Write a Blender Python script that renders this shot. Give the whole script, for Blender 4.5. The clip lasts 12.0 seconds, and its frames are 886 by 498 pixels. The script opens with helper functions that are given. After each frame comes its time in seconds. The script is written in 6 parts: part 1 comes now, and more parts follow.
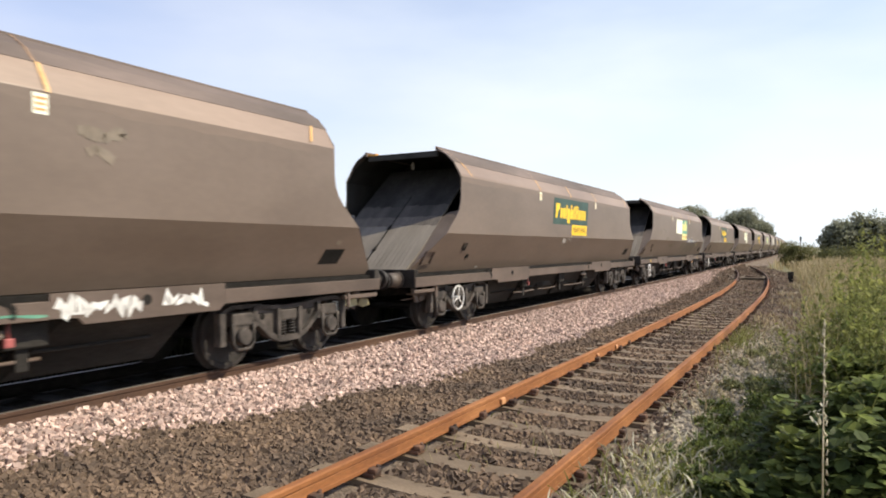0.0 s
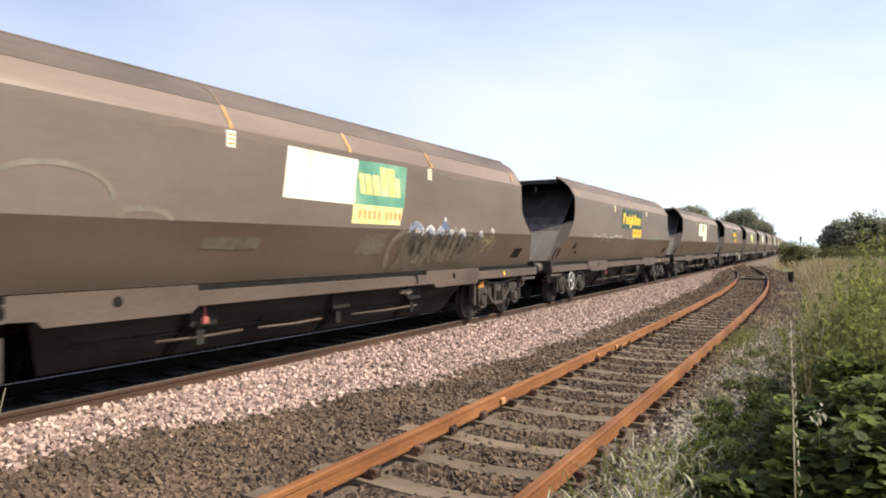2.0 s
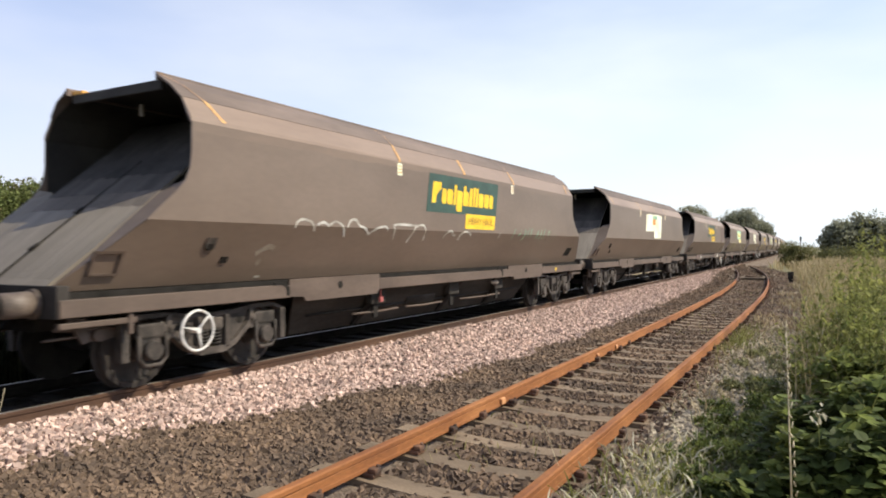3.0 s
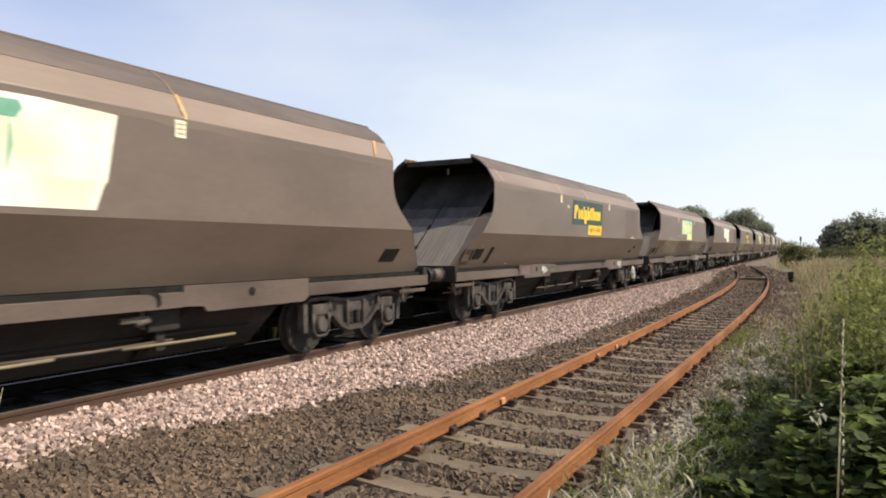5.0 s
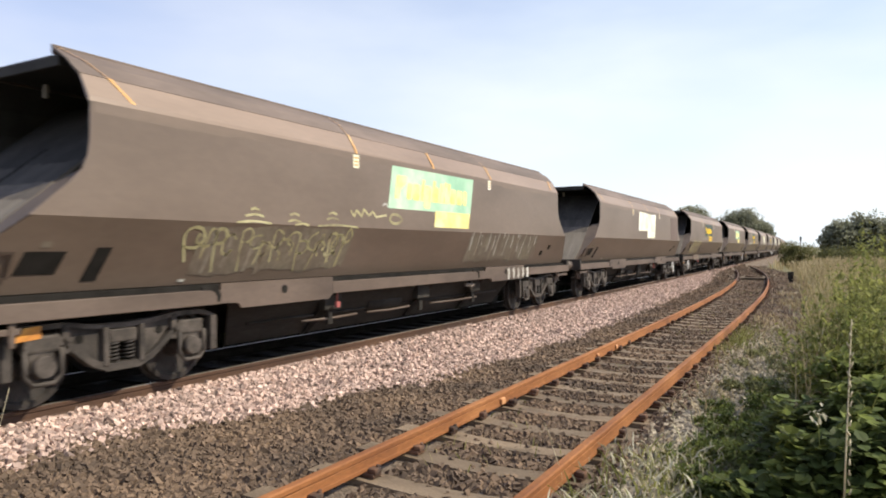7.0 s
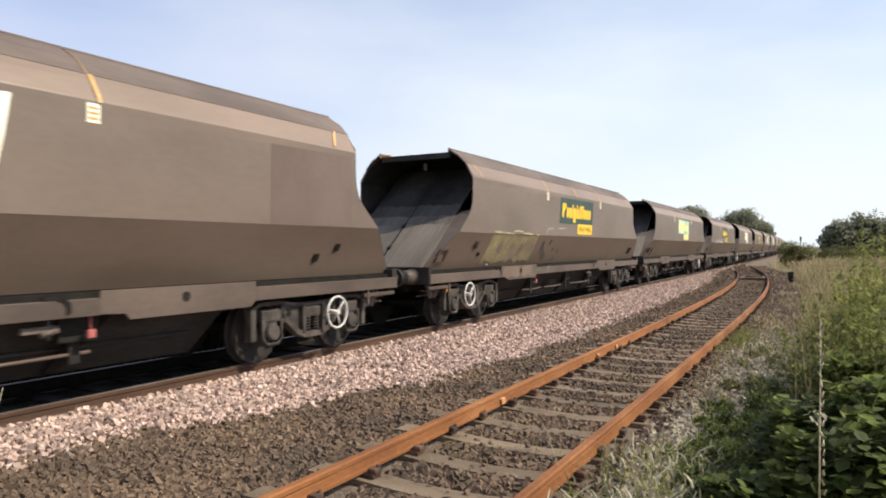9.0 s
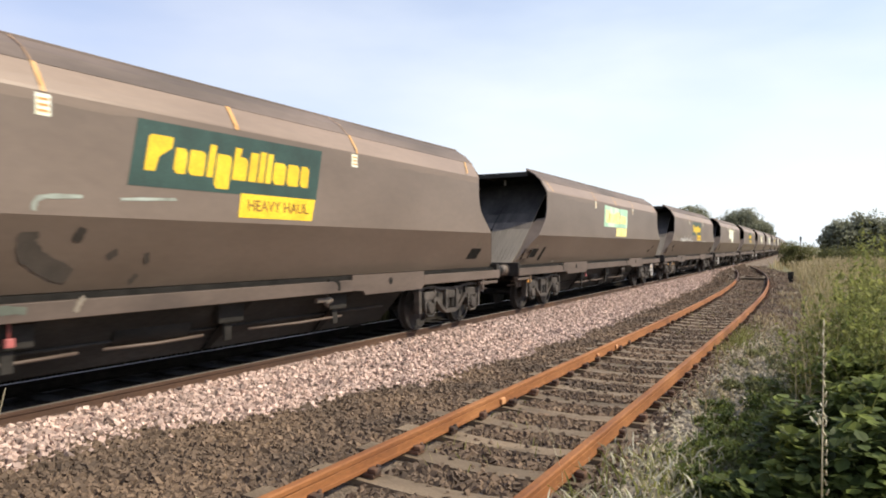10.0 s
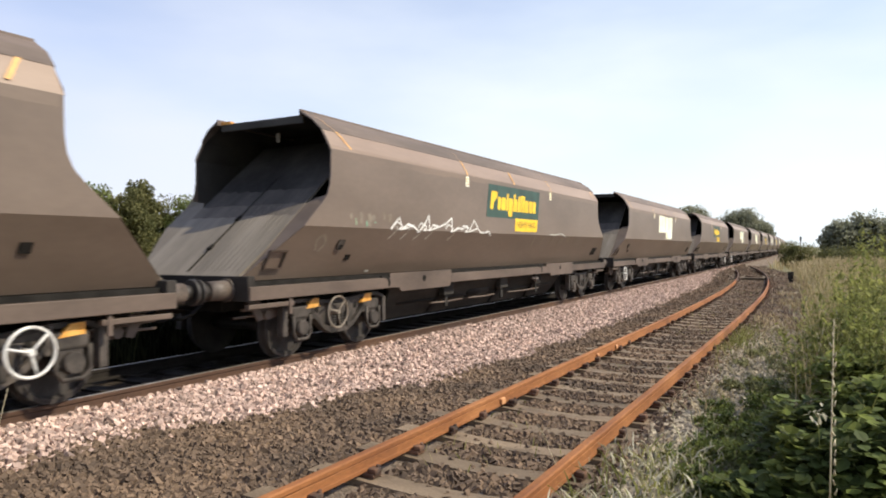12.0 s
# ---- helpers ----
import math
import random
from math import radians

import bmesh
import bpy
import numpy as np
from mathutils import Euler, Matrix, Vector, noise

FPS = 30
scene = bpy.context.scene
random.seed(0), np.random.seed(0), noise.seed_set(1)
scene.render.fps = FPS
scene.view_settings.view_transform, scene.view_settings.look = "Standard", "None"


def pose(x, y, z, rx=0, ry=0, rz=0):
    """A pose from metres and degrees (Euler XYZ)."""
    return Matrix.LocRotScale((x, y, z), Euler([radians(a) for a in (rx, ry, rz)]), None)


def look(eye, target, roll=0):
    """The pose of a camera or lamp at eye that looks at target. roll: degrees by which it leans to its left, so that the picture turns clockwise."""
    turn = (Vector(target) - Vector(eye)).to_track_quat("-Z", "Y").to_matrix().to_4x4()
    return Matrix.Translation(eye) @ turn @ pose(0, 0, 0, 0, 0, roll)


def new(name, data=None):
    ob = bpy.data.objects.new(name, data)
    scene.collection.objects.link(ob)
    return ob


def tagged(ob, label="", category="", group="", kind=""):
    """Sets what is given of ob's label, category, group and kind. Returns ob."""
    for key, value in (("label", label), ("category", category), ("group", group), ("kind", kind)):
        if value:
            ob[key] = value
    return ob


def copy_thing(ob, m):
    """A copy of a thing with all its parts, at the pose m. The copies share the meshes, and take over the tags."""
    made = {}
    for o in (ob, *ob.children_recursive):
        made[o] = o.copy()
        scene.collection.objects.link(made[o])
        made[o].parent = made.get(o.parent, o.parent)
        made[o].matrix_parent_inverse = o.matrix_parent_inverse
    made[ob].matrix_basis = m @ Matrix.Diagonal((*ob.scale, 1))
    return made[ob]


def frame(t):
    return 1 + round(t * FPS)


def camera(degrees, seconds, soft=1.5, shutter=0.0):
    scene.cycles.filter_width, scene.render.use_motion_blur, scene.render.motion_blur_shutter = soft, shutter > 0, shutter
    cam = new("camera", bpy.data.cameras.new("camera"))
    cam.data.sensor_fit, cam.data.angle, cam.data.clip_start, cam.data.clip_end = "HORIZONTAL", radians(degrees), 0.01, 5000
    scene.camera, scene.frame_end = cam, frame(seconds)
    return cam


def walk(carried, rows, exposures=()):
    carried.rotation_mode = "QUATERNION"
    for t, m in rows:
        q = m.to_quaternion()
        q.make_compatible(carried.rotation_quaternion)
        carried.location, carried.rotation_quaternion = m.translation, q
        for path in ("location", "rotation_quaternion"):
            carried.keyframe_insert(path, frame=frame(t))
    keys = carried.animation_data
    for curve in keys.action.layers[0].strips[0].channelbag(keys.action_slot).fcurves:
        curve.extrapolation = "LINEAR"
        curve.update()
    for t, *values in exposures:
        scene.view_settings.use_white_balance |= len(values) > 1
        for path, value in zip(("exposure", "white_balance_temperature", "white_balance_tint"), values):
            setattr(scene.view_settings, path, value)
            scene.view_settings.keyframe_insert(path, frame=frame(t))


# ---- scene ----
cam = camera(65.4, 12.0, soft=1.9, shutter=0.12)
EYE_Z = 1.630
walk(cam, [(0.0, pose(0, 0, EYE_Z, 89.97, 0.285, 29.075)), (12.0, pose(0, 0, EYE_Z, 89.97, 0.285, 29.075))],
     exposures=[(0.0, 0.15), (3.2, 0.15), (4.8, -0.01), (5.1, 0.01), (5.5, 0.15), (7.2, 0.15), (8.7, 0.04), (9.1, 0.05), (9.5, 0.15), (12.0, 0.15)])

# ---------------------------------------------------------------- light
SUN_EL, SUN_AZ = radians(44.5), radians(69)          # azimuth clockwise from +Y
TO_SUN = Vector((math.sin(SUN_AZ) * math.cos(SUN_EL), math.cos(SUN_AZ) * math.cos(SUN_EL), math.sin(SUN_EL)))


def build_world():
    world = bpy.data.worlds.new("world")
    scene.world = world
    world.use_nodes = True
    nt = world.node_tree
    nt.nodes.clear()
    out = nt.nodes.new("ShaderNodeOutputWorld")
    bg = nt.nodes.new("ShaderNodeBackground")
    sky = nt.nodes.new("ShaderNodeTexSky")
    sky.sky_type = "NISHITA"
    sky.sun_disc = False
    sky.sun_elevation, sky.sun_rotation = SUN_EL, SUN_AZ
    sky.air_density, sky.dust_density, sky.ozone_density = 1.1, 0.6, 2.0
    tc = nt.nodes.new("ShaderNodeTexCoord")
    mp = nt.nodes.new("ShaderNodeMapping")
    mp.inputs["Scale"].default_value = (1.6, 1.6, 5.0)
    mp.inputs["Rotation"].default_value = (0.1, 0.25, 0.4)
    cloud = nt.nodes.new("ShaderNodeTexNoise")
    cloud.inputs["Scale"].default_value = 1.7
    cloud.inputs["Detail"].default_value = 5
    cloud.inputs["Roughness"].default_value = 0.45
    sep = nt.nodes.new("ShaderNodeSeparateXYZ")
    veil = nt.nodes.new("ShaderNodeMapRange")                    # haze thins out with height
    veil.inputs["From Min"].default_value, veil.inputs["From Max"].default_value = 0.0, 0.55
    veil.inputs["To Min"].default_value, veil.inputs["To Max"].default_value = 0.95, 0.18
    wisps = nt.nodes.new("ShaderNodeMapRange")
    wisps.inputs["From Min"].default_value, wisps.inputs["From Max"].default_value = 0.3, 0.75
    wisps.inputs["To Min"].default_value, wisps.inputs["To Max"].default_value = -0.15, 0.27
    add = nt.nodes.new("ShaderNodeMath")
    add.operation = "ADD"
    add.use_clamp = True
    mix = nt.nodes.new("ShaderNodeMixRGB")
    toward = nt.nodes.new("ShaderNodeVectorMath")                # haze scatters more light on the sun's side
    toward.operation = "DOT_PRODUCT"
    toward.inputs[1].default_value = (math.sin(SUN_AZ), math.cos(SUN_AZ), 0)
    glow = nt.nodes.new("ShaderNodeMapRange")
    glow.inputs["From Min"].default_value, glow.inputs["From Max"].default_value = -0.75, 0.05
    haze = nt.nodes.new("ShaderNodeMixRGB")
    haze.inputs["Color1"].default_value = (5.5, 5.75, 6.9, 1)
    haze.inputs["Color2"].default_value = (6.85, 7.35, 7.7, 1)    # thin bright haze
    nt.links.new(tc.outputs["Generated"], toward.inputs[0])
    nt.links.new(toward.outputs["Value"], glow.inputs["Value"])
    nt.links.new(glow.outputs["Result"], haze.inputs["Fac"])
    nt.links.new(haze.outputs["Color"], mix.inputs["Color2"])
    nt.links.new(tc.outputs["Generated"], mp.inputs["Vector"])
    nt.links.new(tc.outputs["Generated"], sep.inputs["Vector"])
    nt.links.new(mp.outputs["Vector"], cloud.inputs["Vector"])
    nt.links.new(sep.outputs["Z"], veil.inputs["Value"])
    nt.links.new(cloud.outputs["Fac"], wisps.inputs["Value"])
    nt.links.new(veil.outputs["Result"], add.inputs[0])
    nt.links.new(wisps.outputs["Result"], add.inputs[1])
    nt.links.new(add.outputs[0], mix.inputs["Fac"])
    tint = nt.nodes.new("ShaderNodeMixRGB")                      # lavender cast of the clear sky
    tint.blend_type = "MULTIPLY"
    tint.inputs["Fac"].default_value = 1.0
    tint.inputs["Color2"].default_value = (1.24, 1.17, 1.30, 1)
    nt.links.new(sky.outputs["Color"], tint.inputs["Color1"])
    nt.links.new(tint.outputs["Color"], mix.inputs["Color1"])
    nt.links.new(mix.outputs["Color"], bg.inputs["Color"])
    bg.inputs["Strength"].default_value = 0.135
    nt.links.new(bg.outputs["Background"], out.inputs["Surface"])
    lamp = bpy.data.lights.new("sun", "SUN")
    lamp.energy, lamp.angle, lamp.color = 5.0, radians(0.6), (1.0, 0.905, 0.72)
    ob = new("sun", lamp)
    ob.matrix_world = look(TO_SUN * 50, (0, 0, 0))


build_world()


# ---------------------------------------------------------------- materials
def material(name, base, dark=None, light=None, rough=0.7, metal=0.0, scale=3.0, fine=60.0, bump=0.2, stretch=(1, 1, 1),
             per="object", tone=0.25, leaf=0.0, bump_dist=0.01, speck=(0.82, 1.15), gloss=0.5):
    """Principled surface with stains at a coarse scale, grain at a fine one and a tone that varies piece by piece."""
    m = bpy.data.materials.new(name)
    m.use_nodes = True
    nt = m.node_tree
    n, link = nt.nodes, nt.links.new
    p = n["Principled BSDF"]
    dark = dark or tuple(c * 0.6 for c in base)
    light = light or tuple(min(1, c * 1.3) for c in base)
    tc = n.new("ShaderNodeTexCoord")
    mp = n.new("ShaderNodeMapping")
    mp.inputs["Scale"].default_value = stretch
    info = n.new("ShaderNodeObjectInfo")
    add = n.new("ShaderNodeVectorMath")
    add.operation = "ADD"
    mul = n.new("ShaderNodeMath")
    mul.operation = "MULTIPLY"
    mul.inputs[1].default_value = 37.0 if per == "object" else 0.0
    link(info.outputs["Random"], mul.inputs[0])
    link(tc.outputs["Object"], mp.inputs["Vector"])
    link(mp.outputs["Vector"], add.inputs[0])
    link(mul.outputs[0], add.inputs[1])
    coarse = n.new("ShaderNodeTexNoise")
    coarse.inputs["Scale"].default_value, coarse.inputs["Detail"].default_value = scale, 6
    grain = n.new("ShaderNodeTexNoise")
    grain.inputs["Scale"].default_value, grain.inputs["Detail"].default_value = fine, 4
    link(add.outputs[0], coarse.inputs["Vector"])
    link(add.outputs[0], grain.inputs["Vector"])
    ramp = n.new("ShaderNodeValToRGB")
    e = ramp.color_ramp.elements
    e[0].position, e[0].color = 0.32, (*dark, 1)
    e[1].position, e[1].color = 0.68, (*light, 1)
    mid = e.new(0.5)
    mid.color = (*base, 1)
    link(coarse.outputs["Fac"], ramp.inputs["Fac"])
    g = n.new("ShaderNodeMapRange")
    g.inputs["From Min"].default_value, g.inputs["From Max"].default_value = 0.3, 0.7
    g.inputs["To Min"].default_value, g.inputs["To Max"].default_value = speck
    link(grain.outputs["Fac"], g.inputs["Value"])
    hsv = n.new("ShaderNodeHueSaturation")
    link(ramp.outputs["Color"], hsv.inputs["Color"])
    if per == "island":
        geo = n.new("ShaderNodeNewGeometry")
        source = geo.outputs["Random Per Island"]
    else:
        source = info.outputs["Random"]
    t = n.new("ShaderNodeMapRange")
    t.inputs["To Min"].default_value, t.inputs["To Max"].default_value = 1 - tone, 1 + tone
    link(source, t.inputs["Value"])
    v = n.new("ShaderNodeMath")
    v.operation = "MULTIPLY"
    link(g.outputs["Result"], v.inputs[0])
    link(t.outputs["Result"], v.inputs[1])
    link(v.outputs[0], hsv.inputs["Value"])
    link(hsv.outputs["Color"], p.inputs["Base Color"])
    p.inputs["Roughness"].default_value, p.inputs["Metallic"].default_value = rough, metal
    p.inputs["Specular IOR Level"].default_value = gloss
    if bump:
        b = n.new("ShaderNodeBump")
        b.inputs["Strength"].default_value, b.inputs["Distance"].default_value = bump, bump_dist
        link(grain.outputs["Fac"], b.inputs["Height"])
        link(b.outputs["Normal"], p.inputs["Normal"])
    if leaf:
        tr = n.new("ShaderNodeBsdfTranslucent")
        sh = n.new("ShaderNodeMixShader")
        sh.inputs["Fac"].default_value = leaf
        link(hsv.outputs["Color"], tr.inputs["Color"])
        link(p.outputs["BSDF"], sh.inputs[1])
        link(tr.outputs["BSDF"], sh.inputs[2])
        link(sh.outputs["Shader"], n["Material Output"].inputs["Surface"])
    return m


M = {}
M["paint"] = material("wagon_paint", (0.159, 0.1158, 0.0868), (0.1304, 0.0933, 0.0685), (0.1814, 0.1342, 0.1028), 0.44, 0.0, 0.9, 14, 0.02,
                      (1.2, 0.4, 1.0), tone=0.06, speck=(0.95, 1.05), gloss=0.6)
# paler copy of the wagon paint: sunlight on the slanted shoulder painted in
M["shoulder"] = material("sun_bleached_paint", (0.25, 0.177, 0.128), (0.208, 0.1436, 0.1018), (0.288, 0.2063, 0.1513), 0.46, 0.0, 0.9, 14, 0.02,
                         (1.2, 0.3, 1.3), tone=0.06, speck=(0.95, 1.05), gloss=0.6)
# in-between tone that paints the crease's reflected light
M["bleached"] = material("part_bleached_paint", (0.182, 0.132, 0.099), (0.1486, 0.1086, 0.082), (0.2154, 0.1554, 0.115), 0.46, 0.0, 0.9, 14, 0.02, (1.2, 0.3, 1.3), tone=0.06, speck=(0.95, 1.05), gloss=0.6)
M["dusty"] = material("coal_dusted_paint", (0.142, 0.107, 0.088), (0.0963, 0.0737, 0.0603), (0.1926, 0.1451, 0.1206), 0.75, 0, 1.2, 14, 0.03,
                      (1, 0.3, 1), tone=0.08, speck=(0.92, 1.08))
M["slope"] = material("worn_slope_steel", (0.183, 0.154, 0.117), (0.1362, 0.114, 0.0861), (0.2256, 0.1927, 0.1515), 0.65, 0.05, 1.1, 14, 0.06,
                      (3, 0.5, 0.5), tone=0.1, speck=(0.92, 1.08))
# three darker steel tones that paint the hood's shade
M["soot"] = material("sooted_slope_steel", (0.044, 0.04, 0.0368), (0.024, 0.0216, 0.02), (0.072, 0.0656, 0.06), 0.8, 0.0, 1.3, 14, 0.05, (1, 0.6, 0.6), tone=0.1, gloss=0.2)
M["hood_shade_faint"] = material("coal_dusted_steel", (0.1275, 0.1071, 0.0884), (0.0952, 0.0799, 0.0655), (0.1581, 0.1326, 0.1105), 0.75, 0.0, 1.3, 14, 0.05, (3, 0.6, 0.6), tone=0.1, gloss=0.3)
M["hood_shade_mid"] = material("lightly_sooted_steel", (0.0736, 0.064, 0.0552), (0.0496, 0.0432, 0.0376), (0.096, 0.0832, 0.072), 0.75, 0.0, 1.3, 14, 0.05, (3, 0.6, 0.6), tone=0.1, gloss=0.3)
M["inside"] = material("sooty_steel", (0.0455, 0.0403, 0.0364), rough=0.85, scale=1.5, tone=0.1, gloss=0.12)
M["sole"] = material("sole_bar_paint", (0.1097, 0.0779, 0.0596), (0.074, 0.0518, 0.0397), (0.1371, 0.0986, 0.0769), 0.6, 0, 1.6, 20, 0.05, (1, 0.4, 1), tone=0.06, speck=(0.92, 1.08))
M["bogie"] = material("brake_dusted_steel", (0.0655, 0.0533, 0.0443), (0.027, 0.0223, 0.0187), (0.104, 0.0853, 0.0725), 0.75, 0.1, 4, 30, 0.2, tone=0.25)
M["wheel"] = material("wheel_steel", (0.0413, 0.0352, 0.0315), rough=0.7, metal=0.3, scale=5, bump=0.1, tone=0.1)
M["buffer"] = material("scuffed_buffer_housing", (0.11, 0.0845, 0.0669), (0.0681, 0.0512, 0.0412), (0.1467, 0.1152, 0.0926), 0.6, 0.0, 5, 40, 0.1, tone=0.15)
M["buffer_face"] = material("greased_buffer_head", (0.035, 0.03, 0.027), rough=0.55, metal=0.2, scale=6, tone=0.15)
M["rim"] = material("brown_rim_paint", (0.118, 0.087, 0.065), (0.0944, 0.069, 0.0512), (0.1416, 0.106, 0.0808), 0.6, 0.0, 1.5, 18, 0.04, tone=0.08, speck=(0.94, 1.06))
M["black"] = material("black_grease", (0.019, 0.017, 0.015), rough=0.8, scale=5, tone=0.1, gloss=0.12)
M["white"] = material("white_paint", (0.72, 0.70, 0.66), (0.5, 0.48, 0.45), (0.8, 0.79, 0.76), 0.5, 0, 6, 60, 0.05, tone=0.05)
M["green"] = material("dark_green_vinyl", (0.028, 0.066, 0.052), (0.0233, 0.0503, 0.04), (0.0347, 0.0786, 0.0633), 0.5, 0, 3, 40, 0.03, tone=0.1)
M["yellow"] = material("yellow_vinyl", (0.88, 0.56, 0.02), (0.8, 0.4776, 0.0171), (0.9, 0.6094, 0.0343), 0.5, 0, 3, 40, 0.03, tone=0.04)
M["orange"] = material("orange_paint", (0.66, 0.30, 0.05), (0.5, 0.2, 0.04), (0.75, 0.4, 0.1), 0.55, 0, 4, 40, 0.03, tone=0.1)
M["cream"] = material("bleached_vinyl", (0.8964, 0.88, 0.676), (0.7992, 0.77, 0.52), (0.9288, 0.935, 0.858), 0.45, 0, 1.5, 30, 0.02, tone=0.04, speck=(0.95, 1.04))
M["lime"] = material("faded_teal_vinyl", (0.17, 0.40, 0.27), (0.10, 0.29, 0.20), (0.36, 0.52, 0.32), 0.5, 0, 1.6, 20, 0.02, tone=0.08, speck=(0.93, 1.06))
M["mint"] = material("bleached_mint_vinyl", (0.42, 0.65, 0.46), (0.2965, 0.5417, 0.3724), (0.6176, 0.7583, 0.5695), 0.5, 0, 1.6, 20, 0.02, tone=0.05, speck=(0.95, 1.05))
M["chalk"] = material("spray_paint", (0.46, 0.44, 0.39), (0.28, 0.25, 0.21), (0.62, 0.6, 0.56), 0.6, 0, 3, 30, 0.03, tone=0.15)
M["mist"] = material("pale_teal_spray", (0.30, 0.33, 0.28), (0.2, 0.2, 0.165), (0.4, 0.44, 0.39), 0.6, 0, 3, 30, 0.03, tone=0.1)
M["blue"] = material("blue_spray_paint", (0.16, 0.20, 0.34), (0.2, 0.19, 0.2), (0.4, 0.42, 0.5), 0.6, 0, 3, 30, 0.03, tone=0.15)
M["ochre"] = material("ochre_spray_paint", (0.27, 0.222, 0.118), (0.2183, 0.1708, 0.1118), (0.3332, 0.2846, 0.1491), 0.6, 0, 1.6, 12, 0.02, tone=0.1)
M["plum"] = material("faded_plum_spray", (0.165, 0.105, 0.105), (0.135, 0.086, 0.08), (0.19, 0.12, 0.125), 0.6, 0, 1.6, 12, 0.02, tone=0.05)
M["dull_teal"] = material("faded_teal_spray", (0.105, 0.115, 0.088), (0.08, 0.09, 0.068), (0.13, 0.14, 0.11), 0.6, 0, 1.6, 12, 0.02, tone=0.05)
M["red"] = material("faded_red_paint", (0.40, 0.11, 0.10), rough=0.5, scale=4, tone=0.1)
M["coal"] = material("coal", (0.02, 0.019, 0.018), rough=0.5, scale=6, bump=0.6, per="island", tone=0.3)
M["rust"] = material("rusty_rail", (0.257, 0.097, 0.028), (0.1741, 0.0605, 0.0179), (0.3316, 0.1358, 0.0437), 0.8, 0.0, 2.5, 45, 0.25, (1, 0.3, 1), tone=0.05)
M["key"] = material("fresh_rust_key", (0.55, 0.27, 0.12), (0.4, 0.17, 0.07), (0.65, 0.36, 0.18), 0.5, 0.1, 8, 60, 0.1, tone=0.1)
M["mainrail"] = material("brown_rail_side", (0.079, 0.0386, 0.0206), (0.0494, 0.0237, 0.0132), (0.1087, 0.0557, 0.03), 0.8, 0.0, 2.5, 45, 0.2, (1, 0.3, 1), tone=0.05)
# far rail: the train's shade is put into this near-black
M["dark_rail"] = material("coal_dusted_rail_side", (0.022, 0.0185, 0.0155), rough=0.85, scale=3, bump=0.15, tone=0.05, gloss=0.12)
M["polish"] = material("worn_rail_head", (0.425, 0.3825, 0.3315), rough=0.4, metal=0.6, scale=3, bump=0.02, stretch=(1, .1, 1), tone=0.03)
# main sleepers, blackened to carry the shade below the wagons
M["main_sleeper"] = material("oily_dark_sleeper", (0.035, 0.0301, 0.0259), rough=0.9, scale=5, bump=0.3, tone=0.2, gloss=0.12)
M["smear"] = material("thin_paint_haze", (0.2119, 0.1754, 0.1332), (0.1766, 0.1368, 0.099), (0.2542, 0.2175, 0.1707), 0.6, 0, 1.2, 12, 0.02, tone=0.08)
M["haze"] = material("faint_spray_haze", (0.178, 0.145, 0.108), (0.152, 0.117, 0.09), (0.205, 0.175, 0.125), 0.55, 0, 1.4, 12, 0.02, tone=0.08)
M["repaint"] = material("repainted_patch", (0.142, 0.097, 0.078), (0.1233, 0.0848, 0.0687), (0.1607, 0.1114, 0.0921), 0.55, 0, 0.9, 14, 0.02, tone=0.04, speck=(0.95, 1.05))
M["sleeper"] = material("weathered_sleeper", (0.1652, 0.1205, 0.0777), (0.104, 0.075, 0.048), (0.202, 0.15, 0.0982), 0.9, 0, 4, 60, 0.5, (0.5, 1, 1), tone=0.3)
M["chair"] = material("rusty_fastening", (0.085, 0.047, 0.03), (0.04, 0.028, 0.022), (0.15, 0.078, 0.045), 0.85, 0.1, 9, 60, 0.3, tone=0.3)
M["pale_stone"] = material("pale_granite_ballast", (0.457, 0.3255, 0.2655), (0.3264, 0.2352, 0.1943), (0.5767, 0.4356, 0.3695), 0.85, 0, 9, 60, 0.3, per="island", tone=0.55)
M["grey_stone"] = material("weathered_ballast", (0.1389, 0.0931, 0.06), (0.0955, 0.0666, 0.0454), (0.1867, 0.125, 0.0788), 0.9, 0, 0.9, 60, 0.4, per="island", tone=0.36)
M["buffed"] = material("buffed_sole_paint", (0.165, 0.118, 0.084), (0.14, 0.10, 0.07), (0.195, 0.142, 0.10), 0.6, 0, 1.8, 20, 0.03, tone=0.05)
M["smudge"] = material("dark_smudge", (0.078, 0.062, 0.049), rough=0.7, scale=2, bump=0.02, tone=0.1)
M["pale_bed"] = material("pale_ballast_bed", (0.238, 0.1723, 0.138), (0.14, 0.104, 0.084), (0.308, 0.234, 0.192), 0.9, 0, 16, 40, 1.0, tone=0, bump_dist=0.03)
M["grey_bed"] = material("weathered_ballast_bed", (0.181, 0.136, 0.0972), (0.1022, 0.0789, 0.0593), (0.244, 0.187, 0.1351), 0.95, 0, 14, 40, 1.0, tone=0, bump_dist=0.03)
# bed colour with the train's shadow painted in
M["shade_bed"] = material("coal_dusted_bed", (0.0372, 0.0285, 0.0216), (0.0207, 0.0156, 0.012), (0.062, 0.0471, 0.0348), 0.95, 0, 14, 40, 1.0, tone=0, bump_dist=0.03, gloss=0.12)
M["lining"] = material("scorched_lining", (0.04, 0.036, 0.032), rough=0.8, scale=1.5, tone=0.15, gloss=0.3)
M["door"] = material("dark_door_steel", (0.0309, 0.0277, 0.0243), (0.0199, 0.0177, 0.0155), (0.0486, 0.0442, 0.0398), 0.8, 0.0, 2, 30, 0.1, (1, 0.3, 1), tone=0.15, gloss=0.2)
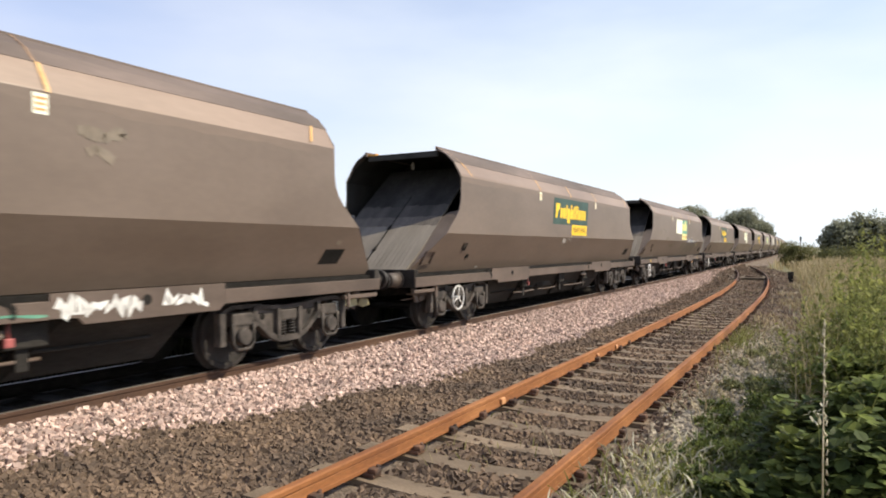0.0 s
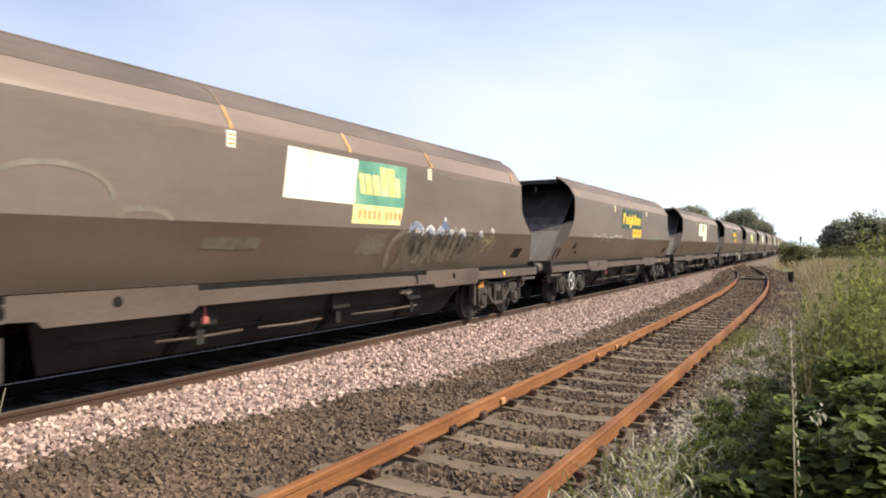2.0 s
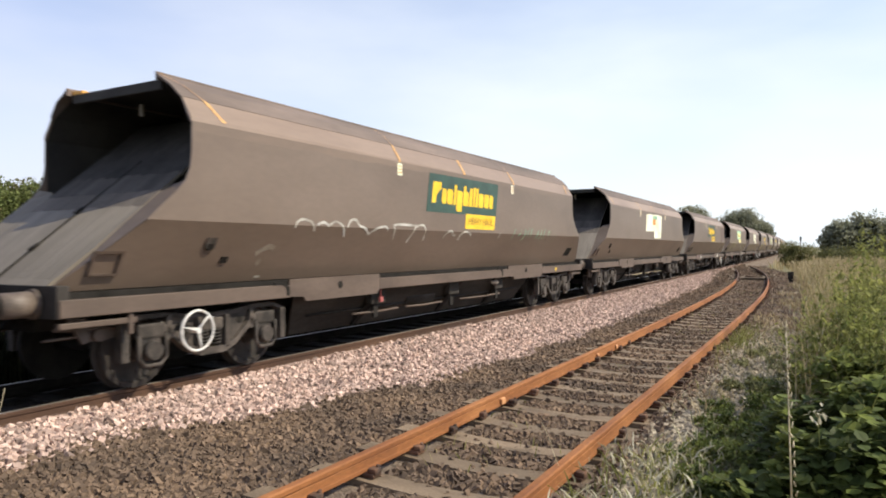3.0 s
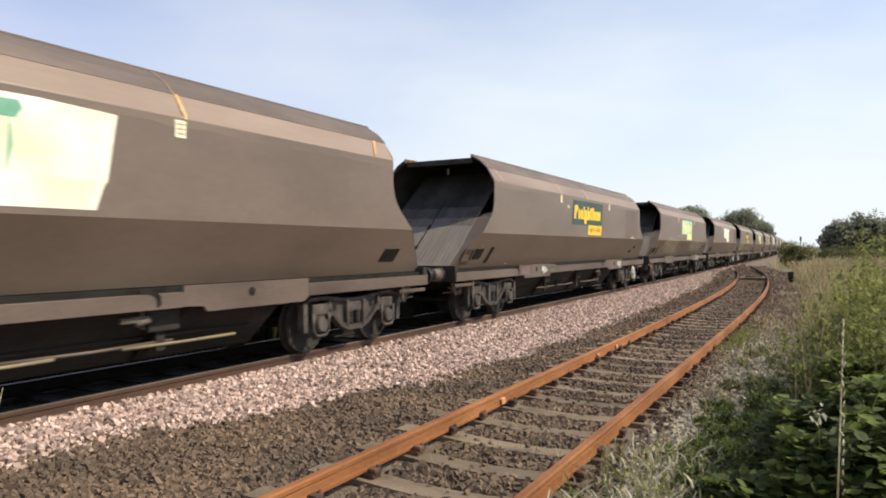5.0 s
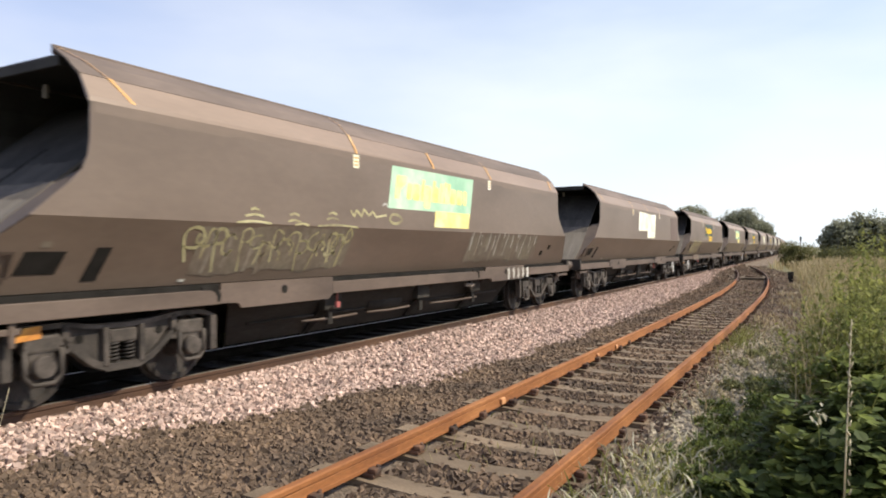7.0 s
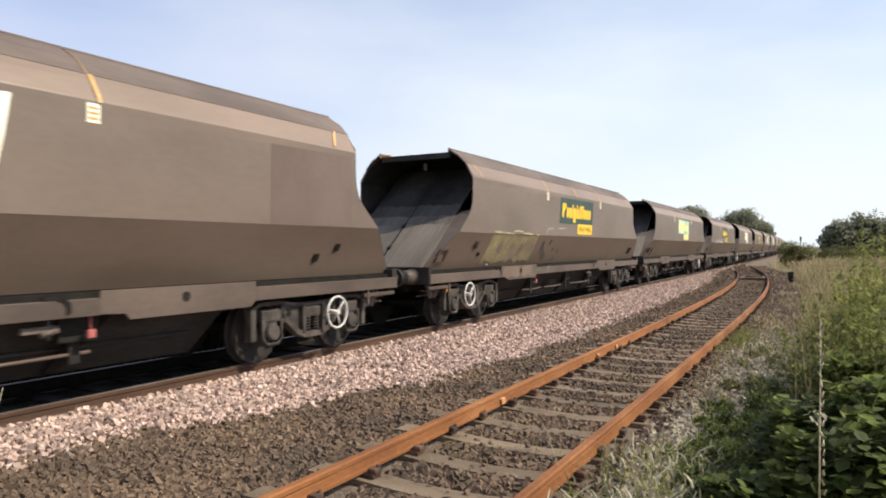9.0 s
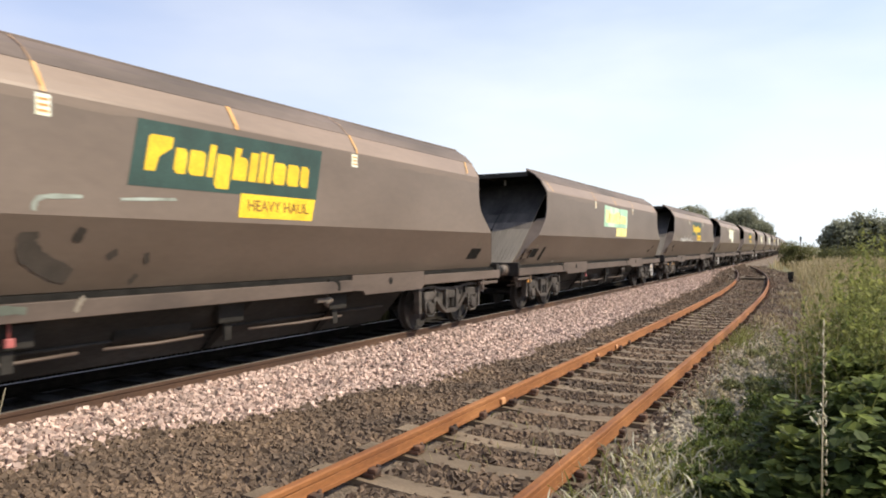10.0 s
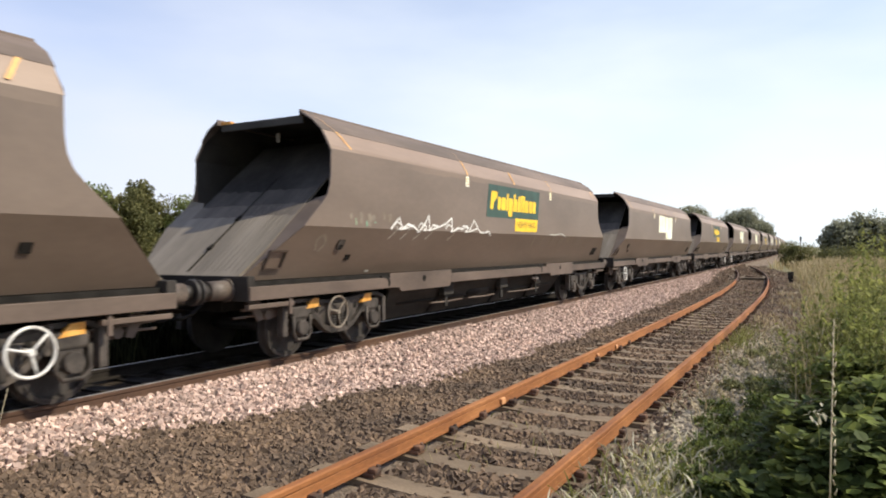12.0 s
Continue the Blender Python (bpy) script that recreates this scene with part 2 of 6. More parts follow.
M["stripe"] = material("yellow_stripe_paint", (0.66, 0.37, 0.12), (0.5824, 0.296, 0.0857), (0.6833, 0.4292, 0.1886), 0.45, 0, 4, 40, 0.02, tone=0.05)
M["stripe_faded"] = material("faded_stripe_paint", (0.36, 0.22, 0.12), (0.25, 0.16, 0.1), (0.45, 0.28, 0.15), 0.5, 0, 4, 40, 0.02, tone=0.1)
M["chalkyellow"] = material("pale_yellow_spray", (0.40, 0.36, 0.19), (0.26, 0.22, 0.13), (0.5, 0.46, 0.27), 0.6, 0, 1.6, 12, 0.02, tone=0.1)
M["verge"] = material("gravelly_verge", (0.195, 0.165, 0.125), (0.1182, 0.1047, 0.0707), (0.2659, 0.2277, 0.1793), 0.95, 0, 2.5, 40, 1.0, tone=0, bump_dist=0.03)
M["verge_stone"] = material("verge_gravel", (0.32, 0.268, 0.192), (0.208, 0.1732, 0.1238), (0.4479, 0.3839, 0.2911), 0.9, 0, 1.5, 60, 0.3, per="island", tone=0.4)
M["paleyellow"] = material("faded_yellow_vinyl", (0.88, 0.78, 0.3), (0.77, 0.6535, 0.2143), (0.924, 0.8432, 0.45), 0.5, 0, 3, 40, 0.02, tone=0.05)
M["soil"] = material("meadow_ground", (0.15, 0.135, 0.06), (0.08, 0.085, 0.035), (0.22, 0.19, 0.09), 0.95, 0, 0.35, 12, 0.8, tone=0, bump_dist=0.05)
M["grass"] = material("green_grass", (0.222, 0.225, 0.072), (0.1233, 0.1442, 0.0468), (0.3453, 0.3058, 0.1309), 0.6, 0, 0.6, 9, 0, per="island", tone=0.4, leaf=0.5, gloss=0.15)
M["dry"] = material("dry_grass", (0.4, 0.32, 0.178), (0.2424, 0.2133, 0.1017), (0.5091, 0.4148, 0.2543), 0.65, 0, 0.5, 9, 0, per="island", tone=0.35, leaf=0.3, gloss=0.15)
M["silver"] = material("grey_green_grass", (0.235, 0.245, 0.125), (0.141, 0.1724, 0.0625), (0.3572, 0.3448, 0.2109), 0.55, 0, 1.2, 9, 0, per="island", tone=0.4, leaf=0.25, gloss=0.15)
M["bramble"] = material("bramble_leaf", (0.158, 0.19, 0.056), (0.079, 0.1046, 0.0373), (0.2764, 0.3136, 0.0933), 0.5, 0, 2, 20, 0, per="island", tone=0.55, leaf=0.5, gloss=0.15)
M["herb"] = material("weed_leaf", (0.2357, 0.2486, 0.0748), (0.1206, 0.1387, 0.0437), (0.3794, 0.3758, 0.1247), 0.6, 0, 1.5, 20, 0, per="island", tone=0.55, leaf=0.5, gloss=0.15)
M["lowweed"] = material("grey_green_weed", (0.2538, 0.2538, 0.121), (0.1473, 0.1523, 0.0726), (0.3929, 0.3806, 0.2017), 0.6, 0, 1.5, 20, 0, per="island", tone=0.5, leaf=0.4, gloss=0.15)
M["seed"] = material("pale_seed_head", (0.43, 0.3956, 0.2752), (0.3096, 0.2924, 0.172), (0.5332, 0.4988, 0.3784), 0.6, 0, 3, 20, 0, per="island", tone=0.3, leaf=0.3)
# far foliage made paler and greyer: distance haze put into the colour
M["farleaf"] = material("distant_leaf", (0.2814, 0.2868, 0.2054), (0.2013, 0.2134, 0.1539), (0.37, 0.3676, 0.2653), 0.8, 0, 0.3, 9, 0, per="island", tone=0.25, leaf=0.45, gloss=0.15)
M["treeleaf"] = material("tree_leaf", (0.1573, 0.1541, 0.0653), (0.0944, 0.1038, 0.0435), (0.236, 0.2201, 0.0943), 0.7, 0, 0.35, 9, 0, per="island", tone=0.45, leaf=0.4, gloss=0.15)
M["treeleaf2"] = material("light_tree_leaf", (0.176, 0.207, 0.0715), (0.11, 0.1495, 0.0495), (0.242, 0.2645, 0.099), 0.7, 0, 0.35, 9, 0, per="island", tone=0.4, leaf=0.45, gloss=0.15)
# scrub leaf darkened to hold the train's shade
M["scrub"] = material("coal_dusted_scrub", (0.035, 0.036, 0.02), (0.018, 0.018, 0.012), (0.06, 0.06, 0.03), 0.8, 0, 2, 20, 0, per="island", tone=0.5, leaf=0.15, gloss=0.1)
M["bark"] = material("bark", (0.11, 0.085, 0.06), rough=0.95, scale=6, bump=0.6, tone=0.2)
M["stalk"] = material("dry_stalk", (0.52, 0.45, 0.30), rough=0.7, scale=9, bump=0, tone=0.1, leaf=0.15)
M["ink"] = material("dark_brown_print", (0.3, 0.15, 0.02), rough=0.5, scale=4, bump=0.02, tone=0.05)
M["cabinet"] = material("dark_cabinet", (0.026, 0.023, 0.02), rough=0.75, scale=6, bump=0.1, tone=0.1, gloss=0.12)


# ---------------------------------------------------------------- mesh helpers
def part(name, bm, mat, parent=None, label=""):
    me = bpy.data.meshes.new(name)
    bmesh.ops.recalc_face_normals(bm, faces=bm.faces)
    bm.to_mesh(me)
    bm.free()
    me.materials.append(mat)
    ob = new(name, me)
    if parent:
        ob.parent = parent
    if label:
        tagged(ob, label=label)
    return ob


def share(ob, parent, m=None, mat=None):
    """Another object on the same mesh."""
    o = new(ob.name.split(".")[0], ob.data)
    o.parent = parent
    if m is not None:
        o.matrix_basis = m
    return o


def box(bm, x0, x1, y0, y1, z0, z1, bevel=0.0, rot=None, about=None):
    vs = [bm.verts.new((x, y, z)) for x in (x0, x1) for y in (y0, y1) for z in (z0, z1)]
    fs = [bm.faces.new([vs[i] for i in q]) for q in ((0, 1, 3, 2), (4, 6, 7, 5), (0, 4, 5, 1), (2, 3, 7, 6), (0, 2, 6, 4), (1, 5, 7, 3))]
    if rot is not None:
        bmesh.ops.rotate(bm, verts=vs, cent=about, matrix=rot)
    if bevel:
        edges = list({e for f in fs for e in f.edges})
        bmesh.ops.bevel(bm, geom=edges, offset=bevel, segments=2, affect="EDGES", profile=0.6)
    return vs


def prism(bm, pts, vec):
    """A plate: the outline pts, thickened by vec."""
    vec = Vector(vec)
    a = [bm.verts.new(p) for p in pts]
    b = [bm.verts.new(Vector(p) + vec) for p in pts]
    n = len(a)
    bm.faces.new(a)
    bm.faces.new(b[::-1])
    for i in range(n):
        bm.faces.new((a[i], b[i], b[(i + 1) % n], a[(i + 1) % n]))


def rod(bm, p0, p1, r0, r1=None, seg=10, caps=True):
    p0, p1 = Vector(p0), Vector(p1)
    r1 = r0 if r1 is None else r1
    q = (p1 - p0).to_track_quat("Z", "Y").to_matrix()
    a, b = [], []
    for i in range(seg):
        c = Vector((math.cos(2 * math.pi * i / seg), math.sin(2 * math.pi * i / seg), 0))
        a.append(bm.verts.new(p0 + q @ (c * r0)))
        b.append(bm.verts.new(p1 + q @ (c * r1)))
    for i in range(seg):
        f = bm.faces.new((a[i], a[(i + 1) % seg], b[(i + 1) % seg], b[i]))
        f.smooth = True
    if caps:
        bm.faces.new(a[::-1])
        bm.faces.new(b)


def tube(bm, pts, r, seg=7):
    """One continuous bent bar through the points."""
    pts = [Vector(p) for p in pts]
    rings = []
    for i, p in enumerate(pts):
        d = (pts[min(i + 1, len(pts) - 1)] - pts[max(i - 1, 0)]).normalized()
        q = d.to_track_quat("Z", "X").to_matrix()
        rings.append([bm.verts.new(p + q @ Vector((math.cos(2 * math.pi * k / seg), math.sin(2 * math.pi * k / seg), 0)) * r) for k in range(seg)])
    for a, b in zip(rings, rings[1:]):
        for k in range(seg):
            f = bm.faces.new((a[k], a[(k + 1) % seg], b[(k + 1) % seg], b[k]))
            f.smooth = True
    bm.faces.new(rings[0][::-1])
    bm.faces.new(rings[-1])


def torus(bm, c, axis, R, r, n=28, seg=7):
    c = Vector(c)
    q = Vector(axis).to_track_quat("Z", "Y").to_matrix()
    rings = []
    for i in range(n):
        a = 2 * math.pi * i / n
        d = Vector((math.cos(a), math.sin(a), 0))
        rings.append([bm.verts.new(c + q @ (d * (R + r * math.cos(b)) + Vector((0, 0, r * math.sin(b)))))
                      for b in (2 * math.pi * j / seg for j in range(seg))])
    for i in range(n):
        for j in range(seg):
            f = bm.faces.new((rings[i][j], rings[(i + 1) % n][j], rings[(i + 1) % n][(j + 1) % seg], rings[i][(j + 1) % seg]))
            f.smooth = True


def lathe(bm, profile, axis_y=0.0, x_off=0.0, zc=0.0, seg=32):
    """Revolve (x, r) round an axle that lies along x."""
    rings = [[bm.verts.new((x + x_off, axis_y + r * math.cos(2 * math.pi * i / seg), zc + r * math.sin(2 * math.pi * i / seg)))
              for i in range(seg)] for x, r in profile]
    for a, b in zip(rings, rings[1:]):
        for i in range(seg):
            f = bm.faces.new((a[i], a[(i + 1) % seg], b[(i + 1) % seg], b[i]))
    bm.faces.new(rings[0])
    bm.faces.new(rings[-1][::-1])


def mesh_np(name, verts, faces, mats, midx=None, smooth=False):
    """Large mesh straight from arrays; all faces have the same number of corners."""
    me = bpy.data.meshes.new(name)
    nf, k = faces.shape
    me.vertices.add(len(verts))
    me.vertices.foreach_set("co", np.asarray(verts, np.float32).ravel())
    me.loops.add(nf * k)
    me.loops.foreach_set("vertex_index", faces.astype(np.int32).ravel())
    me.polygons.add(nf)
    me.polygons.foreach_set("loop_start", np.arange(0, nf * k, k, dtype=np.int32))
    if midx is not None:
        me.polygons.foreach_set("material_index", np.asarray(midx, np.int32))
    me.polygons.foreach_set("use_smooth", np.full(nf, smooth))
    me.update(calc_edges=True)
    me.validate()
    for m in mats:
        me.materials.append(m)
    return new(name, me)


def spline(xs, ys):
    """A natural cubic through the points, as a function."""
    xs, ys = np.array(xs, float), np.array(ys, float)
    n, h = len(xs), np.diff(xs)
    A, b = np.eye(n), np.zeros(n)
    for i in range(1, n - 1):
        A[i, i - 1:i + 2] = h[i - 1], 2 * (h[i - 1] + h[i]), h[i]
        b[i] = 6 * ((ys[i + 1] - ys[i]) / h[i] - (ys[i] - ys[i - 1]) / h[i - 1])
    m = np.linalg.solve(A, b)

    def f(x):
        x = np.asarray(x, float)
        i = np.clip(np.searchsorted(xs, x) - 1, 0, n - 2)
        t, H = x - xs[i], h[i]
        return ys[i] + t * ((ys[i + 1] - ys[i]) / H - H * (2 * m[i] + m[i + 1]) / 6) + t ** 2 * m[i] / 2 + t ** 3 * (m[i + 1] - m[i]) / (6 * H)
    return f


rng = np.random.default_rng(7)

# ---------------------------------------------------------------- plan of the line (z = 0 is the head of the main rails)
TRACK_X, BEND, GAUGE = -7.991, -0.000163, 1.505


def on_line(s, w=0.0):
    """Place and turn (degrees) at s metres along the main line, w to its right."""
    a = BEND * s
    return TRACK_X + (1 - math.cos(a)) / BEND + w * math.cos(a), math.sin(a) / BEND - w * math.sin(a), -math.degrees(a)


def main_x(y):
    return TRACK_X + BEND / 2 * np.asarray(y, float) ** 2


siding_mid = spline([-40, -10, 4.1, 8.2, 14.2, 22.4, 31.5, 40.8, 51.2, 61.7, 72.4, 82, 92], [-2.56, -2.56, -2.558, -2.556, -2.561, -2.635, -2.919, -3.526, -4.593, -5.996, -7.486, -8.5, -8.95])
SID_Z = -0.03


def pale_edge(y):
    return np.interp(y, [-40, 2.3, 4.3, 6.3, 8.3, 10.4, 14.4, 18.5, 26.7, 35, 43.2, 51.6, 77.6, 104, 200], [-6.45, -6.4, -6.24, -5.78, -5.22, -4.91, -4.76, -4.86, -5.15, -5.45, -5.96, -6.83, -7.74, -8.45, -11.0])


def ground_z(x, y):
    """Height of the ground, bed and shoulders."""
    x, y = np.asarray(x, float), np.asarray(y, float)
    u = x - main_x(np.clip(y, -400, 700))
    z = np.interp(u, [-60, -9, -6, -3.2, -1.9, -1.35, 0.7, 0.86, 1.25, 2.1, 3.2], [-0.9, -0.75, -0.5, -0.4, -0.36, -0.22, -0.19, -0.15, -0.17, -0.32, -0.33])
    near = np.clip((78 - y) / 20, 0, 1)
    v = x - siding_mid(np.clip(y, -40, 88))
    sid = np.interp(v, [-2.2, -1.5, -1.2, 0.84, 1.0, 1.35, 2.0, 4.5, 9, 30], [0, 0.06, 0.06, 0.06, 0.11, 0.11, 0.06, 0.1, 0.16, -0.2])
    bank = np.interp(x, [-2, 0, 3, 12, 40], [0, 0.02, 0.1, 0.1, -0.2])
    z = z + np.where(u > 2.0, sid * near, 0) + np.where(u > 3.2, bank, 0)
    r = np.hypot(x, y)
    return z - np.clip((r - 300) / 4000, 0, 1) * 1.0


# ---------------------------------------------------------------- ground
def build_ground():
    far = np.array([70, 100, 150, 250, 500, 1000, 2200, 4500.0])
    xs = np.concatenate([-far[::-1] + -10, np.arange(-60, -14, 2.5), np.arange(-14, 3, 0.22), np.arange(3, 40, 2.0), far])
    ys = np.concatenate([-far[::-1], np.arange(-60, 0, 4), np.arange(0, 30, 0.4), np.arange(30, 90, 1.5), np.arange(90, 300, 10), far[4:]])
    X, Y = np.meshgrid(xs, ys)
    Z = ground_z(X, Y)
    Z += np.where((X > 0.5) | (X < -12), rng.uniform(-0.04, 0.04, X.shape), rng.uniform(-0.012, 0.012, X.shape))
    verts = np.stack([X, Y, Z], -1).reshape(-1, 3)
    nx, ny = len(xs), len(ys)
    i = (np.arange(ny - 1)[:, None] * nx + np.arange(nx - 1)[None]).ravel()
    faces = np.stack([i, i + 1, i + 1 + nx, i + nx], 1)
    c = verts[faces].mean(1)
    u = c[:, 0] - main_x(np.clip(c[:, 1], -400, 700))
    idx = np.zeros(len(faces), int)
    v = c[:, 0] - siding_mid(np.clip(c[:, 1], -40, 88))
    idx[(v > 1.0) & (v < 2.3) & (c[:, 1] < 18) & (c[:, 1] > -200)] = 4
    right = np.where(c[:, 1] < 60, siding_mid(np.clip(c[:, 1], -40, 88)) + np.where(c[:, 1] < 18, 1.05, 2.3), main_x(c[:, 1]) + 3.2)
    idx[(u > -5.0) & (c[:, 0] < right)] = 1
    idx[(u > -2.2) & (c[:, 0] < pale_edge(c[:, 1])) & (idx == 1)] = 2
    # below and behind the train, where its shadow is painted into the bed
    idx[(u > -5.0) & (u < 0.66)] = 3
    ob = mesh_np("ground", verts, faces, [M["soil"], M["grey_bed"], M["pale_bed"], M["shade_bed"], M["verge"]], idx)
    tagged(ob, "flat meadow ground with a gravel railway bed across it", "ground", kind="structure")


build_ground()


def rotations(n):
    q = rng.normal(size=(n, 4))
    q /= np.linalg.norm(q, axis=1)[:, None]
    w, x, y, z = q.T
    return np.stack([1 - 2 * (y * y + z * z), 2 * (x * y - z * w), 2 * (x * z + y * w),
                     2 * (x * y + z * w), 1 - 2 * (x * x + z * z), 2 * (y * z - x * w),
                     2 * (x * z - y * w), 2 * (y * z + x * w), 1 - 2 * (x * x + y * y)], 1).reshape(n, 3, 3)


CUBE = np.array([[x, y, z] for x in (-1, 1) for y in (-1, 1) for z in (-1, 1)], float)
CUBE_F = np.array([[0, 1, 3, 2], [4, 6, 7, 5], [0, 4, 5, 1], [2, 3, 7, 6], [0, 2, 6, 4], [1, 5, 7, 3]])


def stones(name, xy, size, mat, label, lift=0.3):
    n = len(xy)
    sc = size[:, None] * rng.uniform(0.6, 1.1, (n, 3)) * 0.5
    v = CUBE[None] * (1 + rng.uniform(-0.55, 0.25, (n, 8, 3))) * sc[:, None]
    v = np.einsum("nij,nkj->nki", rotations(n), v)
    z = ground_z(xy[:, 0], xy[:, 1]) + size * rng.uniform(-0.1, lift, n)
    v += np.stack([xy[:, 0], xy[:, 1], z], 1)[:, None]
    f = (CUBE_F[None] + 8 * np.arange(n)[:, None, None]).reshape(-1, 4)
    ob = mesh_np(name, v.reshape(-1, 3), f, [mat])
    tagged(ob, label, "ballast", kind="stuff")


def build_ballast():
    bands = [(-9, 1.5, 170, 0.075), (1.5, 9, 950, 0.052), (9, 16, 620, 0.055), (16, 28, 480, 0.048), (28, 48, 190, 0.062), (48, 75, 60, 0.10)]
    pale, grey, ps, gs, verge, vs = [], [], [], [], [], []
    for y0, y1, dens, size in bands:
        n = int((y1 - y0) * 9.1 * dens)
        xy = np.stack([rng.uniform(-9.4, -0.3, n), rng.uniform(y0, y1, n)], 1)
        xm, ms = main_x(xy[:, 1]), siding_mid(xy[:, 1])
        u, v = xy[:, 0] - xm, xy[:, 0] - ms
        edge = pale_edge(xy[:, 1]) + 0.10 * np.sin(xy[:, 1] * 2.3) + rng.normal(0, 0.12, n)
        s = size * rng.uniform(0.6, 1.35, n)
        keep = (v < 1.0 + rng.normal(0, 0.15, n)) & (np.abs(np.abs(u) - 0.7525) > 0.1)
        is_pale = keep & (xy[:, 0] < edge)
        is_grey = keep & (xy[:, 0] >= edge) & (np.abs(np.abs(v) - 0.7525) > 0.1)
        on_sleeper = (np.abs(((xy[:, 1] - 1.085) / 0.705 + 0.5) % 1 - 0.5) * 0.705 < 0.15) & (np.abs(v) < 1.3)
        is_grey &= ~on_sleeper | (rng.random(n) < np.where(np.abs(v) > 0.85, np.where(v > 0, 0.95, 0.7), 0.07 + np.clip((xy[:, 1] - 14) / 9, 0, 1)))
        is_pale &= u > 0.8
        is_verge = ~keep & (v > 0.9) & (v < 2.5) & (rng.random(n) < np.where(v < 1.4, 0.9, 0.7))
        far = rng.random(n) < np.clip((xy[:, 1] - 15) / 4, 0, 1)
        is_grey &= ~far | (rng.random(n) < 0.5)
        is_grey |= is_verge & far & (rng.random(n) < 0.5)
        is_verge &= ~far | (rng.random(n) < 0.25)
        verge.append(xy[is_verge])
        vs.append(s[is_verge] * 0.8)
        pale.append(xy[is_pale])
        ps.append(s[is_pale])
        grey.append(xy[is_grey])
        gs.append(s[is_grey])
    stones("pale_ballast", np.concatenate(pale), np.concatenate(ps), M["pale_stone"], "fresh pale pinkish granite ballast stones beside the main line", 0.6)
    stones("grey_ballast", np.concatenate(grey), np.concatenate(gs), M["grey_stone"], "old weathered grey-brown ballast stones round the siding", 0.45)
    stones("verge_gravel", np.concatenate(verge), np.concatenate(vs), M["verge_stone"], "pale grey gravel strewn beside the siding", 0.35)


build_ballast()

# ---------------------------------------------------------------- tracks
RAIL = [(-0.070, -0.159), (0.070, -0.159), (0.070, -0.147), (0.030, -0.128), (0.022, -0.112), (0.022, -0.055), (0.034, -0.044),
        (0.036, -0.010), (0.028, 0.0), (-0.028, 0.0), (-0.036, -0.010), (-0.034, -0.044), (-0.022, -0.055), (-0.022, -0.112), (-0.030, -0.128), (-0.070, -0.147)]


BULLHEAD = [(-0.034, -0.150), (0.034, -0.150), (0.035, -0.125), (0.031, -0.112), (0.029, -0.060), (0.022, -0.050), (0.037, -0.042),
            (0.038, -0.010), (0.028, 0.0), (-0.028, 0.0), (-0.038, -0.010), (-0.037, -0.042), (-0.022, -0.050), (-0.029, -0.060), (-0.031, -0.112), (-0.035, -0.125)]


def sweep_rail(name, pts, z, mats, parent, label, section=None):
    """A flat-bottomed rail along the plan points; the running face of the head may take a second material."""
    pts = np.array(pts)
    d = np.gradient(pts, axis=0)
    d /= np.linalg.norm(d, axis=1)[:, None]
    side = np.stack([d[:, 1], -d[:, 0]], 1)
    pr = np.array(section or RAIL)
    v = np.concatenate([pts[:, None, :] + side[:, None, :] * pr[None, :, :1], np.broadcast_to(z + pr[None, :, 1:], (len(pts), len(pr), 1))], 2)
    k = len(pr)
    i = (np.arange(len(pts) - 1)[:, None] * k + np.arange(k)[None])
    j = (np.arange(len(pts) - 1)[:, None] * k + (np.arange(k)[None] + 1) % k)
    f = np.stack([i, j, j + k, i + k], 2).reshape(-1, 4)
    idx = np.tile(np.array([1 if q in (8,) else 0 for q in range(k)]), len(pts) - 1) if len(mats) > 1 else None
    ob = mesh_np(name, v.reshape(-1, 3), f, mats, idx)
    ob.parent = parent
    tagged(ob, label=label)
    return ob


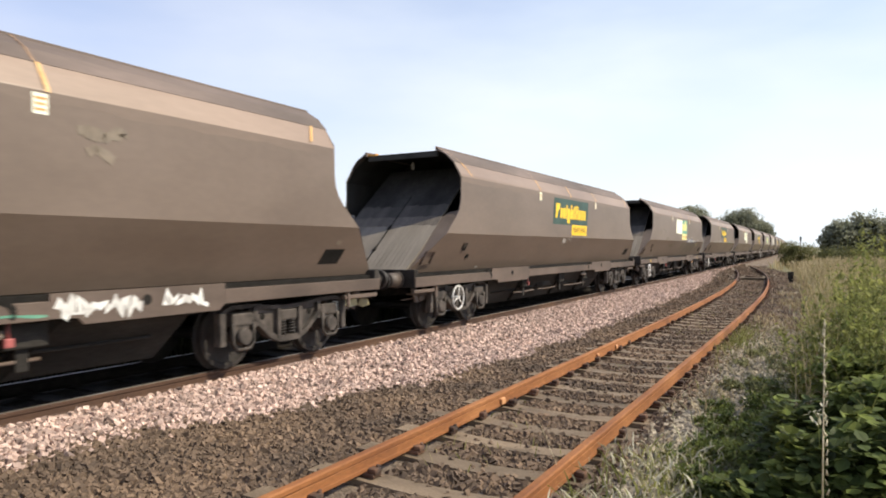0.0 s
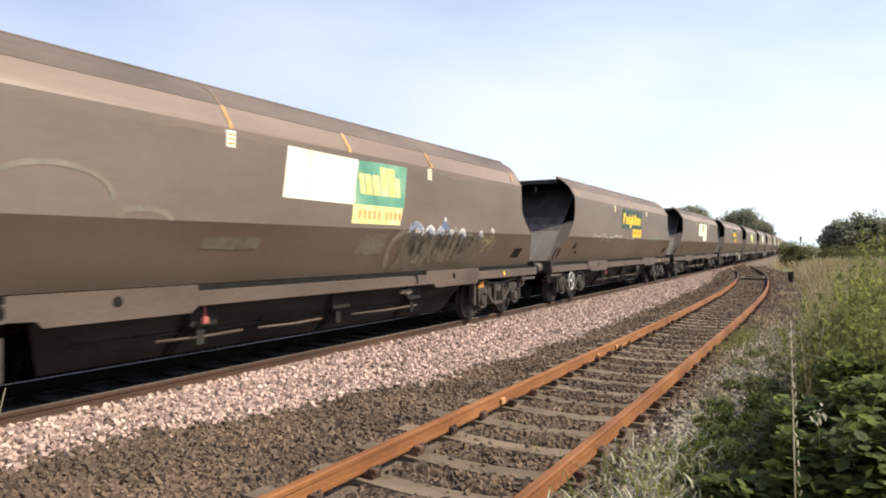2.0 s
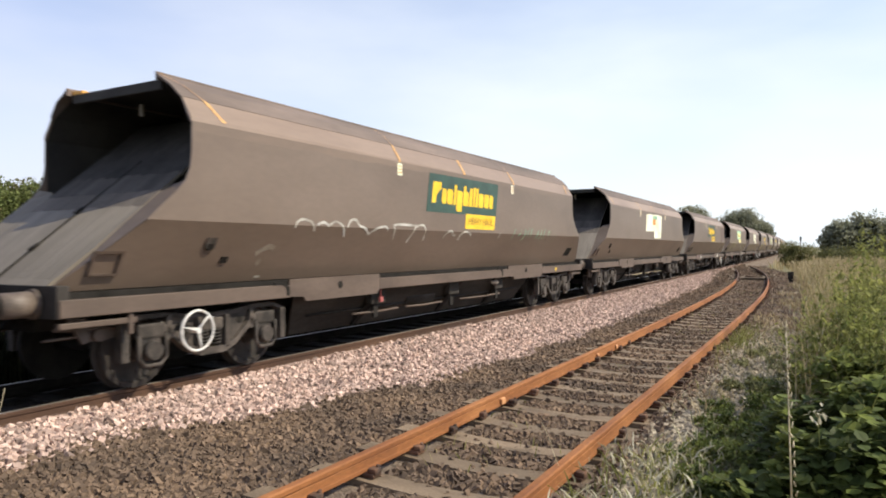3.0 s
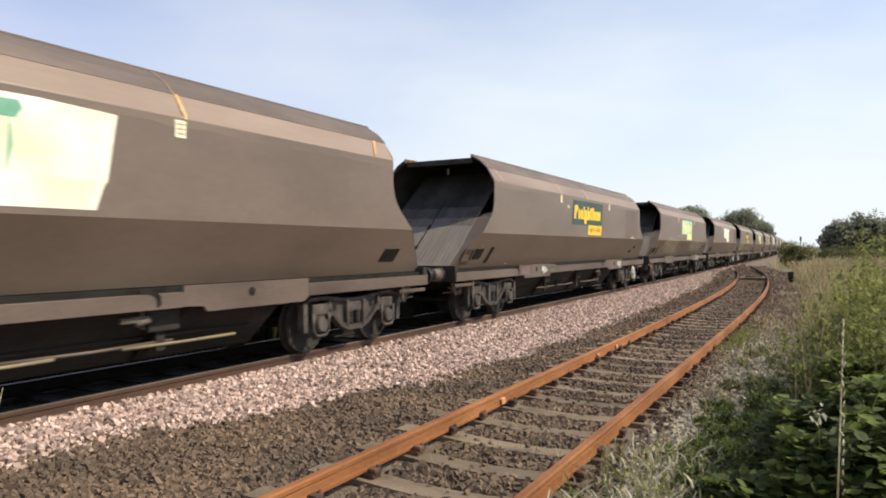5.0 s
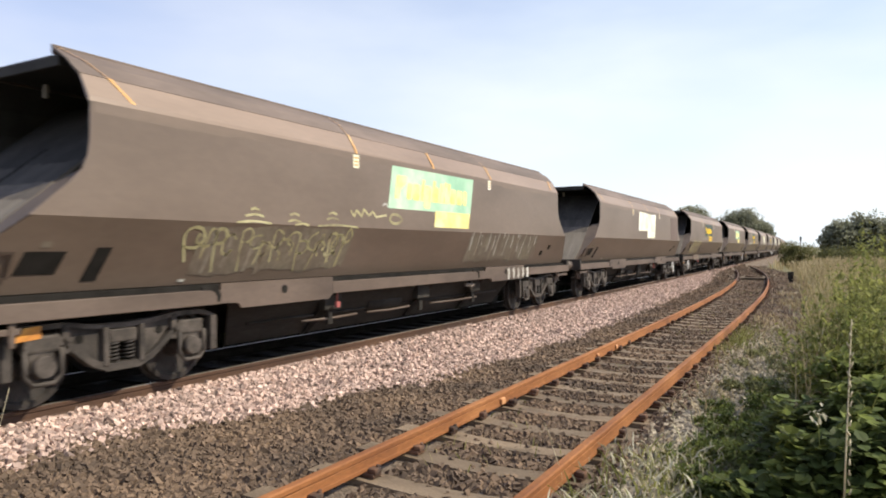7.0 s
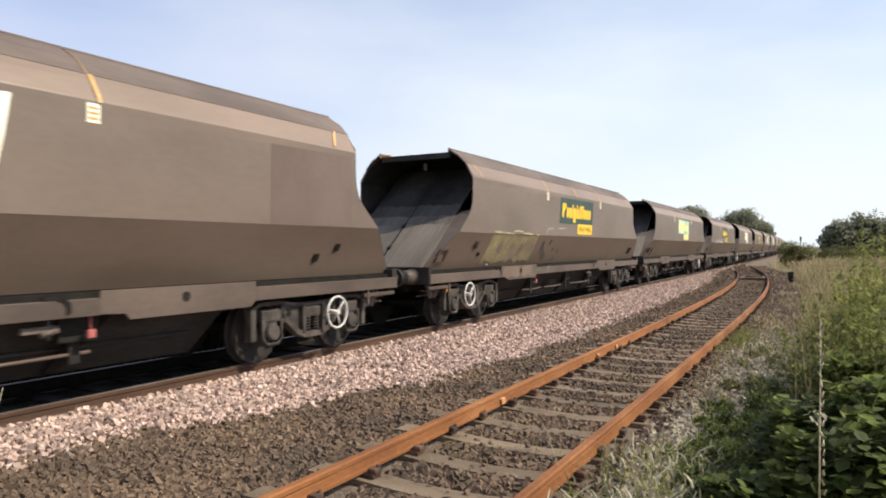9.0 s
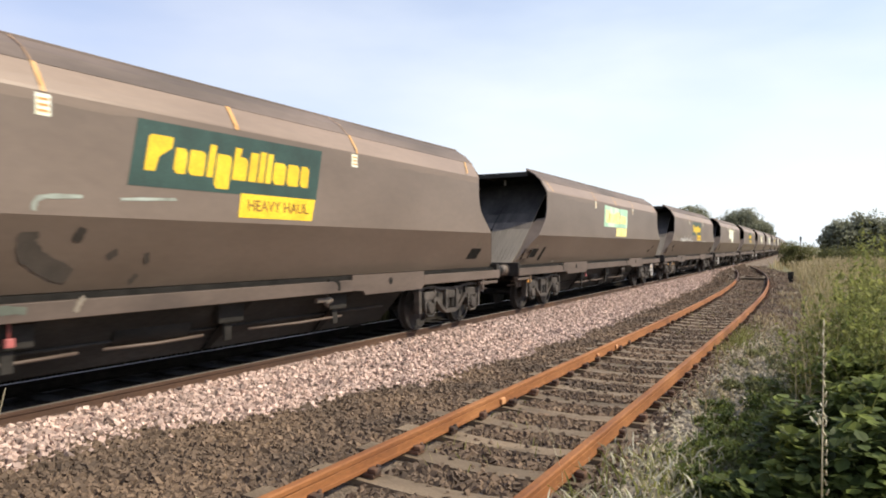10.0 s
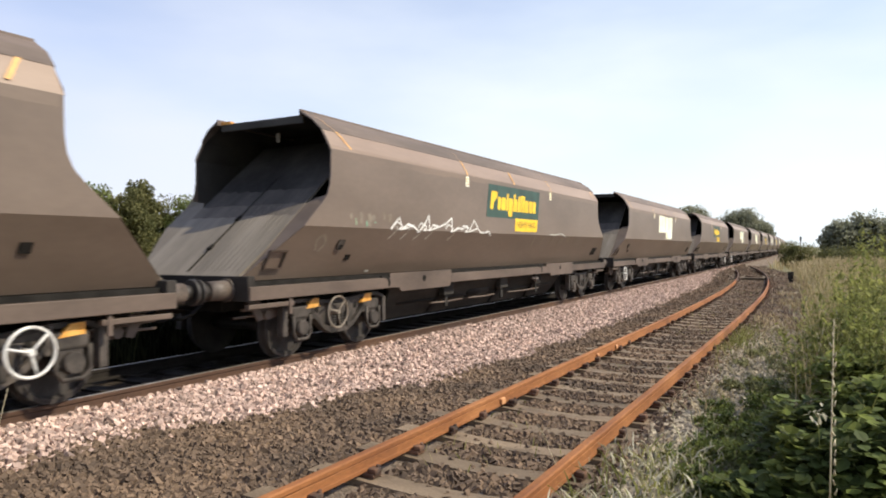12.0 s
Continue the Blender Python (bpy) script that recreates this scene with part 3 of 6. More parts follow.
def build_tracks():
    main = tagged(new("main_track"), "main line of polished brown steel rails bedded in pale ballast", "railway track", kind="structure")
    steps = np.concatenate([np.arange(-200, -10, 20), np.arange(-10, 60, 2), np.arange(60, 640, 15)])
    for w in (GAUGE / 2, -GAUGE / 2):
        in_shade = w < 0
        sweep_rail("rail", [on_line(s, w)[:2] for s in steps], 0.0, [M["dark_rail" if in_shade else "mainrail"], M["polish"]], main,
                   ("shade-darkened" if in_shade else "brown") + " rail with a polished running surface")
    siding = tagged(new("siding_track"), "disused siding of rust-orange rails on weathered sleepers", "railway track", kind="structure")
    ys = np.concatenate([np.arange(-30, 16, 2.0), np.arange(16, 72, 1.0)])
    mid = np.stack([siding_mid(ys), ys], 1)
    d = np.gradient(mid, axis=0)
    d /= np.linalg.norm(d, axis=1)[:, None]
    nrm = np.stack([d[:, 1], -d[:, 0]], 1)
    for w in (GAUGE / 2, -GAUGE / 2):
        end = 58 if w < 0 else 66
        keep = ys < end
        line = (mid + nrm * w)
        sweep_rail("rail", line[ys <= 38], SID_Z, [M["rust"]], siding, "rust-orange rail", BULLHEAD)
        sweep_rail("rail", line[(ys >= 38) & keep], SID_Z, [M["mainrail"]], siding, "dark brown switch rail")
    # sleepers and their rail fastenings, on shared meshes
    bm = bmesh.new()
    box(bm, -1.27, 1.27, -0.13, 0.13, -0.17, 0.0)
    bmesh.ops.subdivide_edges(bm, edges=[e for e in bm.edges if abs(e.verts[0].co.x - e.verts[1].co.x) > 1], cuts=9)
    for v in bm.verts:                                   # worn hollow between the rails, chamfered top
        v.co.y *= 1.0 if v.co.z < -0.1 else 0.93
        v.co.z -= 0.036 * max(0.0, 1 - (v.co.x / 0.72) ** 2)
    first = part("sleeper", bm, M["sleeper"], siding)
    bm = bmesh.new()
    box(bm, -0.115, 0.115, -0.06, 0.06, 0.0, 0.034, 0.012)
    for sx in (-1, 1):
        box(bm, sx * 0.085 - 0.045, sx * 0.085 + 0.045, -0.05, 0.05, 0.02, 0.078, 0.026)
        rod(bm, (sx * 0.1, 0.03 * sx, 0.06), (sx * 0.1, 0.03 * sx, 0.092), 0.018, seg=6)
    chair = part("rail_fastening", bm, M["chair"], first)
    chair.matrix_basis = pose(GAUGE / 2, 0, 0.0)
    share(chair, first, pose(-GAUGE / 2, 0, 0.0))
    y, k = 1.085 - 0.705 * 19, 0
    top = SID_Z - 0.145 - 0.034
    while y < 57:
        x = float(siding_mid(y))
        dx = float(siding_mid(y + 0.5) - siding_mid(y - 0.5))
        m = pose(x + rng.normal(0, 0.02), y, top - abs(rng.normal(0, 0.004)), 0, 0, -math.degrees(math.atan(dx)) + rng.normal(0, 0.7))
        if k == 0:
            first.matrix_basis = m
        else:
            ob = share(first, siding, m)
            for sx in (-1, 1):
                share(chair, ob, pose(sx * GAUGE / 2, 0, 0.0))
        y += 0.705
        k += 1
    # rail keys coloured bright to paint the sun glinting on them
    for y, w in ((7.27, -1), (11.04, -1), (12.18, -1)):
        bm = bmesh.new()
        prism(bm, [(0.0, -0.055, -0.062), (0.0, 0.045, -0.055), (0.0, 0.06, -0.115), (0.0, -0.045, -0.12)], (0.03, 0.0, -0.008))
        key = part("rail_key", bm, M["key"], siding, "rusty wedge driven beside the rail, sun glint in its colour")
        key.location = (float(siding_mid(y)) + w * GAUGE / 2 + 0.03, y, SID_Z)
    bm = bmesh.new()
    box(bm, -1.25, 1.25, -0.13, 0.13, -0.2, 0.0, 0.015)
    first = part("sleeper", bm, M["main_sleeper"], main)
    for k in range(100):
        x, yy, a = on_line(-6 + 0.65 * k)
        m = pose(x, yy, -0.172, 0, 0, a)
        if k:
            share(first, main, m)
        else:
            first.matrix_basis = m
    # switch gear between the siding rails
    gear = tagged(new("point_gear"), "dark steel stretcher bars and cover between siding rails", "point gear")
    x = float(siding_mid(43.0))
    gear.location = (x, 43.0, -0.2)
    bm = bmesh.new()
    box(bm, -0.66, 0.66, -0.9, -0.5, 0.0, 0.12, 0.02)
    box(bm, -0.66, -0.5, -0.5, 1.4, 0.0, 0.12, 0.02)
    box(bm, 0.46, 0.66, -0.5, 1.4, 0.0, 0.12, 0.02)
    part("cover", bm, M["sleeper"], gear)
    for dy in (-0.5, 2.5):
        bm = bmesh.new()
        rod(bm, (-0.7, dy, 0.06), (0.7, dy, 0.06), 0.035, seg=8)
        part("stretcher_bar", bm, M["sleeper"], gear)
    sig = tagged(new("signal_post"), "small dark far-off signal on a slim grey post", "railway signal")
    sig.location = (-4.3, 147.0, float(ground_z(-4.3, 147.0)) - 0.05)
    bm = bmesh.new()
    rod(bm, (0, 0, 0), (0, 0, 3.3), 0.07, 0.06, 8)
    part("post", bm, M["mainrail"], sig)
    bm = bmesh.new()
    box(bm, -0.17, 0.17, -0.1, 0.1, 3.1, 3.95, 0.05)
    part("head", bm, M["cabinet"], sig)
    for z in (3.3, 3.53, 3.76):
        bm = bmesh.new()
        rod(bm, (0, -0.11, z), (0, -0.3, z), 0.1, 0.11, 10)
        part("hood", bm, M["cabinet"], sig)
    box_ob = tagged(new("lineside_cabinet"), "small black lineside cabinet on a short post", "cabinet")
    box_ob.location = (-1.65, 40.4, float(ground_z(-1.65, 40.4)))
    bm = bmesh.new()
    box(bm, -0.14, 0.14, -0.12, 0.12, 0.2, 0.54, 0.04)
    part("case", bm, M["cabinet"], box_ob)
    bm = bmesh.new()
    box(bm, -0.155, 0.155, -0.135, 0.135, 0.54, 0.575, 0.012)
    part("lid", bm, M["cabinet"], box_ob)
    bm = bmesh.new()
    box(bm, -0.10, 0.10, -0.08, 0.08, -0.05, 0.22, 0.01)
    part("post", bm, M["cabinet"], box_ob)


build_tracks()

# ---------------------------------------------------------------- hopper wagons
LEN = 17.04                 # over the headstocks
PITCH = 18.188              # from wagon to wagon
EDGE = [(0.0, 1.2), (0.89, 1.97), (1.10, 2.15), (1.29, 2.31), (1.42, 2.45), (1.485, 2.60), (1.51, 2.78), (1.515, 3.15)]
AXLES = (-0.925, 0.925)


def wy(s):
    return s - LEN / 2


def wall_x(z):
    return 1.04 + 0.42 * min(1, max(0, (z - 1.2) / 0.77))


def both(f):
    """Call f(sign) for the near and the far side."""
    for sx in (1, -1):
        f(sx)


def wagon_body(w):
    P = lambda sx, x, s, z: (sx * x, wy(s), z)

    def side(sx):
        up = [(s, z) for s, z in EDGE if z >= 1.97]
        bm = bmesh.new()
        prism(bm, [P(sx, 1.46, s, z) for s, z in up] + [P(sx, 1.46, LEN - s, z) for s, z in up[::-1]], (-sx * 0.02, 0, 0))
        part("side_panel", bm, M["paint"], w)
        bm = bmesh.new()
        prism(bm, [P(sx, 1.04, 0, 1.2), P(sx, 1.462, 0.91, 1.972), P(sx, 1.462, LEN - 0.91, 1.972), P(sx, 1.04, LEN, 1.2)], (-sx * 0.02, 0, -0.004))
        part("lower_panel", bm, M["paint"], w)
        bm = bmesh.new()
        prism(bm, [P(sx, 1.46, 1.505, 3.152), P(sx, 1.445, 1.505, 3.21), P(sx, 1.29, 1.515, 3.46), P(sx, 1.29, LEN - 1.515, 3.46), P(sx, 1.445, LEN - 1.505, 3.21), P(sx, 1.46, LEN - 1.505, 3.152)],
              (-sx * 0.02, 0, -0.012))
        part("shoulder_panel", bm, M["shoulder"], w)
        bm = bmesh.new()
        for (xa, sa, za), (xb, sb, zb) in zip(((1.295, 1.50, 3.462), (1.125, 1.47, 3.632)), ((1.125, 1.47, 3.632), (0.89, 1.47, 3.78))):
            prism(bm, [P(sx, xa, sa, za), P(sx, xb, sb, zb), P(sx, xb, LEN - sb, zb), P(sx, xa, LEN - sa, za)], (-sx * 0.012, 0, -0.02))
        box(bm, sx * 0.875, sx * 0.905, wy(1.47), wy(LEN - 1.47), 3.70, 3.80, 0.006)
        part("top_panel", bm, M["dusty"], w, "roof panel darkened by coal dust")
        # strips, deep plates and their holes along the sole bar
        for s0, s1 in ((0.02, 3.42), (5.70, 11.24), (13.52, LEN - 0.02)):
            bm = bmesh.new()
            box(bm, sx * 1.17, sx * 1.265, wy(s0), wy(s1), 0.94, 1.125, 0.008)
            strip = part("sole_strip", bm, M["sole"], w)
            # black web in the groove above the strip, the groove's shade painted on
            bm = bmesh.new()
            box(bm, sx * 1.0, sx * 1.03, wy(s0), wy(s1), 1.0, 1.21)
            part("sole_web", bm, M["black"], strip)
        for s0, s1 in ((3.42, 5.70), (11.24, 13.52)):
            bm = bmesh.new()
            prism(bm, [P(sx, 1.262, s0, 1.203), P(sx, 1.262, s0, 0.95), P(sx, 1.262, s0 + 0.3, 0.935), P(sx, 1.262, s0 + 0.36, 0.865),
                       P(sx, 1.262, s1 - 0.1, 0.865), P(sx, 1.262, s1, 0.94), P(sx, 1.262, s1, 1.203)], (-sx * 0.03, 0, 0))
            plate = part("sole_plate", bm, M["sole"], w)
            # black disc paints the dark inside of the hole
            bm = bmesh.new()
            s = 4.6 if s0 < 5 else 12.36
            rod(bm, (sx * 1.24, wy(s), 1.07), (sx * 1.266, wy(s), 1.07), 0.062, seg=14)
            part("lifting_hole", bm, M["black"], plate)
        for e in (0, 1):
            Q = lambda x, s, z: P(sx, x, LEN - s if e else s, z)
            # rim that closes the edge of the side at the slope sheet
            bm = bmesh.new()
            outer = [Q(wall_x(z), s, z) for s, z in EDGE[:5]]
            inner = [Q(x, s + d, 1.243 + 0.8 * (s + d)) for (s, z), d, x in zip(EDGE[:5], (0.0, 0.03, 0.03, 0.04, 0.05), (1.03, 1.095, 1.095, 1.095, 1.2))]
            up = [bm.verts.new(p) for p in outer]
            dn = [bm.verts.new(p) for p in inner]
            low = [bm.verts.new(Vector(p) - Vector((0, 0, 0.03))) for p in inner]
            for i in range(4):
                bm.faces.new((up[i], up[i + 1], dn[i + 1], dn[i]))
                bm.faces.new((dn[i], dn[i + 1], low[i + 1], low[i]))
            # near rim only: the shade along this strip is put into its brown
            part("edge_rim", bm, M["rim" if sx > 0 else "slope"], w, "rim beside the slope sheet, shade in its brown colour" if sx > 0 else "")
            # step bar and its hanger under the corner
            bm = bmesh.new()
            a, b = sorted((Q(0, 0.04, 0)[1], Q(0, 0.95, 0)[1]))
            box(bm, sx * 1.14, sx * 1.22, a, b, 0.82, 0.885, 0.012)
            h = Q(0, 0.86, 0)[1]
            box(bm, sx * 1.2, sx * 1.235, h - 0.03, h + 0.03, 0.70, 0.96, 0.008)
            part("step_bar", bm, M["sole"], w)
            # buffers
            bm = bmesh.new()
            rod(bm, Q(0.87, 0, 1.08), Q(0.87, -0.38, 1.08), 0.137, 0.132, 20)
            rod(bm, Q(0.87, -0.02, 1.08), Q(0.87, -0.05, 1.08), 0.16, seg=20)
            buf = part("buffer", bm, M["buffer"], w)
            bm = bmesh.new()
            rod(bm, Q(0.87, -0.38, 1.08), Q(0.87, -0.50, 1.08), 0.10, seg=16)
            rod(bm, Q(0.87, -0.50, 1.08), Q(0.87, -0.555, 1.08), 0.165, 0.175, 24)
            part("buffer_head", bm, M["buffer_face"], buf)

    both(side)
    for sx in (1, -1):
        for c in (3.37, 10.87):
            # flat black hook: shade at the groove's end, given as colour
            bm = bmesh.new()
            hook = [(-0.25, 1.165), (-0.08, 1.165), (0.0, 1.14), (0.045, 1.08), (0.045, 1.0), (0.01, 0.965), (-0.02, 0.985), (-0.015, 1.04), (-0.05, 1.095), (-0.12, 1.125), (-0.25, 1.13)]
            prism(bm, [(sx * 1.268, wy(c + s), z) for s, z in hook], (-sx * 0.03, 0, 0))
            part("groove_end", bm, M["black"], w)
        for c in (10.75,):
            bm = bmesh.new()
            box(bm, sx * 1.10, sx * 1.16, wy(c) - 0.28, wy(c) + 0.1, 0.80, 0.87, 0.015)
            rod(bm, (sx * 1.14, wy(c), 0.72), (sx * 1.14, wy(c), 0.92), 0.022, seg=8)
            rod(bm, (sx * 1.15, wy(c) - 0.09, 0.78), (sx * 1.15, wy(c) + 0.09, 0.82), 0.035, seg=8)
            part("release_lever", bm, M["buffer"], w, "worn steel release lever")
    for e in (0, 1):
        g = -1 if e else 1
        S = lambda s: wy(LEN - s) if e else wy(s)
        # slope sheet rising into the hood
        bm = bmesh.new()
        k = 0.80
        pts = [(-1.035, 0.0), (-1.10, 0.5), (-1.10, 2.8), (1.10, 2.8), (1.10, 0.5), (1.035, 0.0)]
        prism(bm, [(x, S(s), 1.25 + k * s) for x, s in pts], (0, g * 0.02, -0.02))
        sheet = part("slope_sheet", bm, M["slope"], w, "worn grey slope sheet")
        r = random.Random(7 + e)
        # stepped films: light falling off into the hood, put into the colour
        for mid, spread, lift, coat in ((1.12, 0.02, 0.003, "hood_shade_faint"), (1.36, 0.025, 0.006, "hood_shade_mid"), (1.66, 0.04, 0.009, "soot")):
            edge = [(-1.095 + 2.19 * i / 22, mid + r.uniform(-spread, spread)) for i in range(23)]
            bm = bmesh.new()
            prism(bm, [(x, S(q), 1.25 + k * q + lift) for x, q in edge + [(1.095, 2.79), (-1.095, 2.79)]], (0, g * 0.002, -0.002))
            part("soot_film", bm, M[coat], sheet, "ragged dark film painting the hood's shade on the slope sheet")
        bm = bmesh.new()
        a, b = Vector((0, S(0.08), 1.25 + k * 0.08 + 0.004)), Vector((0, S(1.95), 1.25 + k * 1.95 + 0.004))
        rod(bm, a, b, 0.014, seg=5)
        for f in (0.23, 0.53):
            c = a.lerp(b, f)
            rod(bm, c - (b - a) * 0.026, c + (b - a) * 0.026, 0.04, 0.03, 6)
        part("seam", bm, M["black"], sheet)
        for i in range(9):
            sx = 0.10 + 0.105 * i
            bm = bmesh.new()
            a, b = Vector((sx, S(0.1), 1.25 + k * 0.1 - 0.002)), Vector((sx, S(1.55), 1.25 + k * 1.55 - 0.002))
            rod(bm, a, b, 0.005, seg=5)
            part("weld", bm, M["slope"], sheet)
        # near-black hood: back plate, lining of both flanks, top with its front beam
        sect = [(-1.43, 2.3), (-1.43, 3.14), (-1.26, 3.43), (-1.09, 3.60), (-0.88, 3.73), (0.88, 3.73), (1.09, 3.60), (1.26, 3.43), (1.43, 3.14), (1.43, 2.3)]
        bm = bmesh.new()
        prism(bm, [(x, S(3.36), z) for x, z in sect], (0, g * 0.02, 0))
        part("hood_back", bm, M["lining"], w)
        bm = bmesh.new()
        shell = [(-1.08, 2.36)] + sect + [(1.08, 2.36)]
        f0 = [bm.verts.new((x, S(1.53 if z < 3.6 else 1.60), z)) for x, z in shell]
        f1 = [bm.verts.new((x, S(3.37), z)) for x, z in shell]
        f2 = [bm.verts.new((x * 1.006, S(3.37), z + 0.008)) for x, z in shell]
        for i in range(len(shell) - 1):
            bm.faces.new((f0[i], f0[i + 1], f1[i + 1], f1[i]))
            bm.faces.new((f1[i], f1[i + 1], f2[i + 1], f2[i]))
        part("hood_lining", bm, M["lining"], w, "near-black hood lining")
        bm = bmesh.new()
        ya, yb = sorted((S(1.55), S(1.62)))
        box(bm, -0.88, 0.88, ya, yb, 3.60, 3.725, 0.01)
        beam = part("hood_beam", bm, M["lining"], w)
        bm = bmesh.new()
        box(bm, -0.9, -0.66, ya - 0.01, yb + 0.01, 3.715, 3.765, 0.01)
        part("beam_tip", bm, M["orange"], beam, "yellow-painted beam end")
        bm = bmesh.new()
        box(bm, 0.03, 0.10, S(1.9) - 0.02, S(1.9) + 0.02, 3.40, 3.56, 0.01)
        part("hanger_plate", bm, M["slope"], beam)
        bm = bmesh.new()
        ya, yb = sorted((S(0.0), S(0.14)))
        box(bm, -1.24, 1.24, ya, yb, 0.93, 1.27, 0.012)
        part("headstock", bm, M["inside"], w)
        # draw gear, hoses
        bm = bmesh.new()
        rod(bm, (0, S(0.05), 1.02), (0, S(-0.5), 1.02), 0.055, seg=8)
        ya, yb = sorted((S(0.0), S(-0.3)))
        box(bm, -0.22, 0.22, ya, yb, 0.86, 1.16, 0.03)
        ya, yb = sorted((S(-0.28), S(-0.5)))
        box(bm, -0.10, 0.10, ya, yb, 0.90, 1.10, 0.03)
        part("coupler", bm, M["black"], w)
        for sx in (-0.38, 0.42):
            bm = bmesh.new()
            tube(bm, [(sx, S(0.02), 0.92), (sx, S(-0.2), 0.75), (sx, S(-0.42), 0.70), (sx, S(-0.53), 0.72)], 0.025)
            part("brake_hose", bm, M["black"], w)
        # brake rigging below the headstock
        for sx in (1, -1):
            bm = bmesh.new()
            rod(bm, (sx * 1.0, S(0.12), 0.80), (sx * 1.0, S(0.95), 0.76), 0.022, seg=6)
            rod(bm, (sx * 0.92, S(0.05), 0.69), (sx * 0.92, S(0.9), 0.71), 0.018, seg=6)
            prism(bm, [(sx * 1.02, S(0.25), 0.90), (sx * 1.02, S(0.42), 0.62), (sx * 1.02, S(0.52), 0.64), (sx * 1.02, S(0.46), 0.90)], (-sx * 0.03, 0, 0))
            rod(bm, (sx * 0.9, S(0.62), 0.70), (sx * 1.03, S(0.62), 0.70), 0.07, seg=10)
            prism(bm, [(sx * 0.98, S(0.66), 0.62), (sx * 0.98, S(0.94), 0.68), (sx * 0.98, S(0.94), 0.80), (sx * 0.98, S(0.70), 0.84)], (-sx * 0.04, 0, 0))
            part("brake_rigging", bm, M["sole"], w, "dusty brake rods and levers below the headstock")
    # coal, bottom chutes and gear below
    nx, ny = 9, 60
    xs, ys = np.linspace(-0.88, 0.88, nx), np.linspace(wy(3.4), wy(LEN - 3.4), ny)
    X, Y = np.meshgrid(xs, ys)
    Z = 3.50 + 0.10 * np.cos(X * 1.6) + 0.12 * np.sin(Y * 0.9 + 0.6) + rng.uniform(-0.05, 0.05, X.shape)
    Z += 0.46 * np.exp(-((Y - wy(13.1)) / 0.7) ** 2 - ((X - 0.55) / 0.4) ** 2) * rng.uniform(0.75, 1.05, X.shape)
    i = (np.arange(ny - 1)[:, None] * nx + np.arange(nx - 1)[None]).ravel()
    ob = mesh_np("coal_load", np.stack([X, Y, Z], -1).reshape(-1, 3), np.stack([i, i + 1, i + 1 + nx, i + nx], 1), [M["coal"]])
    ob.parent = w
    tagged(ob, label="lumpy black coal load")
    bm = bmesh.new()
    box(bm, -1.15, 1.15, wy(0.1), wy(LEN - 0.1), 1.10, 1.19)
    box(bm, -0.28, 0.28, wy(0.1), wy(LEN - 0.1), 0.86, 1.10)
    box(bm, -0.98, 0.98, wy(0.15), wy(4.2), 0.93, 1.10)
    box(bm, -0.6, 0.6, wy(0.15), wy(4.2), 0.76, 0.95)
    box(bm, -0.98, 0.98, wy(LEN - 4.2), wy(LEN - 0.15), 0.93, 1.10)
    box(bm, -0.6, 0.6, wy(LEN - 4.2), wy(LEN - 0.15), 0.76, 0.95)
    part("underframe", bm, M["black"], w)
    for c in (6.0, 7.7, 9.3, 11.0):
        bm = bmesh.new()
        prism(bm, [(-0.95, wy(c - 0.75), 1.1), (-0.45, wy(c - 0.45), 0.38), (0.45, wy(c - 0.45), 0.38), (0.95, wy(c - 0.75), 1.1)], (0, 0.9, 0))
        part("discharge_chute", bm, M["inside"], w)

    def below(sx):
        # pipe split into lengths to shape a broken line of highlights
        for a, b in ((5.3, 6.7), (7.0, 8.4), (9.2, 11.3)):
            bm = bmesh.new()
            tube(bm, [(sx * 0.98, wy(a), 0.53), (sx * 0.98, wy((a + b) / 2), 0.515), (sx * 0.98, wy(b), 0.53)], 0.02)
            part("air_pipe", bm, M["sole"], w)
        for c in (5.75, 8.6, 10.9):
            bm = bmesh.new()
            box(bm, sx * 0.93, sx * 1.06, wy(c), wy(c + 0.45), 0.66, 0.95, 0.02)
            box(bm, sx * 0.95, sx * 1.0, wy(c + 0.15), wy(c + 0.28), 0.42, 0.7, 0.01)
            part("door_gear_bracket", bm, M["door"], w)

    both(below)

    def doors(sx):
        bm = bmesh.new()
        prism(bm, [(sx * 1.06, wy(3.75), 0.98), (sx * 0.62, wy(4.1), 0.29), (sx * 0.62, wy(LEN - 4.1), 0.29), (sx * 1.06, wy(LEN - 3.75), 0.98)], (-sx * 0.03, 0, -0.01))
        d = part("hopper_door", bm, M["door"], w)
        bm = bmesh.new()
        rod(bm, (sx * 0.82, wy(4.3), 0.58), (sx * 0.82, wy(LEN - 4.3), 0.58), 0.022, seg=6)
        part("door_hinge_rod", bm, M["door"], d)
        for c in (5.9, 8.9, 11.2):
            bm = bmesh.new()
            prism(bm, [(sx * 1.07, wy(c), 0.97), (sx * 0.66, wy(c - 0.25), 0.30), (sx * 0.66, wy(c - 0.13), 0.30), (sx * 1.07, wy(c + 0.35), 0.97)], (sx * 0.03, 0, 0))
            part("door_rib", bm, M["black"], d)

    both(doors)
    bm = bmesh.new()
    rod(bm, (0.72, wy(7.2), 0.68), (0.72, wy(8.3), 0.68), 0.17, seg=18)
    part("air_tank", bm, M["door"], w)


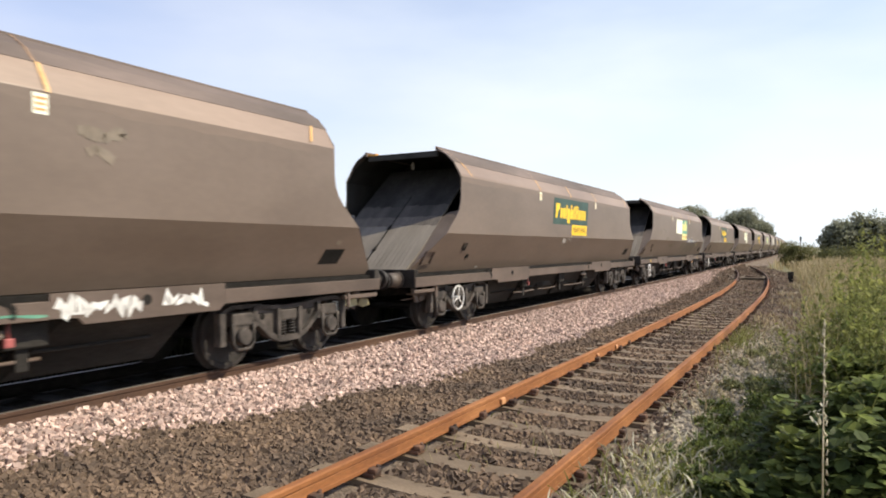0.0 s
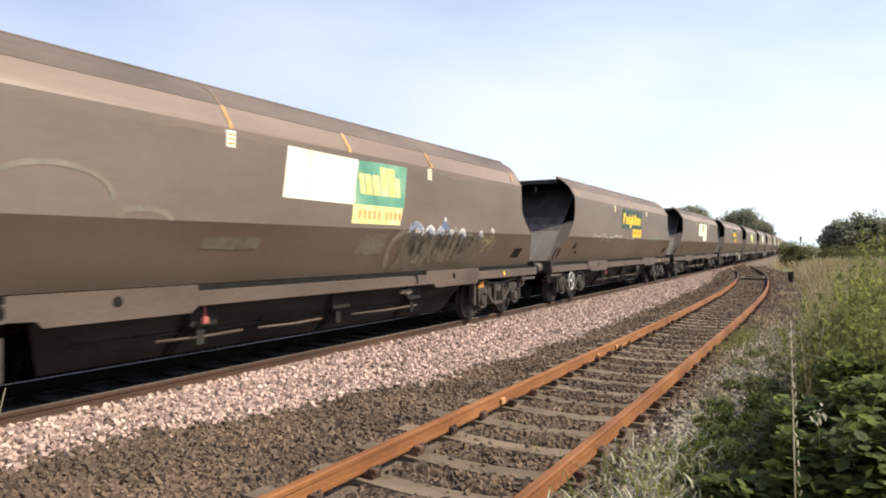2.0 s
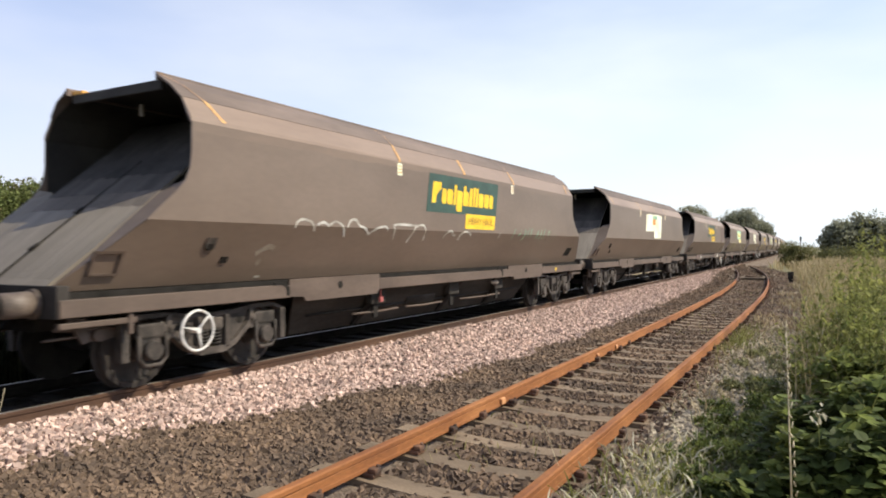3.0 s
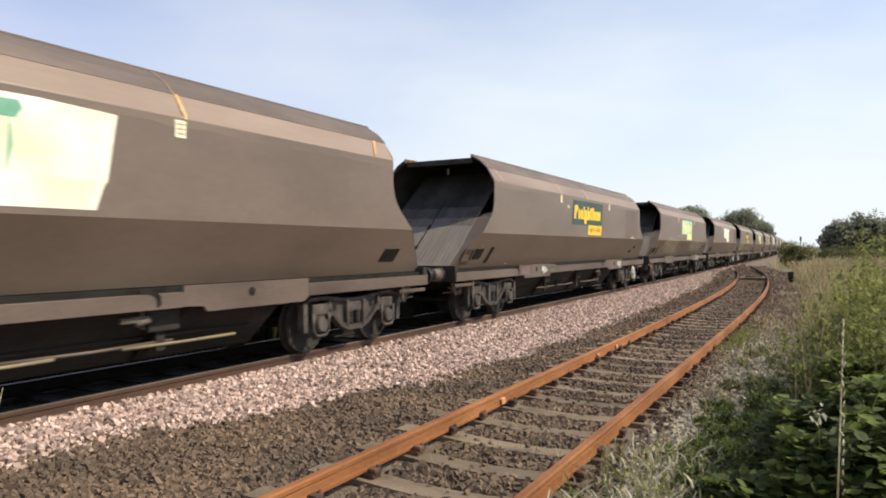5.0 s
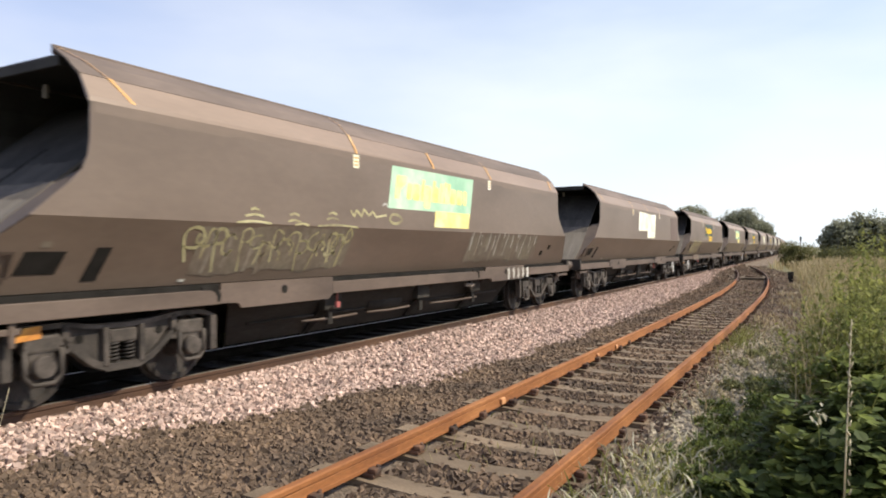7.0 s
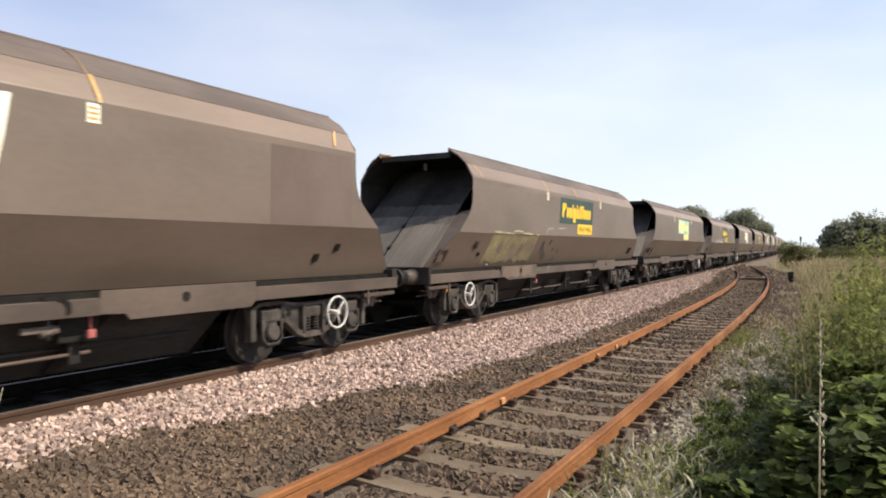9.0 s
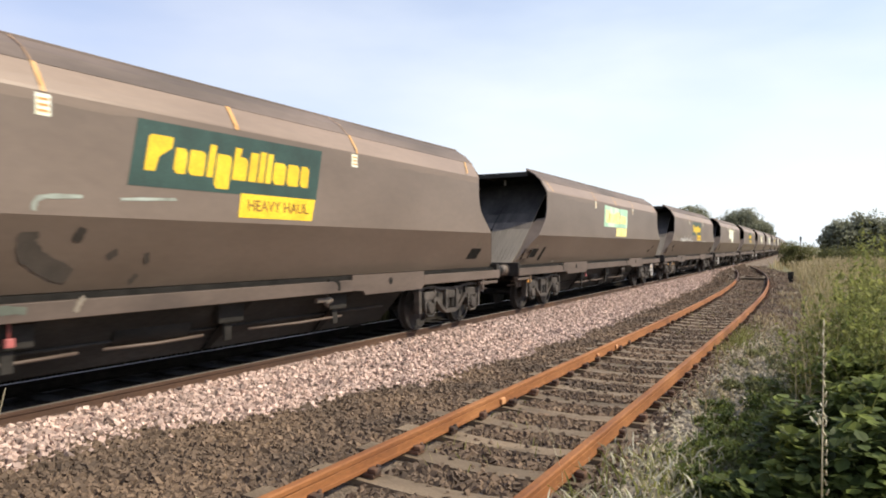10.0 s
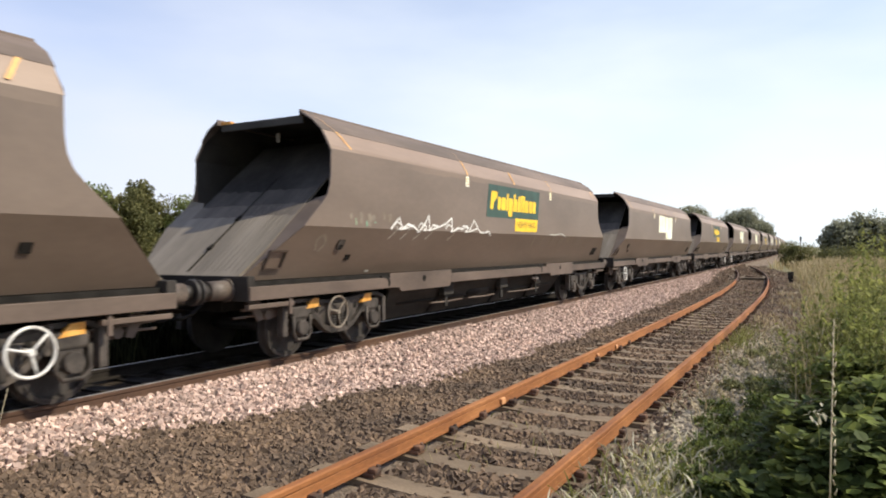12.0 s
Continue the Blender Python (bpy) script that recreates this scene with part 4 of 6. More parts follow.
def bogie(w, s, flip=1):
    """A two-axle bogie, its origin at rail level below the pivot."""
    b = tagged(new("bogie"), "")
    b.parent = w
    b.location = (0, wy(s), 0)
    def bar(bm, sx, x, line, h, deep):
        """A flat member that follows (y, z) points, h high and deep thick inwards from x."""
        rows = [[bm.verts.new((sx * (x - d), y, z + e)) for d, e in ((0, -h / 2), (0, h / 2), (deep, h / 2), (deep, -h / 2))] for y, z in line]
        for a, c in zip(rows, rows[1:]):
            for i in range(4):
                bm.faces.new((a[i], c[i], c[(i + 1) % 4], a[(i + 1) % 4]))
        bm.faces.new(rows[0])
        bm.faces.new(rows[-1][::-1])

    for sx in (1, -1):
        # cast truss frame: top chord, belly chord, columns, pedestal legs and the web between them
        bm = bmesh.new()
        bar(bm, sx, 1.10, [(-1.31, 0.78), (-1.12, 0.86), (-0.72, 0.86), (-0.36, 0.81), (0, 0.795), (0.36, 0.81), (0.72, 0.86), (1.12, 0.86), (1.31, 0.78)], 0.055, 0.13)
        part("top_chord", bm, M["bogie"], b)
        bm = bmesh.new()
        bar(bm, sx, 1.115, [(-0.80, 0.76), (-0.60, 0.60), (-0.38, 0.42), (-0.20, 0.345), (0.20, 0.345), (0.38, 0.42), (0.60, 0.60), (0.80, 0.76)], 0.085, 0.14)
        part("belly_chord", bm, M["bogie"], b)
        for sy in (-1, 1):
            bm = bmesh.new()
            prism(bm, [(sx * 1.055, sy * 0.24, 0.36), (sx * 1.055, sy * 0.24, 0.80), (sx * 1.055, sy * 0.74, 0.84), (sx * 1.055, sy * 0.40, 0.45)], (-sx * 0.06, 0, 0))
            part("frame_web", bm, M["bogie"], b)
            bm = bmesh.new()
            box(bm, sx * 1.0, sx * 1.125, sy * 1.28 - 0.05, sy * 1.28 + 0.05, 0.36, 0.80, 0.012)
            part("pedestal_leg", bm, M["bogie"], b)
            bm = bmesh.new()
            box(bm, sx * 1.0, sx * 1.115, sy * 0.68 - 0.04, sy * 0.68 + 0.04, 0.56, 0.86, 0.012)
            part("pedestal_leg", bm, M["bogie"], b)
            bm = bmesh.new()
            box(bm, sx * 1.0, sx * 1.13, sy * 0.225 - 0.035, sy * 0.225 + 0.035, 0.37, 0.79, 0.01)
            part("column", bm, M["bogie"], b)
            # hole in the web drawn as a disc, its shade in the black
            bm = bmesh.new()
            rod(bm, (sx * 1.05, sy * 0.50, 0.69), (sx * 1.062, sy * 0.50, 0.69), 0.05, seg=10)
            part("frame_hole", bm, M["black"], b)
        bm = bmesh.new()
        box(bm, sx * 0.98, sx * 1.11, -0.17, 0.17, 0.61, 0.76, 0.02)
        part("bolster_end", bm, M["bogie"], b)
        for y in (-0.10, 0.10):
            bm = bmesh.new()
            tube(bm, [(sx * 1.05 + 0.06 * math.cos(a), y + 0.06 * math.sin(a), 0.39 + 0.0066 * a) for a in np.arange(0, 34, 1.1)], 0.014, 4)
            part("spring", bm, M["wheel"], b)
        for ya in AXLES:
            bm = bmesh.new()
            box(bm, sx * 0.98, sx * 1.12, ya - 0.19, ya + 0.19, 0.60, 0.78, 0.03)
            box(bm, sx * 1.0, sx * 1.10, ya - 0.14, ya + 0.14, 0.40, 0.62, 0.03)
            rod(bm, (sx * 1.08, ya, 0.46), (sx * 1.18, ya, 0.46), 0.125, 0.105, 18)
            axlebox = part("axlebox", bm, M["bogie"], b)
            bm = bmesh.new()
            tube(bm, [(sx * 1.13, ya - 0.19, 0.64), (sx * 1.13, ya - 0.19, 0.38), (sx * 1.13, ya - 0.11, 0.29), (sx * 1.13, ya + 0.11, 0.29), (sx * 1.13, ya + 0.19, 0.38), (sx * 1.13, ya + 0.19, 0.64)], 0.026, 6)
            part("guard_loop", bm, M["bogie"], b)
    bm = bmesh.new()
    box(bm, -0.9, 0.9, -0.2, 0.2, 0.45, 0.82, 0.03)
    part("bolster", bm, M["black"], b)
    for y0, y1 in ((-0.72, -0.34), (0.34, 0.72)):
        bm = bmesh.new()
        box(bm, -0.62, 0.62, y0, y1, 0.50, 0.74, 0.03)
        part("brake_beam", bm, M["black"], b)
    sets = []
    for ya in AXLES:
        bm = bmesh.new()
        for sx in (1, -1):
            prof = [(0.68, 0.20), (0.682, 0.49), (0.712, 0.492), (0.722, 0.462), (0.815, 0.458), (0.82, 0.40), (0.775, 0.38), (0.765, 0.16), (0.83, 0.13)]
            lathe(bm, [(sx * x, r) for x, r in prof], seg=26)
        rod(bm, (-1.0, 0, 0), (1.0, 0, 0), 0.085, seg=14)
        for k in range(3):
            a = k * 2.0944
            rod(bm, (0.76, 0.28 * math.cos(a), 0.28 * math.sin(a)), (0.78, 0.28 * math.cos(a), 0.28 * math.sin(a)), 0.03, seg=8)
        ws = part("wheelset", bm, M["wheel"], b)
        ws.location = (0, ya, 0.46)
        sets.append(ws)
    return b


def hand_wheel(w, s, mat="white", turn=285):
    bm = bmesh.new()
    c = Vector((1.24, wy(s), 0.64))
    torus(bm, c, (1, 0, 0), 0.245, 0.017, 32, 8)
    for k in range(3):
        a = radians(turn + 120 * k)
        rod(bm, c, c + Vector((0, math.cos(a), math.sin(a))) * 0.235, 0.014, seg=6)
    rod(bm, c - Vector((0.16, 0, 0)), c + Vector((0.03, 0, 0)), 0.035, seg=10)
    return part("brake_hand_wheel", bm, M[mat], w, ("white" if mat == "white" else "dirty tan") + " three-spoked brake hand wheel")


def end_fittings(w, kind):
    """Frames, pockets and small fittings on the lower panels. A: hand-wheel end leads; B: it trails."""
    # black pocket plates are flat, with the recess's shade in their colour
    def pocket(name, s0, s1, z0, z1, mat, lean=0.0, proud=0.006):
        bm = bmesh.new()
        pts = [(s0, z0), (s1, z0), (s1 + lean, z1), (s0 + lean, z1)]
        prism(bm, [(wall_x(z) + proud, wy(s), z) for s, z in pts], (-0.02, 0, 0))
        return part(name, bm, mat, w)

    def frame_at(s0, s1):
        bm = bmesh.new()
        for a, b, z0, z1 in ((s0, s1, 1.59, 1.62), (s0, s0 + 0.03, 1.36, 1.6), (s1 - 0.03, s1, 1.36, 1.6), (s0, s1, 1.35, 1.375)):
            prism(bm, [(wall_x(z) + 0.035, wy(s), z) for s, z in ((a, z0), (b, z0), (b, z1), (a, z1))], (-0.04, 0, 0))
        part("label_clip_frame", bm, M["sole"], w)

    if kind == "A":
        frame_at(0.38, 0.74)
        pocket("fitting", 1.83, 1.98, 1.64, 1.78, M["bogie"], 0, 0.03)
        pocket("fitting", 1.86, 1.95, 1.62, 1.70, M["black"], 0, 0.035)
        pocket("fitting", 2.17, 2.28, 1.46, 1.54, M["black"], 0, 0.02)
        pocket("pocket", LEN - 1.56, LEN - 1.08, 1.40, 1.63, M["black"], 0.06)
        pocket("marker", LEN - 1.3, LEN - 1.18, 1.69, 1.76, M["smear"])
    else:
        frame_at(0.40, 0.85)
        pocket("pocket", 0.90, 1.32, 1.39, 1.62, M["black"], 0.06)
        pocket("pocket", 1.62, 1.80, 1.30, 1.66, M["black"], 0.08)
        pocket("marker", 1.1, 1.2, 1.66, 1.72, M["smear"])
        pocket("fitting", LEN - 2.28, LEN - 2.16, 1.44, 1.56, M["black"], 0, 0.02)
        pocket("fitting", LEN - 1.86, LEN - 1.74, 1.6, 1.71, M["black"], 0, 0.02)
    pocket("fitting", 2.9, 3.0, 1.24, 1.27, M["chalk"], 0, 0.01)


# ---- markings on the sides (x is the outer face)
def flat(bm, pts, x=1.4635, t=0.003):
    prism(bm, [(x, wy(s), z) for s, z in pts], (-t, 0, 0))


PIECES = [(0.0, 0.32, 0.41, 0), (0.36, 0.17, 0.30, 0), (0.555, 0.235, 0.30, 0), (0.82, 0.10, 0.40, 0), (0.945, 0.235, 0.30, -0.13), (1.205, 0.235, 0.41, 0), (1.465, 0.14, 0.38, 0),
          (1.63, 0.105, 0.41, 0), (1.76, 0.10, 0.40, 0), (1.885, 0.235, 0.30, 0), (2.145, 0.235, 0.30, 0), (2.405, 0.17, 0.30, 0)]


def logo_parts(w, green, ink, tab, print_ink, words=""):
    """A board with a slanted row of bold plain blocks and a small tab below it."""
    bm = bmesh.new()
    flat(bm, [(6.96, 2.33), (7.10, 3.07), (10.23, 3.08), (10.08, 2.34)], 1.4635)
    board = part("logo_board", bm, green, w)
    sl = lambda s, z: (s + 0.19 * (z - 2.5), z)
    for a, wd, ht, dn in PIECES:
        s0, z0, z1 = 7.16 + a * 1.06, 2.51 + dn, 2.51 + ht
        wd *= 1.02
        c = 0.05
        e = s0 + wd
        if a == 0:                                       # stepped block, wide at the top
            out = [(s0, z0), (s0, z1 - 0.03), (s0 + 0.03, z1), (e - 0.02, z1), (e, z1 - 0.02), (e, z1 - 0.13), (s0 + 0.17, 2.68), (s0 + 0.14, z0)]
        elif ht > 0.4 and wd > 0.2:                      # tall block with a rounded shoulder
            out = [(s0, z0), (s0, z1), (s0 + 0.11, z1), (s0 + 0.10, 2.81), (e - c, 2.81), (e, 2.81 - c), (e, z0)]
        elif wd < 0.15:                                  # narrow bar
            out = [(s0, z0), (s0, z1), (e, z1), (e, z0)]
        else:                                            # rounded block
            out = [(s0, z0 + c), (s0, z1 - 0.3 * c), (s0 + 0.3 * c, z1), (e - c, z1), (e, z1 - c), (e, z0 + 0.3 * c), (e - 0.3 * c, z0), (s0 + c, z0)]
        bm = bmesh.new()
        flat(bm, [sl(s, z) for s, z in out], 1.4675)
        part("logo_block", bm, ink, board)
    bm = bmesh.new()
    flat(bm, [(8.55, 2.04), (8.60, 2.35), (10.06, 2.35), (9.98, 2.04)], 1.4655)
    t = part("logo_tab", bm, tab, w)
    if words:
        cu = bpy.data.curves.new("tab_words", "FONT")
        cu.body, cu.size, cu.offset = words, 0.2, 0.004
        cu.align_x, cu.align_y = "CENTER", "CENTER"
        cu.resolution_u = 2
        ob = new("tab_words", cu)
        me = bpy.data.meshes.new_from_object(ob)
        bpy.data.objects.remove(ob)
        me.transform(Matrix(((0, 0, 1, 1.4685), (1, 0, 0, wy(9.30)), (0, 1, 0, 2.195), (0, 0, 0, 1))))
        me.materials.clear()
        me.materials.append(print_ink)
        new("tab_words", me).parent = t


PATCHES = {0: ([(7.05, 8.70, "cream"), (8.71, 10.16, "lime")], (8.62, 10.1, "paleyellow"), 8.75),
           1: ([(7.05, 8.55, "cream"), (8.56, 9.25, "cream"), (9.26, 10.16, "cream")], (8.6, 10.1, "cream"), None),
           2: ([(7.05, 10.16, "mint")], (8.6, 10.1, "paleyellow"), None),
           3: ([(7.05, 10.16, "lime")], (8.62, 10.1, "cream"), 7.2),
           4: ([(7.05, 8.6, "cream"), (8.61, 10.16, "cream")], (8.62, 10.1, "cream"), None)}


OVERLAYS = {4: [(8.35, 9.2, 2.86, 3.05, "lime"), (8.3, 8.9, 2.62, 2.88, "orange"), (9.08, 9.12, 2.38, 2.84, "lime")],
            2: [(7.2, 7.75, 2.50, 2.93, "paleyellow"), (7.6, 8.5, 2.50, 2.84, "paleyellow"), (8.45, 9.05, 2.48, 2.86, "paleyellow"), (9.1, 9.98, 2.5, 2.82, "paleyellow"),
                (9.05, 9.1, 2.36, 3.05, "green"), (8.58, 8.62, 2.5, 2.8, "orange")]}


def patch_parts(w, kind):
    """A bleached, torn and patched logo board; plain shapes only."""
    strips, tab, ink = PATCHES[kind]
    r = random.Random(kind)
    for s0, s1, m in strips:
        bm = bmesh.new()
        e = lambda k=0.03: r.uniform(-k, k)
        flat(bm, [(s0 - 0.06, 2.33 + e()), (s0 + 0.06, 3.06 + e()), (s0 + 0.06 + (s1 - s0) * 0.45, 3.07 + e()), (s1 + 0.06, 3.07 + e()), (s1, 2.7), (s1 - 0.06 + e(0.02), 2.34 + e())])
        b = part("logo_board", bm, M[m], w, "bleached cream board" if m == "cream" else "faded teal board")
        if m == "lime" and ink:
            k = max(ink, s0 + 0.1)
            while k < s1 - 0.2:
                bm = bmesh.new()
                hh, ww = r.choice((0.33, 0.33, 0.48)), r.uniform(0.12, 0.2)
                flat(bm, [(k, 2.52), (k + ww, 2.52), (k + ww - 0.05, 2.52 + hh), (k - 0.05, 2.52 + hh)], 1.4675)
                part("logo_block", bm, M["paleyellow"], b)
                k += ww + 0.035
    for s0, s1, z0, z1, m in OVERLAYS.get(kind, ()):
        bm = bmesh.new()
        e = lambda k=0.04: r.uniform(-k, k)
        flat(bm, [(s0, z0), (s0 + 0.03, z1 + e()), (s0 + (s1 - s0) * 0.5, z1 + e()), (s1, z1 + e()), (s1 + e(), (z0 + z1) / 2), (s1 - 0.03, z0)], 1.4665)
        part("board_patch", bm, M[m], w)
    for s in (8.45, 9.25) if kind == 1 else ():
        bm = bmesh.new()
        flat(bm, [(s, 2.42), (s + 0.02, 2.42), (s + 0.012, 3.05), (s - 0.008, 3.05)], 1.4665)
        part("board_seam", bm, M["green"], w)
    s0, s1, m = tab
    bm = bmesh.new()
    flat(bm, [(s0 - 0.06, 2.04), (s0, 2.345), (s1 - 0.02, 2.345), (s1 - 0.13, 2.04)], 1.4655)
    t = part("logo_tab", bm, M[m], w)
    for k in range(9) if kind == 0 else ():         # worn print, nothing to read
        a = s0 + 0.12 + 0.135 * k + (0.09 if k > 4 else 0)
        bm = bmesh.new()
        flat(bm, [(a, 2.12), (a + 0.08, 2.12), (a + 0.095, 2.26), (a + 0.015, 2.26)], 1.4685)
        part("print_bar", bm, M["stripe"], t)


def arches(w, mat, s0, s1, z0, h, n, width, seed, x_out=0.0):
    """Unreadable sprayed arches in a row, each one stroke."""
    r = random.Random(seed)
    step = (s1 - s0) / n
    for k in range(n):
        a, hh = s0 + k * step + r.uniform(-0.12, 0.12), h * r.choice((0.35, 0.6, 0.8, 1.0, 1.2))
        pts = []
        for i in range(15):
            t = math.pi * (i / 14 * 1.1 - 0.05)
            pts.append((a + step * 0.5 - step * 0.42 * math.cos(t), z0 + hh * max(-0.25, math.sin(t)) * (1 if i < 12 else r.uniform(0.6, 1))))
        bm = bmesh.new()
        rows = []
        X = lambda z: (1.4645 if z > 1.965 else wall_x(z) + 0.006) + x_out
        for i, (s, z) in enumerate(pts):
            p, q = pts[max(i - 1, 0)], pts[min(i + 1, 14)]
            d = Vector((q[0] - p[0], q[1] - p[1])).normalized()
            nn = Vector((-d.y, d.x)) * width * 0.5
            rows.append([bm.verts.new((X(b), wy(a2), b)) for a2, b in ((s + nn.x, z + nn.y), (s - nn.x, z - nn.y))])
        for p, q in zip(rows, rows[1:]):
            bm.faces.new((p[0], p[1], q[1], q[0]))
        part("graffiti", bm, mat, w, "sprayed unreadable arch")


def scribble(w, mat, s0, s1, zc, h, seed, width=0.05, x=None, waves=6):
    """Unreadable sprayed line work: one running ribbon of loops."""
    r = random.Random(seed)
    bm = bmesh.new()
    n = int((s1 - s0) * 26)
    pts = []
    for i in range(n + 1):
        f = i / n
        a = f * waves * 2 * math.pi * (s1 - s0) / 2.5
        pts.append((s0 + f * (s1 - s0) + 0.16 * h * math.sin(a * 1.7 + r.random() * 0.6), zc + h * 0.5 * math.sin(a + 0.6 * math.sin(a * 0.37 + seed)) * (0.6 + 0.4 * math.sin(a * 0.21 + seed * 2))))
    X = lambda z: (1.4645 if z > 1.965 else wall_x(z) + 0.006) if x is None else x
    rows = []
    for i, (a, za) in enumerate(pts):
        b, c = pts[max(i - 1, 0)], pts[min(i + 1, n)]
        d = Vector((c[0] - b[0], c[1] - b[1]))
        d = d.normalized() if d.length > 1e-6 else Vector((1, 0))
        q = Vector((-d.y, d.x)) * width * 0.5 * r.uniform(0.6, 1.2)
        rows.append([bm.verts.new((X(z), wy(s), z)) for s, z in ((a + q.x, za + q.y), (a - q.x, za - q.y))])
    for a, b in zip(rows, rows[1:]):
        bm.faces.new((a[0], a[1], b[1], b[0]))
    return part("graffiti", bm, mat, w, "sprayed unreadable scribble")


def blotch(w, mat, s0, s1, z0, z1, seed, x=None):
    """A sprayed field of paint with ragged drips."""
    r = random.Random(seed)
    bm = bmesh.new()
    s, rows = s0, []
    X = lambda z: wall_x(z) + 0.006 if x is None else x
    while s < s1:
        a, b = z0 + r.uniform(0, 0.2) * (z1 - z0), z1 - r.uniform(0, 0.06) * (z1 - z0)
        rows.append([bm.verts.new((X(z), wy(s), z)) for z in (a, b)])
        s += r.uniform(0.05, 0.25)
    for a, b in zip(rows, rows[1:]):
        bm.faces.new((a[0], b[0], b[1], a[1]))
    return part("graffiti", bm, mat, w, "sprayed faded block of paint")


def stroke(w, mat, pts, width, round_off=True, x=None, label="sprayed unreadable stroke"):
    """One sprayed line through a few (s, z) points on the side; it follows the fold of the side."""
    r = random.Random(len(pts) + int(pts[0][0] * 100))
    line = [pts[0]]
    for i in range(len(pts) - 1):
        p0, p1, p2, p3 = (Vector(pts[max(0, min(len(pts) - 1, i + k))]) for k in (-1, 0, 1, 2))
        for k in range(1, 6):
            t = k / 5
            q = 0.5 * (2 * p1 + (p2 - p0) * t + (2 * p0 - 5 * p1 + 4 * p2 - p3) * t * t + (3 * p1 - p0 - 3 * p2 + p3) * t ** 3) if round_off else p1.lerp(p2, t)
            line.append((q.x, q.y))
    X = lambda z: (1.4648 if z > 1.965 else wall_x(z) + 0.007) if x is None else x
    bm = bmesh.new()
    rows, n = [], len(line) - 1
    for i, (a, za) in enumerate(line):
        b, c = line[max(i - 1, 0)], line[min(i + 1, n)]
        d = Vector((c[0] - b[0], c[1] - b[1]))
        d = d.normalized() if d.length > 1e-6 else Vector((1, 0))
        q = Vector((-d.y, d.x)) * width * 0.5 * r.uniform(0.7, 1.15)
        rows.append([bm.verts.new((X(z), wy(u), z)) for u, z in ((a + q.x, za + q.y), (a - q.x, za - q.y))])
    for a, b in zip(rows, rows[1:]):
        bm.faces.new((a[0], a[1], b[1], b[0]))
    return part("graffiti", bm, mat, w, label)


def drips(w, mat, s0, s1, n, z0, z1, width, seed, lean=0.0):
    """Runs of thin paint down the lower panel."""
    r = random.Random(seed)
    for k in range(n):
        a = s0 + (s1 - s0) * (k + r.uniform(0.2, 0.8)) / n
        top, low = z1 - r.uniform(0, 0.08), z0 + r.uniform(0, 0.5) * (z1 - z0)
        stroke(w, mat, [(a + lean, top), (a + lean * 0.5 + r.uniform(-0.03, 0.03), (top + low) / 2), (a, low)], width * r.uniform(0.6, 1.4))


def repaint(w, s0, s1):
    """A squarish area of side panel in a browner, newer coat."""
    bm = bmesh.new()
    flat(bm, [(s0, 1.985), (s0 + 0.02, 3.06), (s1, 3.07), (s1 + 0.02, 2.6), (s1, 1.985)], 1.4622, 0.002)
    return part("repainted_area", bm, M["repaint"], w, "browner repainted area of the side")


